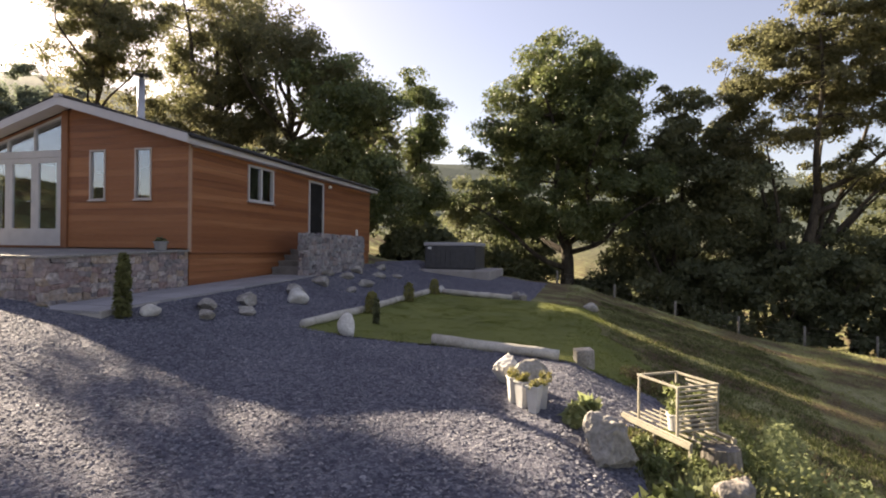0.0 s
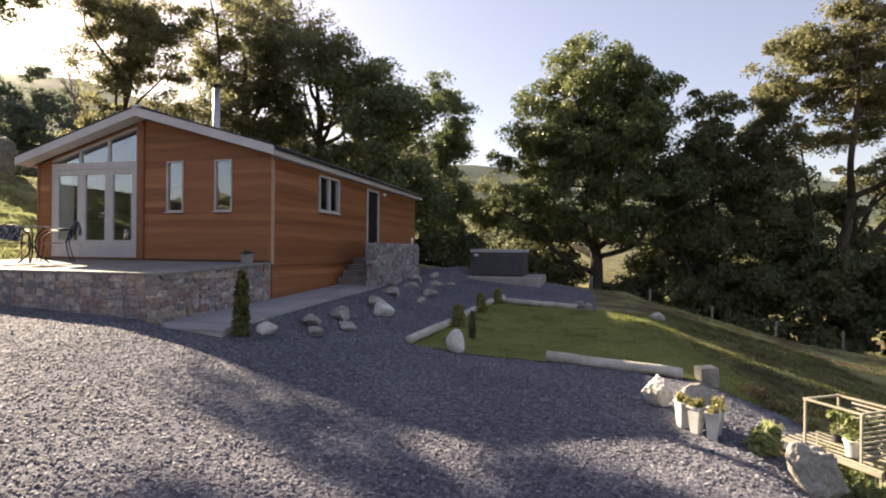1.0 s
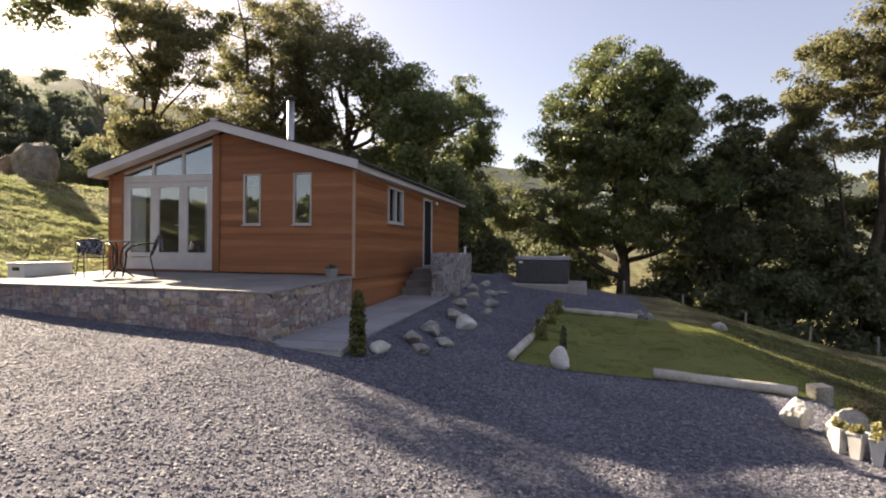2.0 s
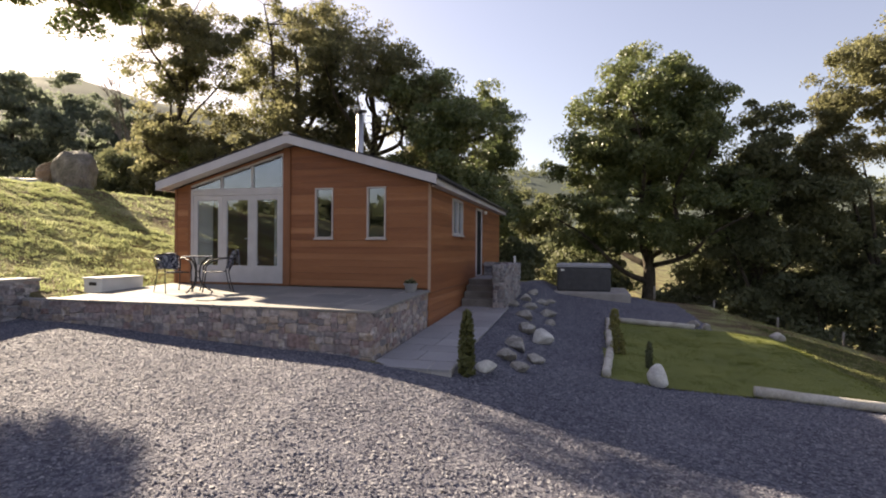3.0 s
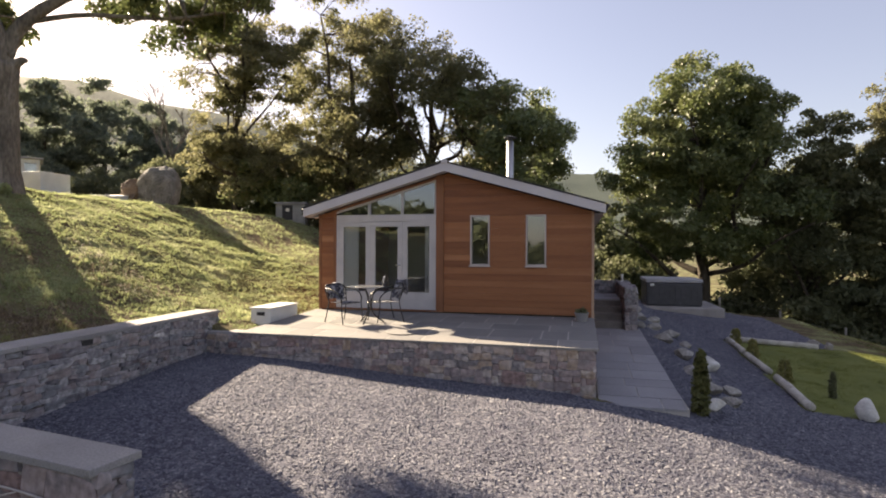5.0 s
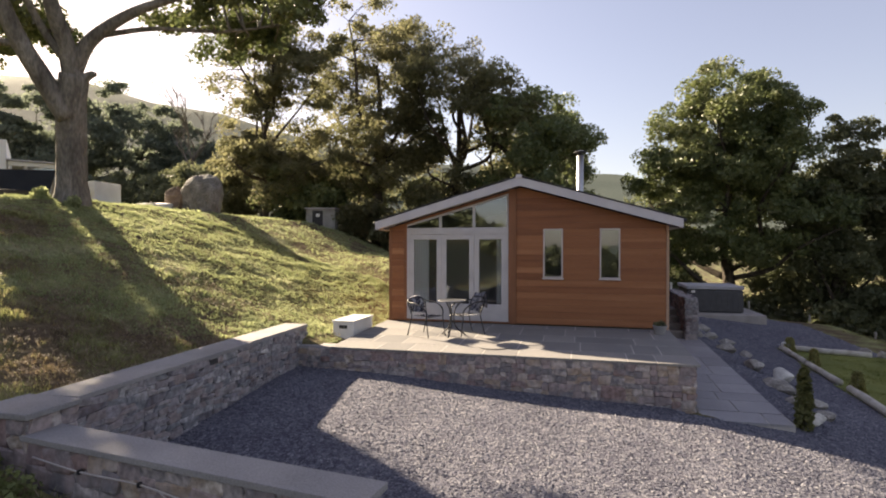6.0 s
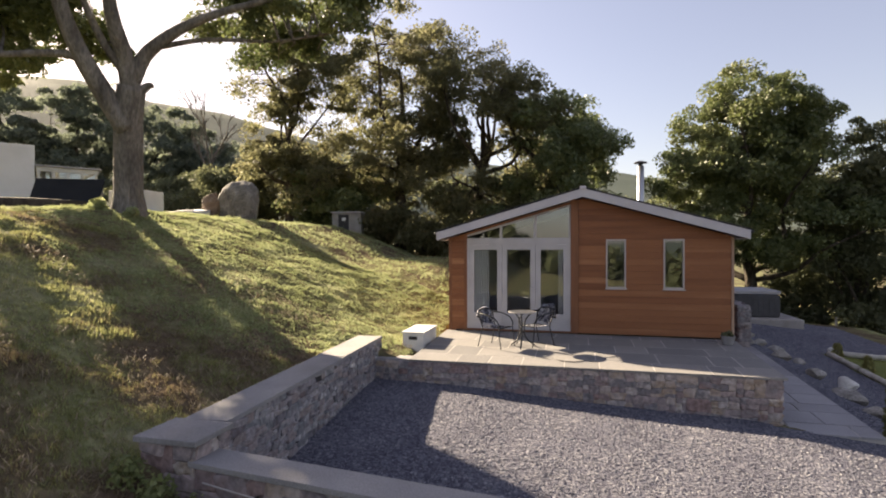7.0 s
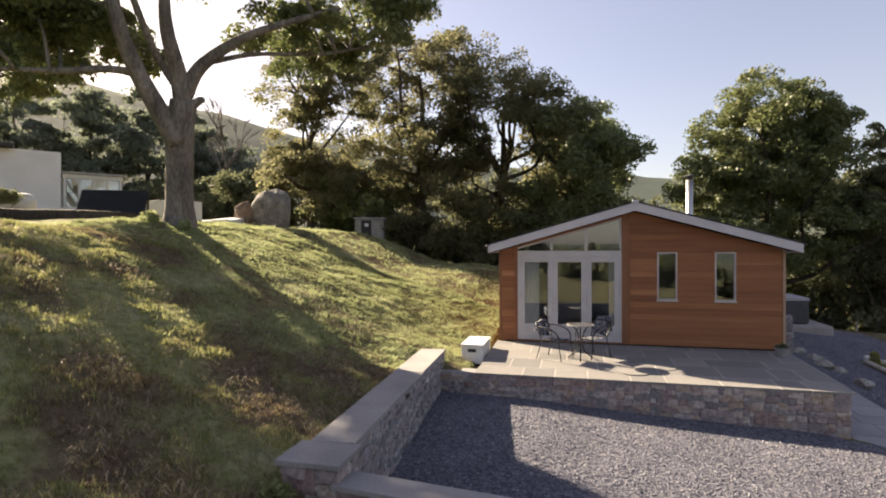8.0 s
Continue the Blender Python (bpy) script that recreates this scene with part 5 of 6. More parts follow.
def limb(pts, r0, r1, sides=12):
    ln = arc([Vector(p) - Vector((bx - 0.08, by, bz)) for p in pts], 5)
    if sides > 6:
        boughs.extend(ln[2:])
    n = len(ln) - 1
    add_tube(bm, ln, [r0 + (r1 - r0) * i / n for i in range(n + 1)], sides)


limb([(bx, by, bz), (bx + 0.02, by - 0.03, bz + 0.35), (-14.66, -1.05, 4.4), (-14.5, -1.2, 5.4), (-14.35, -1.25, 6.1)], 0.36, 0.33)
limb([(bx - 0.04, by, bz), (bx, by, bz + 0.2), (bx + 0.01, by - 0.02, bz + 0.6)], 0.5, 0.35)
limb([(-14.5, -1.25, 5.0), (-14.8, -1.7, 5.9), (-15.0, -2.2, 6.8), (-15.1, -2.6, 7.8), (-15.3, -2.9, 9.5), (-15.6, -3.2, 11.5)], 0.27, 0.10)
limb([(-14.35, -1.25, 5.9), (-14.3, -1.5, 6.7), (-14.2, -2.0, 7.6), (-14.1, -2.2, 8.6), (-14.0, -2.2, 11.5)], 0.25, 0.08)
limb([(-14.3, -1.3, 6.2), (-13.9, -1.2, 6.95), (-13.1, -0.9, 7.62), (-12.2, -0.5, 8.1), (-10.8, 0.4, 8.8)], 0.2, 0.06)
limb([(-14.35, -1.4, 6.3), (-14.6, -2.0, 7.2), (-14.7, -2.6, 8.4), (-14.9, -3.0, 9.6)], 0.11, 0.05)
limb([(-14.95, -2.05, 6.6), (-15.4, -2.5, 6.62), (-16.1, -3.25, 6.4), (-16.8, -4.1, 6.25), (-17.9, -5.3, 6.1)], 0.11, 0.03)
limb([(-14.2, -1.2, 5.95), (-13.98, -1.12, 6.12), (-13.86, -1.08, 6.13)], 0.13, 0.06)
limb([(-13.7, -1.1, 7.1), (-12.9, -0.2, 7.55), (-11.8, 1.4, 8.0), (-10.2, 2.6, 8.6)], 0.075, 0.03)
limb([(-14.1, -2.2, 8.6), (-12.8, -3.0, 10), (-11.5, -3.5, 11.5)], 0.1, 0.03)
rng_l = random.Random(8)
oak_blobs = [(-14.4, -1.0, 12.0, 4.4, 4.4, 2.8), (-10.6, 1.9, 9.6, 2.6, 2.6, 1.7), (-17.2, -4.4, 8.8, 3.0, 3.2, 2.2), (-17.0, -3.0, 7.9, 2.2, 2.2, 1.3), (-17.7, -3.3, 6.3, 1.2, 1.3, 0.8), (-12.0, -3.4, 11.0, 2.8, 2.8, 2.0), (-12.0, 3.9, 9.5, 1.8, 1.1, 1.3), (-12.8, 1.0, 10.6, 3.2, 3.2, 2.0), (-9.4, 2.3, 9.8, 1.9, 1.9, 1.3), (-12.4, 0.8, 8.3, 1.4, 1.4, 0.7), (-14.0, 4.7, 8.9, 1.5, 0.75, 0.7), (-12.5, 3.8, 8.9, 1.0, 0.8, 0.7), (-18.2, 1.0, 8.6, 1.4, 0.9, 0.7), (-20.0, -0.7, 9.3, 2.6, 2.3, 1.2), (-20.9, 1.3, 8.8, 1.4, 1.0, 0.9), (-18.6, -1.6, 7.8, 1.4, 1.4, 0.8), (-12.2, 3.9, 8.4, 0.7, 0.6, 0.6), (-15.5, 4.5, 8.7, 1.05, 0.62, 0.55), (-21.0, 0.2, 7.7, 1.3, 1.2, 0.9), (-22.4, -0.6, 8.2, 1.1, 1.0, 0.8), (-17.3, -2.8, 8.5, 1.9, 1.8, 1.3), (-22.1, 1.9, 8.8, 1.1, 0.85, 0.75), (-15.2, 3.0, 9.4, 1.1, 0.8, 0.7)]
grng = np.random.default_rng(77)
opts = crown_points(oak_blobs, 460, grng, 0.5, 1.1)
for p in opts[::6]:
    e = Vector(p.tolist())
    s = min((q + Vector((bx, by, bz)) for q in boughs if q.z > 3.2), key=lambda q: (q - e).length + (2 if q.z > e.z else 0))
    mid = s.lerp(e, 0.5) + Vector((rng_l.uniform(-0.3, 0.3), rng_l.uniform(-0.3, 0.3), rng_l.uniform(0, 0.3)))
    limb([s, mid, e], 0.045, 0.01, 6)
part("trunk", bm, M["bark"], oak, "thick grey forked trunk", smooth=True)
v, f = leaf_cloud(opts - np.array([bx, by, bz]), 0.58 * (0.5 + 0.8 * grng.random(len(opts))), 105000, 0.115, grng, 0.5, 0.35, 0.6)
leaf_mesh("crown", v, f, M["leaf_a"], oak)

tree("sycamore_tree", "spreading tree on the upper bank beside the great tree", (-28.5, -1.5), (0.42, 5.0, 10.5), [(-26.8, -1.1, 11.2, 3.8, 3.4, 2.2), (-28, -3.6, 9.6, 3.4, 3.2, 2.4), (-24.4, -3.6, 10.2, 2.0, 2.0, 1.4), (-23.5, 2.2, 8.8, 1.6, 1.4, 1.0)], 110, 0.7, 15000, 0.17, M["leaf_a"], 9, 18, shell=0.45)

# ---- rocks ----
def rock(name, label, x, y, size, seed, mat_, sink=0.22, group="", z=None, turn=0.0, faces=5, cut=0.33, square=0.0, taper=0.0, crag=0.0):
    """A rounded uneven stone that sits a little in the ground. size: width, depth, height."""
    bm = bmesh.new()
    bmesh.ops.create_icosphere(bm, subdivisions=5 if crag else 3, radius=0.5)
    off = Vector((seed * 3.1, seed * 1.7, seed))
    for v in bm.verts:
        n = noise.noise(v.co * 1.9 + off) * 0.30 + noise.noise(v.co * 4.5 + off) * 0.10
        c = v.co * (1 + n)
        if square:
            # a blocky stone: flat sides with broken corners
            k = sum(abs(a) ** square for a in v.co) ** (1 / square)
            c = v.co * (0.5 / k) * (1 + 0.8 * n)
        # broken faces
        for q in range(faces):
            d = Vector((math.sin(seed + 2.1 * q), math.cos(seed * 1.3 + 1.7 * q), 0.8 * math.sin(1.9 * seed + 2.6 * q))).normalized()
            e = c.dot(d) - cut - 0.05 * math.sin(seed * 2.3 + q)
            if e > 0:
                c -= d * e * 0.92
        c *= 1 + crag * (noise.noise(v.co * 7 + off) + 0.5 * noise.noise(v.co * 15 + off))
        k = 1 - taper * (c.z + 0.5)
        v.co = (c.x * k, c.y * k, c.z)
    bmesh.ops.scale(bm, vec=size, verts=bm.verts)
    bmesh.ops.rotate(bm, matrix=Matrix.Rotation(turn, 3, "Z"), verts=bm.verts)
    ob = part(name, bm, mat_, None, smooth=True)
    zz = float(land(x, y)) if z is None else z
    ob.location = (x, y, zz + size[2] * (0.5 - sink))
    return tagged(ob, label, "rock", group)


R = "rockery beside the path"
for i, (x, y, w, d, h_) in enumerate(((1.84, -1.78, 0.40, 0.42, 0.32), (2.13, -2.15, 0.36, 0.34, 0.24), (2.29, -1.30, 0.36, 0.36, 0.28), (1.89, -0.72, 0.46, 0.72, 0.36), (1.92, 0.95, 0.50, 0.62, 0.36), (1.74, 2.5, 0.50, 0.55, 0.34),
                                      (2.16, 4.2, 0.62, 0.60, 0.30), (2.31, 3.0, 0.38, 0.36, 0.22), (1.72, 4.05, 0.42, 0.4, 0.26), (1.32, 3.7, 0.40, 0.34, 0.26), (1.89, 5.9, 0.46, 0.4, 0.26), (1.5, 5.2, 0.44, 0.36, 0.28), (2.1, 7.0, 0.40, 0.34, 0.22), (1.55, 7.0, 0.42, 0.34, 0.28))):
    rock("rock", "pale rounded boulder in the slate rockery", x, y, (w, d * 1.12, h_ * 0.86), i + 1, M["rock"], 0.30, R, turn=0.25 + 0.5 * math.sin(3.0 * i), faces=9, cut=0.31, crag=0.05)
rock("rock", "flat-topped white stone beside the clipped shrub", 1.70, -2.85, (0.32, 0.24, 0.20), 31, M["white_rock"], 0.2, R)
rock("rock", "white angular stone in the rockery", 2.32, 0.40, (0.44, 0.42, 0.36), 32, M["white_rock"], 0.15, R)
rock("rock", "white pointed stone at the lawn's corner", 4.27, -1.5, (0.34, 0.26, 0.42), 33, M["white_rock"], 0.15)
rock("rock", "white stone at the end of the log edging", 4.0, 5.38, (0.22, 0.2, 0.24), 34, M["white_rock"], 0.15)
rock("rock", "pale stone lying on the grass edge", 8.13, 5.4, (0.42, 0.3, 0.26), 35, M["rock"], 0.2)
rock("rock", "small pale stone at the lawn's far corner", 6.35, 5.2, (0.24, 0.2, 0.26), 36, M["rock"], 0.2)
rock("rock", "grey stone by the far log", 6.1, 5.6, (0.4, 0.3, 0.24), 37, M["rock"], 0.2)
rock("rock", "white angular stone behind the planters", 7.10, -3.10, (0.38, 0.36, 0.38), 46, M["white_rock"], 0.05, faces=10, cut=0.33, crag=0.07)
rock("rock", "pale rounded stone beside the planters", 7.42, -3.6, (0.46, 0.4, 0.44), 51, M["rock"], 0.02, faces=8, cut=0.35, crag=0.04)
rock("rock", "large pale craggy boulder at the gravel edge", 8.2, -4.56, (0.56, 0.50, 0.52), 47, M["rock"], 0.2, turn=0.5, faces=11, cut=0.35, square=3.0, taper=0.28, crag=0.13)
rock("rock", "square pale boulder among the weeds", 9.2, -4.6, (0.33, 0.30, 0.34), 50, M["warm_rock"], 0.14, turn=0.2, faces=4, cut=0.46, square=6.0, taper=0.08, crag=0.05)
rock("boulder", "tall rounded grey boulder standing on the grassy bank", -16.2, 6.05, (1.9, 1.5, 1.95), 42, M["grey_rock"], 0.22, faces=4, cut=0.44, square=2.3, turn=0.3, taper=0.18, crag=0.05)
rock("boulder", "low rust-brown boulder leaning against the tall one on the bank", -17.2, 5.8, (1.4, 1.0, 1.2), 45, M["rust_rock"], 0.22, faces=9, cut=0.36, taper=0.25, crag=0.08)
# ---- log edging ----
def log(x0, y0, x1, y1, r, label, seed, lift=0.0):
    rng = random.Random(seed)
    a = Vector((x0, y0, float(land(x0, y0)) + r * 0.8 + lift))
    b = Vector((x1, y1, float(land(x1, y1)) + r * 0.8 + lift))
    pts = [a.lerp(b, k / 6) + Vector((rng.uniform(-.01, .01), rng.uniform(-.012, .012), rng.uniform(-.008, .008))) for k in range(7)]
    bm = bmesh.new()
    add_tube(bm, pts, [r * rng.uniform(0.93, 1.06) for _ in pts], 12)
    return tagged(part("log", bm, M["log"], None, smooth=True), label, "log", "log edging round the lawn")


L = "weathered pale log edging the lawn"
log(5.70, -1.42, 7.62, -1.47, 0.085, L, 1)
log(4.08, 5.2, 6.05, 5.12, 0.08, L, 2)
for x0, y0, x1, y1, k in ((3.48, -1.47, 3.63, 0.62, 10), (3.65, 1.1, 3.71, 2.95, 11), (3.73, 3.1, 3.80, 5.0, 12)):
    log(x0, y0, x1, y1, 0.075, L, k)
bm = bmesh.new()
add_box(bm, (-0.13, -0.11, -0.05), (0.13, 0.11, 0.24), 0.02)
st = tagged(part("stump", bm, M["rock"]), "squared pale stone block at the lawn's corner", "stone block")
st.location = (7.98, -1.35, float(land(7.98, -1.35)))
st.rotation_euler = (0.04, -0.05, 0.3)


# ---- shrubs ----
def shrub(name, label, x, y, w, h_, n, leaf, mat_, seed, taper=1.0, group=""):
    """An upright clipped shrub of many short sprays."""
    rng = np.random.default_rng(seed)
    z0 = float(land(x, y))
    thing = empty(name, x, y, z0, label, "shrub", group)
    u = rng.random(n)
    rad = w / 2 * np.sqrt(np.clip(1 - (u * taper) ** 2.2, 0.02, 1)) * (0.7 + 0.35 * rng.random(n))
    a = rng.random(n) * 2 * np.pi
    c = np.stack([rad * np.cos(a), rad * np.sin(a), u * h_], -1)
    v, f = leaf_cloud(c, np.full(n, leaf), n * 5, leaf, rng, 1.2, 0.0)
    leaf_mesh("foliage", v, f, mat_, thing)
    tube("stem", [(0, 0, -0.05), (0.01, 0, h_ * 0.5), (0, 0, h_ * 0.9)], [0.02, 0.015, 0.006], M["bark"], thing, 6)
    return thing


shrub("conifer_shrub", "narrow clipped conifer beside the slab path", 1.46, -3.10, 0.19, 0.90, 430, 0.045, M["leaf_s"], 1, 0.97)
for i, (x, y, h_, mk) in enumerate(((3.80, 0.69, 0.42, "leaf_y"), (3.84, 2.94, 0.44, "leaf_y"), (3.95, 4.85, 0.40, "leaf_y"), (4.28, -0.25, 0.46, "leaf_c"))):
    shrub("shrub", "small golden conifer by the log edging" if mk == "leaf_y" else "thin dark young conifer by the lawn", x, y, 0.26 if mk == "leaf_y" else 0.09, h_, 240, 0.035, M[mk], 10 + i, 0.95, "young conifers along the lawn")


# ---- hot tub ----
def hot_tub():
    x0, x1, y0, y1 = 2.14, 4.12, 9.75, 11.75
    zd = -0.68
    tub = empty("hot_tub", 3.3, 10.8, zd, "dark square hot tub with a grey insulated cover", "hot tub")
    o = []
    o.append(box("cabinet", (x0 + 0.03, y0 + 0.03, zd), (x1 - 0.03, y1 - 0.03, zd + 0.86), M["tub"], None, 0.06))
    for k in range(10):
        xa = x0 + 0.11 + k * 0.185
        o.append(box("slat", (xa, y0 + 0.012, zd + 0.06), (xa + 0.175, y0 + 0.032, zd + 0.80), M["tub"], None, 0.005))
    o.append(box("cover", (x0, y0, zd + 0.87), (x1, (y0 + y1) / 2 - 0.008, zd + 1.0), M["cover"], None, 0.03, "grey padded cover"))
    o.append(box("cover", (x0, (y0 + y1) / 2 + 0.008, zd + 0.87), (x1, y1, zd + 1.0), M["cover"], None, 0.03, "grey padded cover"))
    o.append(box("badge", (x0 + 0.16, y0 - 0.004, zd + 0.74), (x0 + 0.30, y0 + 0.012, zd + 0.83), M["white"], None, 0.004))
    adopt(tub, *o)
    base = tagged(box("tub_base", (1.8, 9.35, -1.15), (4.75, 12.3, -0.68), M["plinth"], None, 0.06), "pale stone plinth under the hot tub", "plinth")
    log_b = bmesh.new()
    add_tube(log_b, [(0.75, 9.9, -0.52), (1.2, 9.4, -0.66), (1.75, 9.2, -0.80)], 0.06, 8)
    tagged(part("log", log_b, M["log"], None, smooth=True), "pale log at the foot of the hot tub plinth", "log")


hot_tub()


# ---- patio furniture ----
def bistro_table(x, y):
    z = patio_z(y)
    t = empty("bistro_table", x, y, z, "small round dark metal bistro table on the patio", "table")
    bm = bmesh.new()
    lathe(bm, [(0.02, 0.705), (0.255, 0.705), (0.27, 0.715), (0.27, 0.728), (0.255, 0.732), (0.02, 0.732)], 32)
    part("tabletop", bm, M["table_top"], t, "round dark top", smooth=False)
    bm = bmesh.new()
    add_tube(bm, [(0.273 * math.cos(2 * math.pi * k / 36), 0.273 * math.sin(2 * math.pi * k / 36), 0.72) for k in range(37)], 0.013, 6)
    part("rim", bm, M["cap"], t, "pale metal rim", smooth=True)
    for k in range(3):
        a = 0.5 + k * 2 * math.pi / 3
        c, s = math.cos(a), math.sin(a)
        tube("leg", arc([(0.20 * c, 0.20 * s, 0.70), (0.07 * c, 0.07 * s, 0.55), (0.045 * c, 0.045 * s, 0.32), (0.10 * c, 0.10 * s, 0.17), (0.29 * c, 0.29 * s, 0.012)], 5), 0.015, M["black"], t, 8)
    bm = bmesh.new()
    for zz in (0.42, 0.3):
        add_tube(bm, [(0.05 * math.cos(2 * math.pi * k / 12), 0.05 * math.sin(2 * math.pi * k / 12), zz) for k in range(13)], 0.008, 6)
    part("ring", bm, M["black"], t)
    return t


def bistro_chair(x, y, turn, rise=0.0):
    c = empty("bistro_chair", x, y, patio_z(y), "dark metal bistro armchair with a patterned throw on its back", "chair", "chairs at the bistro table")
    c.rotation_euler = (0, 0, turn)
    # sits towards +x
    seat_b = bmesh.new()
    n = 10
    g = [[seat_b.verts.new((-0.21 + 0.42 * i / n, -0.21 + 0.42 * j / n, 0.41 - 0.025 * math.sin(math.pi * i / n) * math.sin(math.pi * j / n) + 0.0)) for j in range(n + 1)] for i in range(n + 1)]
    for i in range(n):
        for j in range(n):
            seat_b.faces.new((g[i][j], g[i + 1][j], g[i + 1][j + 1], g[i][j + 1]))
    bmesh.ops.solidify(seat_b, geom=list(seat_b.faces), thickness=0.018)
    part("seat", seat_b, M["cloth"], c, smooth=True)
    back_b = bmesh.new()
    g = [[back_b.verts.new((-0.20 - 0.10 * i / n - 0.06 * (1 - ((j / n - 0.5) * 2) ** 2), -0.23 + 0.46 * j / n, 0.47 + 0.25 * i / n)) for j in range(n + 1)] for i in range(n + 1)]
    for i in range(n):
        for j in range(n):
            back_b.faces.new((g[i][j], g[i + 1][j], g[i + 1][j + 1], g[i][j + 1]))
    bmesh.ops.solidify(back_b, geom=list(back_b.faces), thickness=0.016)
    part("backrest", back_b, M["cloth"], c, smooth=True)
    drape = bmesh.new()
    fold = [(-0.20, 0.45), (-0.245, 0.56), (-0.28, 0.67 + rise / 2), (-0.325, 0.765 + rise), (-0.355, 0.77 + rise), (-0.375, 0.70 + rise / 2), (-0.385, 0.62), (-0.39, 0.55)]
    g = [[drape.verts.new((fx - 0.02 * math.sin(9 * j / n) - 0.05 * (1 - ((j / n - 0.5) * 2) ** 2), -0.17 + 0.36 * j / n, fz + 0.02 * math.sin(5 * j / n + i))) for j in range(n + 1)] for i, (fx, fz) in enumerate(fold)]
    for i in range(len(fold) - 1):
        for j in range(n):
            drape.faces.new((g[i][j], g[i + 1][j], g[i + 1][j + 1], g[i][j + 1]))
    bmesh.ops.solidify(drape, geom=list(drape.faces), thickness=0.012)
    part("throw", drape, M["throw"], c, "grey and white patterned throw", smooth=True)
    tube("back_frame", arc([(-0.20, -0.22, 0.41), (-0.29, -0.245, 0.70), (-0.33, 0, 0.76), (-0.29, 0.245, 0.70), (-0.20, 0.22, 0.41)], 6), 0.012, M["black"], c)
    for s in (-1, 1):
        tube("armrest", arc([(-0.28, s * 0.24, 0.68), (-0.08, s * 0.275, 0.67), (0.12, s * 0.275, 0.61), (0.22, s * 0.26, 0.50), (0.22, s * 0.25, 0.42)], 6), 0.014, M["black"], c)
        tube("leg", arc([(0.22, s * 0.25, 0.42), (0.24, s * 0.255, 0.22), (0.28, s * 0.26, 0.006)], 4), 0.011, M["black"], c)
        tube("leg", arc([(-0.20, s * 0.22, 0.42), (-0.24, s * 0.235, 0.22), (-0.30, s * 0.245, 0.006)], 4), 0.011, M["black"], c)
    tube("seat_rail", [(0.21, -0.22, 0.40), (0.21, 0.22, 0.40)], 0.01, M["black"], c)
    return c


bistro_table(-4.32, -1.63)
bistro_chair(-4.84, -1.68, -0.45)
bistro_chair(-4.08, -1.36, math.pi + 0.75, 0.07)


def planter_pot(x, y):
    z = patio_z(y)
    p = empty("plant_pot", x, y, z, "small grey pot with a low dark plant on the patio corner", "plant pot")
    bm = bmesh.new()
    lathe(bm, [(0.10, 0.0), (0.13, 0.15), (0.145, 0.155), (0.145, 0.18), (0.12, 0.18), (0.11, 0.15), (0.02, 0.15)], 20)
    part("pot", bm, M["cap"], p, smooth=False)
    rng = np.random.default_rng(3)
    v, f = leaf_cloud(np.array([[0, 0, 0.2], [0.05, 0.03, 0.19], [-0.05, 0.02, 0.2]]), np.array([0.1, 0.08, 0.08]), 160, 0.06, rng, 0.7, 0.3)
    leaf_mesh("plant", v, f, M["leaf_c"], p)


planter_pot(-0.22, -0.55)


def vent_box():
    b = empty("storage_box", -6.57, -1.3, -0.16, "low white painted box with a small dark vent", "box")
    o = [box("body", (-6.80, -1.92, -0.2), (-6.34, -0.86, 0.18), M["white"], None, 0.012), box("lid", (-6.82, -1.95, 0.183), (-6.32, -0.84, 0.215), M["white"], None, 0.01)]
    o.append(box("vent", (-6.66, -1.93, 0.05), (-6.48, -1.915, 0.12), M["black"], None, 0.002, "dark vent opening"))
    adopt(b, *o)


vent_box()


# ---- planters and the slatted stand at the yard's edge ----
def tall_planter(x, y, seed, tilt=0.0):
    z = float(land(x, y))
    p = empty("planter", x, y, z, "tall tapered white planter with pale flowers", "planter", "planters at the yard's edge")
    bm = bmesh.new()
    lo, hi, h_ = 0.05, 0.078, 0.25
    prof = [(lo, 0.0), (hi, h_), (hi + 0.012, h_), (hi + 0.012, h_ + 0.02), (hi - 0.012, h_ + 0.02), (hi - 0.015, h_ - 0.03)]
    rings = [[bm.verts.new((sx * r, sy * r, zz)) for sx, sy in ((-1, -1), (1, -1), (1, 1), (-1, 1))] for r, zz in prof]
    for r, s in zip(rings, rings[1:]):
        for k in range(4):
            bm.faces.new((r[k], r[(k + 1) % 4], s[(k + 1) % 4], s[k]))
    bm.faces.new(rings[0][::-1])
    bm.faces.new(rings[-1])
    bmesh.ops.scale(bm, vec=(0.82, 0.82, 1), verts=bm.verts)
    part("pot", bm, M["planter"], p)
    rng = np.random.default_rng(seed)
    cs = rng.normal(0, 0.034, (8, 3)) + np.array([0, 0, h_ + 0.045])
    v, f = leaf_cloud(cs, np.full(8, 0.038), 150, 0.036, rng, 0.8, 0.2)
    leaf_mesh("foliage", v, f, M["leaf_y"], p)
    v, f = leaf_cloud(cs + np.array([0, 0, 0.03]), np.full(8, 0.036), 34, 0.026, rng, 0.8, 0.5)
    leaf_mesh("flowers", v, f, M["petal"], p)
    p.rotation_euler = (tilt, 0.03, 0.4 * seed)


for i, (x, y) in enumerate(((7.26, -3.78), (7.37, -3.90), (7.50, -4.02), (7.57, -3.84))):
    tall_planter(x, y, i + 1)


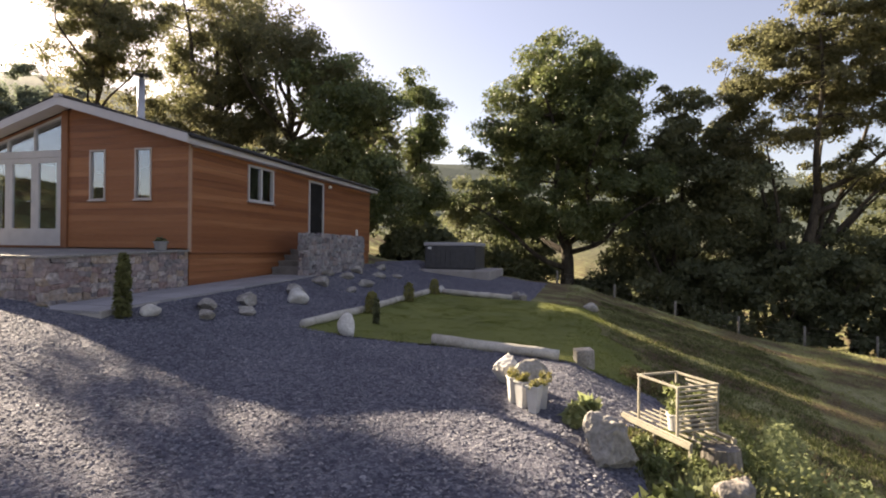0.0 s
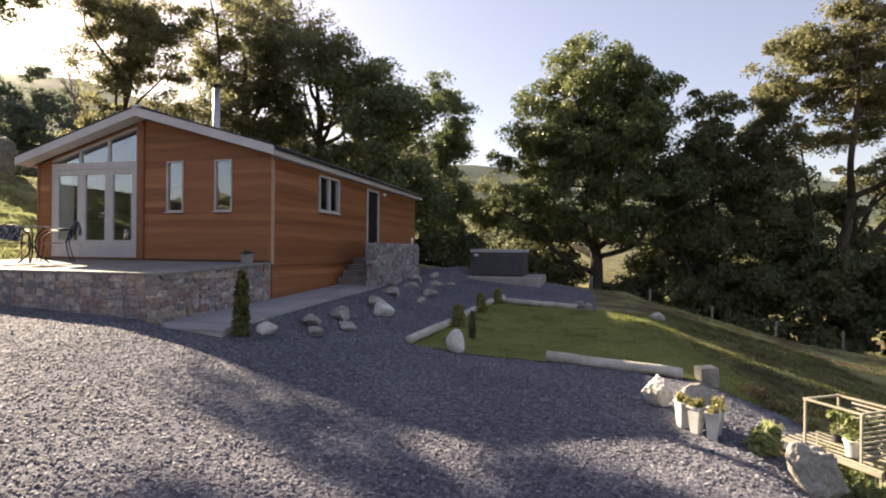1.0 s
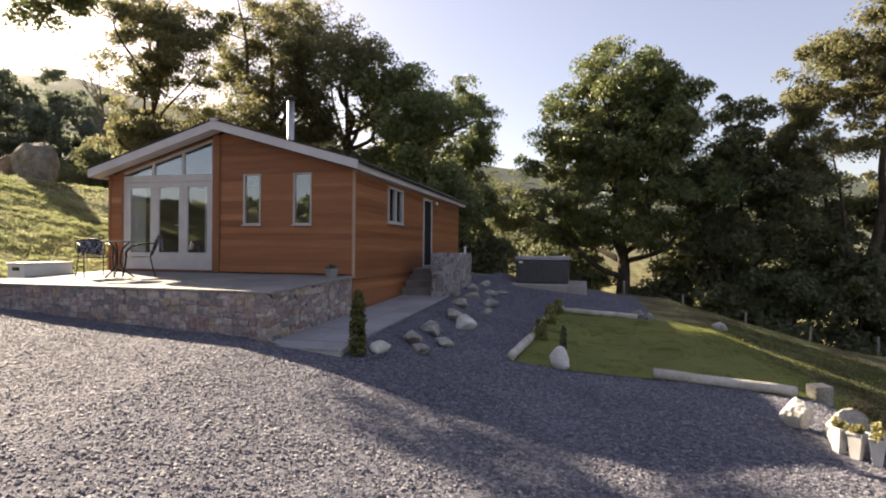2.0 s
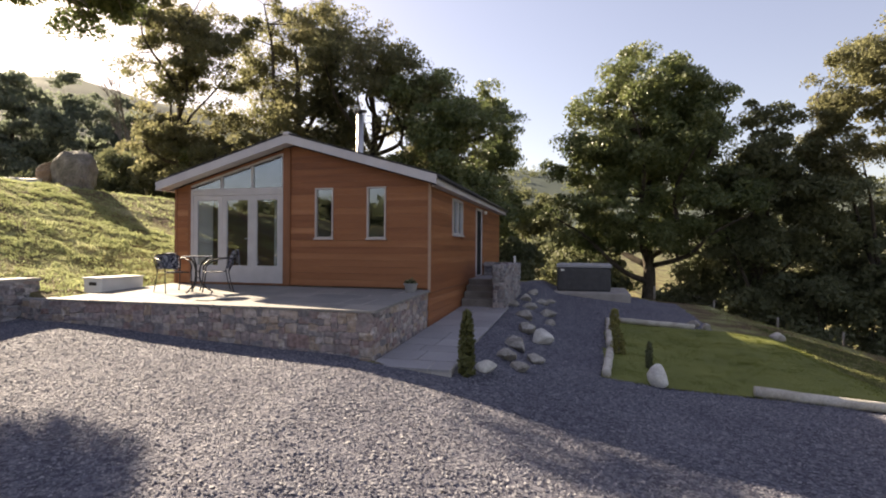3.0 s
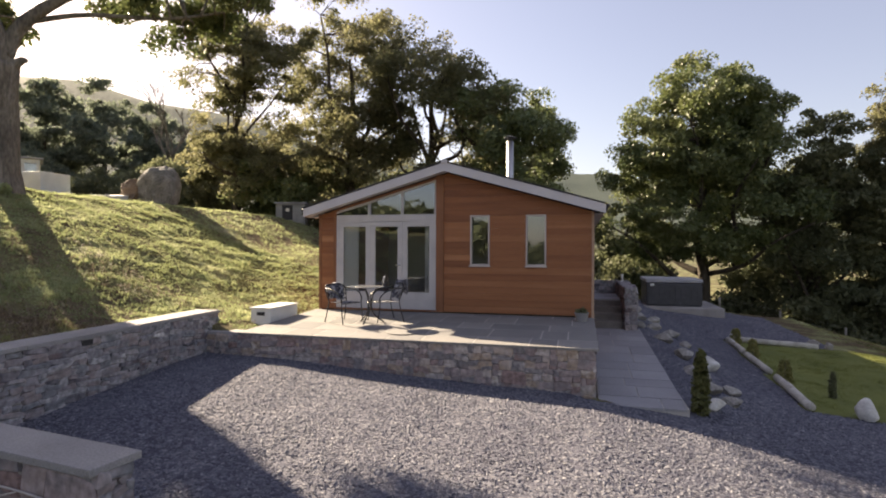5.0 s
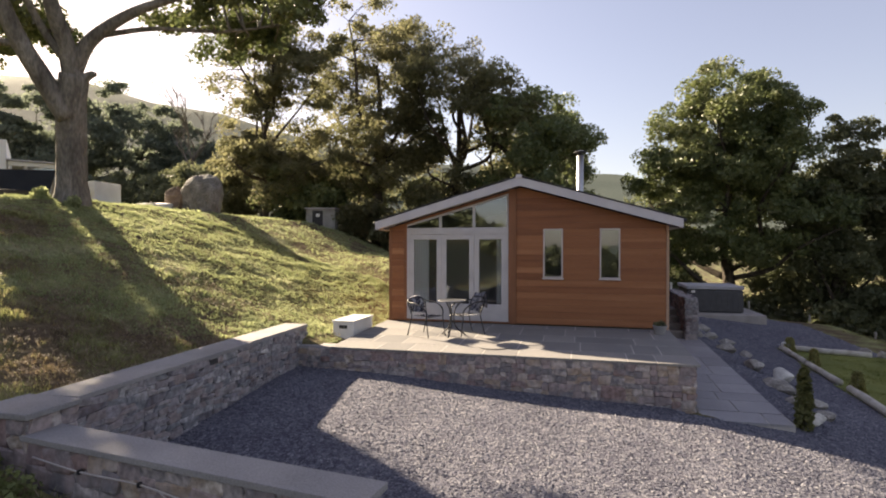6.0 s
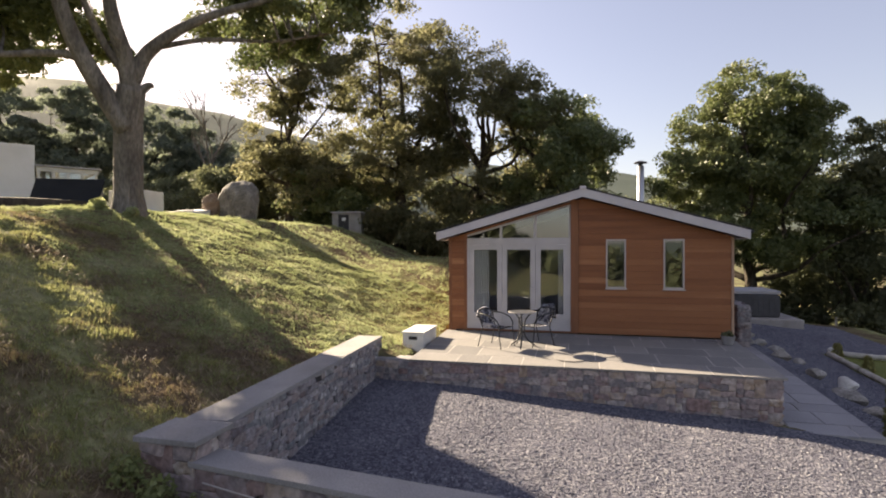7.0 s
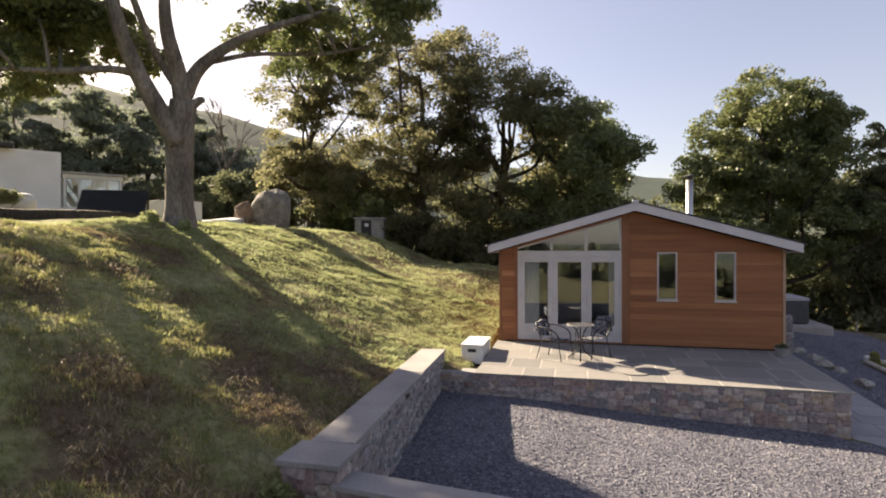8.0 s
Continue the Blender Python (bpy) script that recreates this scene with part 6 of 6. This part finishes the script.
def plant_stand():
    """A low slatted bench with an open frame and two slatted screens on it."""
    z = -2.02
    s = empty("plant_stand", 8.9, -3.5, z, "pale wooden slatted plant stand with a trellis screen", "plant stand")
    o = []
    w, d, h_ = 1.05, 0.56, 0.24
    # x runs along the bench from the fence side towards the yard, y across it
    T = Matrix.Translation((8.40, -3.08, z)) @ Matrix.Rotation(math.radians(-57), 4, "Z")

    def bar(name, lo, hi):
        o.append(box(name, lo, hi, M["pale_wood"], None, 0.003, m=T))

    for a in (0.02, w / 2, w - 0.02):
        for b in (0.02, d - 0.02):
            bar("leg", (a - 0.014, b - 0.014, -0.15), (a + 0.014, b + 0.014, h_ - 0.001))
    for k in range(6):
        yy = 0.02 + (d - 0.04) * k / 5
        bar("slat", (0.0, yy - 0.013, h_), (w, yy + 0.013, h_ + 0.014))
    for b in (0.0, d):
        bar("rail", (0.0, b - 0.01, h_ - 0.05), (w, b + 0.01, h_ - 0.003))
    zb, zt = h_ + 0.015, h_ + 0.48
    for a in (0.26, 0.84):
        for b in (0.03, d - 0.03):
            bar("post", (a - 0.011, b - 0.011, zb), (a + 0.011, b + 0.011, zt))
    for b in (0.03, d - 0.03):
        bar("rail", (0.24, b - 0.013, zt), (0.86, b + 0.013, zt + 0.022))
    for a in (0.26, 0.84):
        bar("rail", (a - 0.012, 0.045, zt), (a + 0.012, d - 0.045, zt + 0.022))
    for k in range(9):
        zz = zb + 0.03 + k * 0.049
        bar("slat", (0.832, 0.046, zz), (0.846, d - 0.046, zz + 0.02))
        bar("slat", (0.40, d - 0.036, zz), (0.824, d - 0.022, zz + 0.02))
    adopt(s, *o)
    p = empty("plant_pot", 0, 0, 0, "small pale pot on the slatted stand", "plant pot")
    p.matrix_basis = Matrix.Translation(T @ Vector((0.69, 0.13, h_ + 0.016)))
    bm = bmesh.new()
    lathe(bm, [(0.055, 0.0), (0.075, 0.15), (0.085, 0.15), (0.085, 0.17), (0.065, 0.17), (0.06, 0.14), (0.01, 0.14)], 18)
    part("pot", bm, M["white"], p)
    rng = np.random.default_rng(4)
    v, f = leaf_cloud(np.array([[0, 0, 0.21]]), np.array([0.07]), 60, 0.04, rng, 0.9, 0.2)
    leaf_mesh("plant", v, f, M["leaf_d"], p)
    for k, (a, b, r) in enumerate(((0.50, 0.34, 0.10), (0.34, 0.40, 0.08), (0.66, 0.42, 0.09))):
        p = empty("plant_pot", 0, 0, 0, "small dark pot with a straggling green plant on the stand", "plant pot")
        p.matrix_basis = Matrix.Translation(T @ Vector((a, b, h_ + 0.016)))
        bm = bmesh.new()
        lathe(bm, [(0.04, 0.0), (0.052, 0.09), (0.06, 0.09), (0.06, 0.105), (0.045, 0.105), (0.04, 0.085), (0.01, 0.085)], 16)
        part("pot", bm, M["tub"], p)
        v, f = leaf_cloud(np.array([[0, 0, 0.16], [0.03, 0.02, 0.24], [-0.03, 0.03, 0.30], [0.02, -0.03, 0.36]]), np.array([r, r * 0.8, r * 0.7, r * 0.6]), 120, 0.045, rng, 0.9, 0.2)
        leaf_mesh("plant", v, f, M["leaf_d"], p)


plant_stand()
bm = bmesh.new()
add_tube(bm, [(0, 0, -0.08), (0.01, 0, 0.10), (0, 0.01, 0.21), (0, 0.01, 0.26), (0, 0.01, 0.262)], [0.20, 0.185, 0.18, 0.172, 0.004], 14)
block = tagged(part("log_section", bm, M["bark"], None, smooth=False), "grey-brown weathered log section below the plant stand", "log")
block.location = (9.28, -3.76, float(land(9.28, -3.76)) + 0.0)


def weed_patch(name, label, spots, n, leaf, mat_, seed, flat=0.6):
    rng = np.random.default_rng(seed)
    cs = np.array([(x, y, float(land(x, y)) + h_) for x, y, r, h_ in spots])
    rs = np.array([r for _, _, r, _ in spots])
    v, f = leaf_cloud(cs, rs, n, leaf, rng, flat, 0.35)
    return tagged(leaf_mesh(name, v, f, mat_), label, "weeds", kind="stuff")


weed_patch("weeds", "leafy green weeds round the slatted stand", ((8.62, -4.35, 0.16, 0.08), (8.75, -4.0, 0.16, 0.08), (9.0, -4.1, 0.2, 0.08), (8.55, -3.9, 0.12, 0.06), (9.55, -3.5, 0.25, 0.14), (9.6, -2.9, 0.26, 0.18), (8.95, -3.35, 0.2, 0.1)), 2500, 0.04, M["leaf_d"], 6)
weed_patch("weeds", "pale grassy growth beside the square boulder", ((9.3, -4.1, 0.22, 0.10), (9.0, -4.75, 0.2, 0.06), (9.7, -4.1, 0.28, 0.1), (9.45, -4.6, 0.25, 0.08)), 1500, 0.035, M["blade"], 16)
weed_patch("weeds", "broad-leaved dock weeds at the gravel edge", ((8.50, -5.1, 0.16, 0.07), (8.62, -4.9, 0.15, 0.09), (8.55, -5.35, 0.12, 0.06), (8.8, -4.7, 0.16, 0.08)), 150, 0.10, M["leaf_d"], 7)
weed_patch("weeds", "spiky green tuft behind the boulder", ((7.97, -4.02, 0.12, 0.12), (8.03, -3.92, 0.10, 0.16), (7.9, -4.1, 0.10, 0.09)), 320, 0.12, M["green_blade"], 9, 1.4)
weed_patch("weeds", "lush pale-green grass beyond the slatted stand", ((9.95, -3.1, 0.3, 0.1), (10.25, -2.4, 0.3, 0.1), (9.95, -3.65, 0.3, 0.1), (10.4, -1.8, 0.25, 0.08), (10.3, -3.9, 0.35, 0.1)), 2600, 0.05, M["green_blade"], 21, 1.0)
weed_patch("weeds", "rough tussocks on the bank edge", ((9.2, -2.4, 0.3, 0.06), (9.15, -1.8, 0.22, 0.05), (8.9, -1.3, 0.2, 0.05), (10.2, -3.2, 0.5, 0.08), (9.6, -4.9, 0.4, 0.08), (10.4, -4.4, 0.6, 0.08), (8.7, -0.8, 0.3, 0.05), (9.4, -5.8, 0.4, 0.08), (10.0, -5.6, 0.5, 0.08)), 6000, 0.035, M["blade"], 8, 0.5)

# ---- fence ----
fence = tagged(new("fence"), "weathered post and wire fence below the trees", "fence", kind="structure")
prev = None
for k in range(9):
    x, y = 6.6 + 2.75 * k, 18.2 + 0.1 * math.sin(2.0 * k)
    z = float(land(x, y))
    bm = bmesh.new()
    add_tube(bm, [(x, y, z - 0.2), (x + 0.02 * math.sin(k), y, z + 1.1)], [0.06, 0.05], 8)
    part("post", bm, M["post"], fence, smooth=True)
    if prev:
        for hh in (0.5, 0.8, 1.05):
            tube("wire", [(prev[0], prev[1], prev[2] + hh), (x, y, z + hh)], 0.002, M["cable"], fence, 4)
    prev = (x, y, z)

# ---- on the bank ----
def white_house():
    h_ = empty("white_house", -31.5, 8.0, 3.4, "white rendered house with a dark roof and glazed lean-to", "house")
    T = Matrix.Translation((-30.1, 9.0, 0)) @ Matrix.Rotation(math.radians(51), 4, "Z")
    o = [box("wall", (-9, 0, 2.6), (0, 6.5, 7.2), M["render_white"], None, 0.02, m=T)]
    o.append(box("roof", (-9.4, -0.5, 7.22), (-1.9, 7.0, 7.42), M["roof"], None, 0.02, "thin dark flat roof", T))
    # glazed lean-to
    for k in range(5):
        o.append(box("lean_to_post", (0.1 + 0.62 * k, -0.06, 2.6), (0.22 + 0.62 * k, 0.06, 5.9), M["white"], None, 0.01, m=T))
    o.append(box("lean_to_rail", (0.05, -0.07, 5.9), (2.75, 0.07, 6.12), M["white"], None, 0.01, m=T))
    o.append(box("lean_to_wall", (0.05, -0.05, 2.6), (2.75, 0.05, 4.4), M["render_white"], None, 0.01, m=T))
    o.append(box("lean_to_back", (0.05, 2.2, 2.6), (2.75, 2.3, 6.2), M["render_white"], None, 0.01, m=T))
    o.append(box("lean_to_roof", (0.0, -0.2, 6.14), (2.9, 2.4, 6.22), M["cover"], None, 0.01, m=T))
    for k in range(4):
        g = box("pane", (0.23 + 0.62 * k, -0.01, 4.42), (0.71 + 0.62 * k, 0.01, 5.88), M["pane"], None, 0.002, m=T)
        g.visible_shadow = False
        o.append(g)
    adopt(h_, *o)


white_house()


def solar_panel():
    p = empty("dark_panel", -17.9, 0.0, 3.1, "dark flat panel leaning back on a low timber base", "panel")
    T = Matrix.Translation((-17.85, -0.04, 3.27)) @ Matrix.Rotation(math.radians(24), 4, "Z") @ Matrix.Rotation(math.radians(60), 4, "X")
    o = [box("panel_face", (-0.93, 0, 0), (0.93, 0.88, 0.05), M["panel"], None, 0.01, m=T)]
    T2 = Matrix.Translation((-17.85, -0.04, 3.24)) @ Matrix.Rotation(math.radians(24), 4, "Z")
    o.append(box("base_board", (-1.1, -0.25, -0.2), (1.35, 0.7, -0.0), M["grey"], None, 0.01, m=T2))
    for xx in (-0.8, 0.8):
        o.append(box("strut", (xx - 0.03, 0.50, 0.0), (xx + 0.03, 0.56, 0.74), M["grey"], None, 0.005, m=T2))
    adopt(p, *o)


solar_panel()
tagged(box("white_cabinet", (-18.3, 1.95, 2.9), (-17.05, 3.0, 3.88), M["white"], None, 0.02), "plain white low cabinet behind the great tree", "cabinet")
bm = bmesh.new()
add_tube(bm, [(-22.4, -5.0, 3.16), (-21.3, -4.0, 3.16), (-20.1, -3.0, 3.18), (-18.9, -2.0, 3.12), (-17.6, -1.1, 3.14), (-16.5, -0.55, 3.1)], [0.27, 0.26, 0.27, 0.24, 0.22, 0.18], 12)
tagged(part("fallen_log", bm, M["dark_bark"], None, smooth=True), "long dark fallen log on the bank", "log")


def gas_tank():
    t = empty("gas_tank", -21.9, -0.2, 3.15, "white cylindrical gas tank beside the house", "gas tank")
    T = Matrix.Translation((-21.9, -0.2, 3.72)) @ Matrix.Rotation(math.radians(50), 4, "Z") @ Matrix.Rotation(math.radians(90), 4, "Y")
    bm = bmesh.new()
    lathe(bm, [(0.05, -0.95), (0.2, -0.92), (0.3, -0.82), (0.33, -0.68), (0.33, 0.68), (0.3, 0.82), (0.2, 0.92), (0.05, 0.95)], 24)
    bmesh.ops.transform(bm, matrix=T, verts=bm.verts)
    a = part("tank", bm, M["white"], None, smooth=True)
    b = box("foot", (-22.35, -0.75, 3.0), (-22.05, -0.45, 3.42), M["grey"])
    c = box("foot", (-21.75, 0.05, 3.0), (-21.45, 0.35, 3.42), M["grey"])
    adopt(t, a, b, c)


gas_tank()
tree("bush", "small straggling bush beside the gas tank", (-21.0, -1.0), (0.05, 0.3, 0.9), [(-21.0, -1.0, 3.75, 0.6, 0.5, 0.55)], 24, 0.22, 900, 0.09, M["leaf_c"], 91, 5, forks=3, category="bush", shell=0.5, bough=0.3)
weed_patch("tussock", "tall sunlit grass tufts at the foot of the great tree", ((-15.25, -1.35, 0.22, 0.12), (-15.6, -1.1, 0.2, 0.1), (-14.9, -1.6, 0.18, 0.08), (-14.25, -1.3, 0.2, 0.1)), 900, 0.07, M["green_blade"], 61, 0.9)
weed_patch("weeds", "dark leafy weeds against the foot of the low wall", ((-6.75, -8.85, 0.2, 0.1), (-6.3, -8.9, 0.22, 0.12), (-5.85, -9.0, 0.2, 0.1), (-5.4, -9.05, 0.18, 0.08), (-5.0, -9.15, 0.16, 0.06), (-7.1, -8.8, 0.2, 0.08)), 1500, 0.05, M["leaf_d"], 62, 0.8)


def small_shed():
    x, y = -15.6, 15.2
    z = float(land(x, y))
    s = empty("shed", x, y, z, "small grey utility shed at the foot of the trees", "shed")
    T = Matrix.Translation((x, y, z)) @ Matrix.Rotation(math.radians(12), 4, "Z")
    o = [box("body", (-0.8, -0.5, -0.1), (0.8, 0.5, 1.12), M["grey"], None, 0.01, m=T), box("roof", (-0.88, -0.6, 1.122), (0.88, 0.6, 1.18), M["cover"], None, 0.01, m=T),
         box("door", (-0.45, -0.515, 0.0), (0.12, -0.502, 1.02), M["black"], None, 0.004, m=T), box("notice", (-0.25, -0.525, 0.68), (-0.05, -0.517, 0.85), M["white"], None, 0.002, m=T)]
    adopt(s, *o)


small_shed()
for i, (x, y, w, d, h_) in enumerate(((-17.9, 4.3, 1.6, 0.8, 0.06), (-17.4, 5.0, 1.3, 0.6, 0.16))):
    z = float(land(x, y))
    sl = tagged(box("stone_slab", (-w / 2, -d / 2, -0.05), (w / 2, d / 2, h_ + 0.1), M["white"], None, 0.015), "pale flat slab lying on the bank", "slab")
    sl.location, sl.rotation_euler = (x, y, z), (0.08, -0.1, 0.6 + i)

# ---- far woods ----
rng = np.random.default_rng(9)
spots = []
while len(spots) < 420:
    az, r = math.radians(rng.uniform(-45, 32)), rng.uniform(130, 520)
    x, y = -r * math.sin(az), r * math.cos(az) - 8
    if wobble(x, y, 45, 2.0) > 0.15:
        spots.append((x, y, float(land(x, y)) + 2.0))
spots = np.array(spots)
v, f = leaf_cloud(spots, 2.6 + 2.4 * rng.random(len(spots)), 20000, 1.3, rng, 0.9, 0.3)
tagged(leaf_mesh("far_woods", v, f, M["leaf_c"]), "distant woods and hedges on the hillsides", "trees", kind="stuff")
rx_, ry_ = rng.uniform(-95, -27, 260), rng.uniform(-80, -66, 260)
spots = np.stack([rx_, ry_, land(rx_, ry_) + rng.uniform(0.0, 2.6, 260)], -1)
v, f = leaf_cloud(spots, 2.2 + 1.6 * rng.random(260), 16000, 1.6, rng, 0.9, 0.3)
tagged(leaf_mesh("far_woods", v, f, M["leaf_c"]), "line of trees beyond the near side of the yard", "trees", kind="stuff")
rx_, ry_ = rng.uniform(-40, 50, 240), rng.uniform(-54, -44, 240)
spots = np.stack([rx_, ry_, land(rx_, ry_) + rng.uniform(0.0, 2.8, 240)], -1)
v, f = leaf_cloud(spots, 1.1 + 0.6 * rng.random(240), 16000, 0.8, rng, 0.9, 0.3)
tagged(leaf_mesh("far_hedge", v, f, M["leaf_c"]), "low field hedge beyond the near side of the yard", "hedge", kind="stuff")

# ---- slate chippings ----
rng = np.random.default_rng(12)


def chips(n, x0, x1, y0, y1, lo, hi):
    """Small angular slate chips: four uneven corners and a low peak off the middle."""
    x, y = rng.uniform(x0, x1, n), rng.uniform(y0, y1, n)
    k = in_yard(x, y)
    x, y = x[k], y[k]
    n = len(x)
    s = lo + (hi - lo) * rng.random(n) ** 2.2
    ang = np.arange(4) * np.pi / 2 + rng.uniform(-0.55, 0.55, (n, 4))
    rad = s[:, None] * rng.uniform(0.5, 1.0, (n, 4))
    squash = rng.uniform(0.35, 0.85, n)[:, None]
    ux, uy = rad * np.cos(ang), rad * np.sin(ang) * squash
    tx, ty = rng.normal(0, 0.12, n)[:, None], rng.normal(0, 0.12, n)[:, None]
    uz = ux * tx + uy * ty
    turn = rng.uniform(0, 2 * np.pi, n)[:, None]
    px, py = ux * np.cos(turn) - uy * np.sin(turn), ux * np.sin(turn) + uy * np.cos(turn)
    base = land(x, y) + 0.001
    rim = np.stack([x[:, None] + px, y[:, None] + py, base[:, None] + uz], -1)
    peak = np.stack([x + s * rng.uniform(-0.3, 0.3, n), y + s * rng.uniform(-0.3, 0.3, n), base + s * rng.uniform(0.18, 0.5, n)], -1)
    v = np.concatenate([rim, peak[:, None]], 1).reshape(-1, 3)
    q = (np.arange(n) * 5)[:, None]
    f = np.concatenate([q + np.array(t) for t in ((0, 1, 4), (1, 2, 4), (2, 3, 4), (3, 0, 4))], 0)
    return v, f


vs, fs, base_n = [], [], 0
for args in ((135000, -7.3, 8.7, -8.5, -1.5, 0.010, 0.038), (9000, 1.2, 4.2, -3.3, 9.0, 0.02, 0.045), (3000, 0.5, 6.6, 5.2, 11.5, 0.03, 0.06), (14000, -3.4, 8.7, -18, -8.5, 0.02, 0.05)):
    v, f = chips(*args)
    vs.append(v)
    fs.append(f + base_n)
    base_n += len(v)
tagged(leaf_mesh("slate_chippings", np.concatenate(vs), np.concatenate(fs), M["chip"]), "loose grey-purple slate chippings over the yard", "gravel", kind="stuff")


# ---- grass blades ----
def blades(name, label, n, area, keep, tall, wide, mat_, seed, per=5):
    rng = np.random.default_rng(seed)
    x0, x1, y0, y1 = area
    x, y = rng.uniform(x0, x1, n), rng.uniform(y0, y1, n)
    k = keep(x, y)
    x, y = x[k], y[k]
    n = len(x)
    z = land(x, y)
    tuft = (0.25 + 0.6 * np.clip(wobble(x, y, 0.5, 2.1) + 0.25, 0, 1.3) + 0.7 * np.clip(wobble(x, y, 0.32, 5.2), 0, 1.2) + 0.7 * np.clip(wobble(x, y, 0.14, 0.7) - 0.1, 0, 1.2)) * tall
    out = []
    for _ in range(per):
        a = rng.uniform(0, 2 * np.pi, n)
        bx_, by_ = x + rng.normal(0, 0.03, n), y + rng.normal(0, 0.03, n)
        h_ = tuft * rng.uniform(0.5, 1.2, n)
        lean = rng.uniform(0.2, 1.0, n) * h_
        w = wide * rng.uniform(0.6, 1.3, n)
        c, s = np.cos(a), np.sin(a)
        p0 = np.stack([bx_ - s * w, by_ + c * w, z - 0.01], -1)
        p1 = np.stack([bx_ + s * w, by_ - c * w, z - 0.01], -1)
        p2 = np.stack([bx_ + c * lean, by_ + s * lean, z + h_], -1)
        out.append(np.stack([p0, p1, p2], 1))
    v = np.concatenate(out, 0).reshape(-1, 3)
    f = np.arange(len(v)).reshape(-1, 3)
    return tagged(leaf_mesh(name, v, f, mat_), label, "grass", kind="stuff")


def on_bank(x, y):
    e = np.where(y < -8.7, -5.0 - 0.3 * (y + 8.7), np.where(y < -2.7, wall_line(y) - 0.25, -6.35))
    return x < e


blades("bank_grass", "rough brown and green tufted grass low on the bank", 44000, (-16.5, -4, -12, -2.4), lambda x, y: on_bank(x, y) & (y + 1.6 * wobble(x, y, 1.6, 3.0) < -4.6), 0.06, 0.009, M["blade"], 1)
blades("bank_grass", "short yellow-green grass on the sunny bank", 36000, (-16.5, -6.2, -7, 4), lambda x, y: on_bank(x, y) & (y + 1.6 * wobble(x, y, 1.6, 3.0) > -4.6), 0.055, 0.011, M["green_blade"], 11)
blades("bank_grass", "rough grass on the upper bank", 11000, (-26, -6.4, 2, 16), on_bank, 0.09, 0.014, M["green_blade"], 2)
blades("slope_grass", "grass on the slope beside the lawn", 20000, (6, 20, -6, 18), lambda x, y: ~in_yard(x, y) & ~in_lawn(x, y) & (x > 7.4) | (y > 12), 0.06, 0.010, M["blade"], 3, 4)
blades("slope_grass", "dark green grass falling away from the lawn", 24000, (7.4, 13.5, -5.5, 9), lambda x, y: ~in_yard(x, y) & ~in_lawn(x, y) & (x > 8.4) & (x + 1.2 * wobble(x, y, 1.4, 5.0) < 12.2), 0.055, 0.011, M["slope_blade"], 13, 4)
blades("lawn_grass", "short mown lawn grass", 26000, (3.3, 9.4, -1.5, 5.3), in_lawn, 0.022, 0.006, M["lawn_blade"], 4, 4)
blades("edge_grass", "lush pale-green grass at the edge of the slope", 2600, (8.9, 11.0, -6.5, -2.6), lambda x, y: x > 8.9 + 0.2 * (y + 4), 0.15, 0.007, M["green_blade"], 5, 5)


def straw(n, area, seed):
    """Dead stems lying over the grass."""
    rng = np.random.default_rng(seed)
    x0, x1, y0, y1 = area
    x, y = rng.uniform(x0, x1, n), rng.uniform(y0, y1, n)
    k = on_bank(x, y) & (wobble(x, y, 0.9, 4.0) > 0.0)
    x, y = x[k], y[k]
    n = len(x)
    a = rng.uniform(0, 2 * np.pi, n)
    lean = rng.uniform(0.04, 0.12, n)
    w = rng.uniform(0.003, 0.006, n)
    c, d = np.cos(a), np.sin(a)
    z = land(x, y) + rng.uniform(0.03, 0.09, n)
    rise = rng.uniform(-0.02, 0.06, n)
    p0 = np.stack([x - d * w, y + c * w, z], -1)
    p1 = np.stack([x + d * w, y - c * w, z], -1)
    x2, y2 = x + c * lean, y + d * lean
    bend = rng.uniform(-0.05, 0.05, n)
    xm, ym, zm = (x + x2) / 2 - d * bend, (y + y2) / 2 + c * bend, z + rise + 0.02
    p2 = np.stack([xm + d * w, ym - c * w, zm], -1)
    p3 = np.stack([xm - d * w, ym + c * w, zm], -1)
    p4 = np.stack([x2, y2, land(x2, y2) + 0.04 + rise], -1)
    v = np.stack([p0, p1, p2, p3, p4], 1).reshape(-1, 3)
    q = (np.arange(n) * 5)[:, None]
    f = np.concatenate([q + np.array(t) for t in ((0, 1, 2), (0, 2, 3), (3, 2, 4))], 0)
    tagged(leaf_mesh("dead_straw", v, f, M["straw"]), "pale dead straw lying over the bank grass", "grass", kind="stuff")


straw(16000, (-14, -4.5, -12, -2), 3)
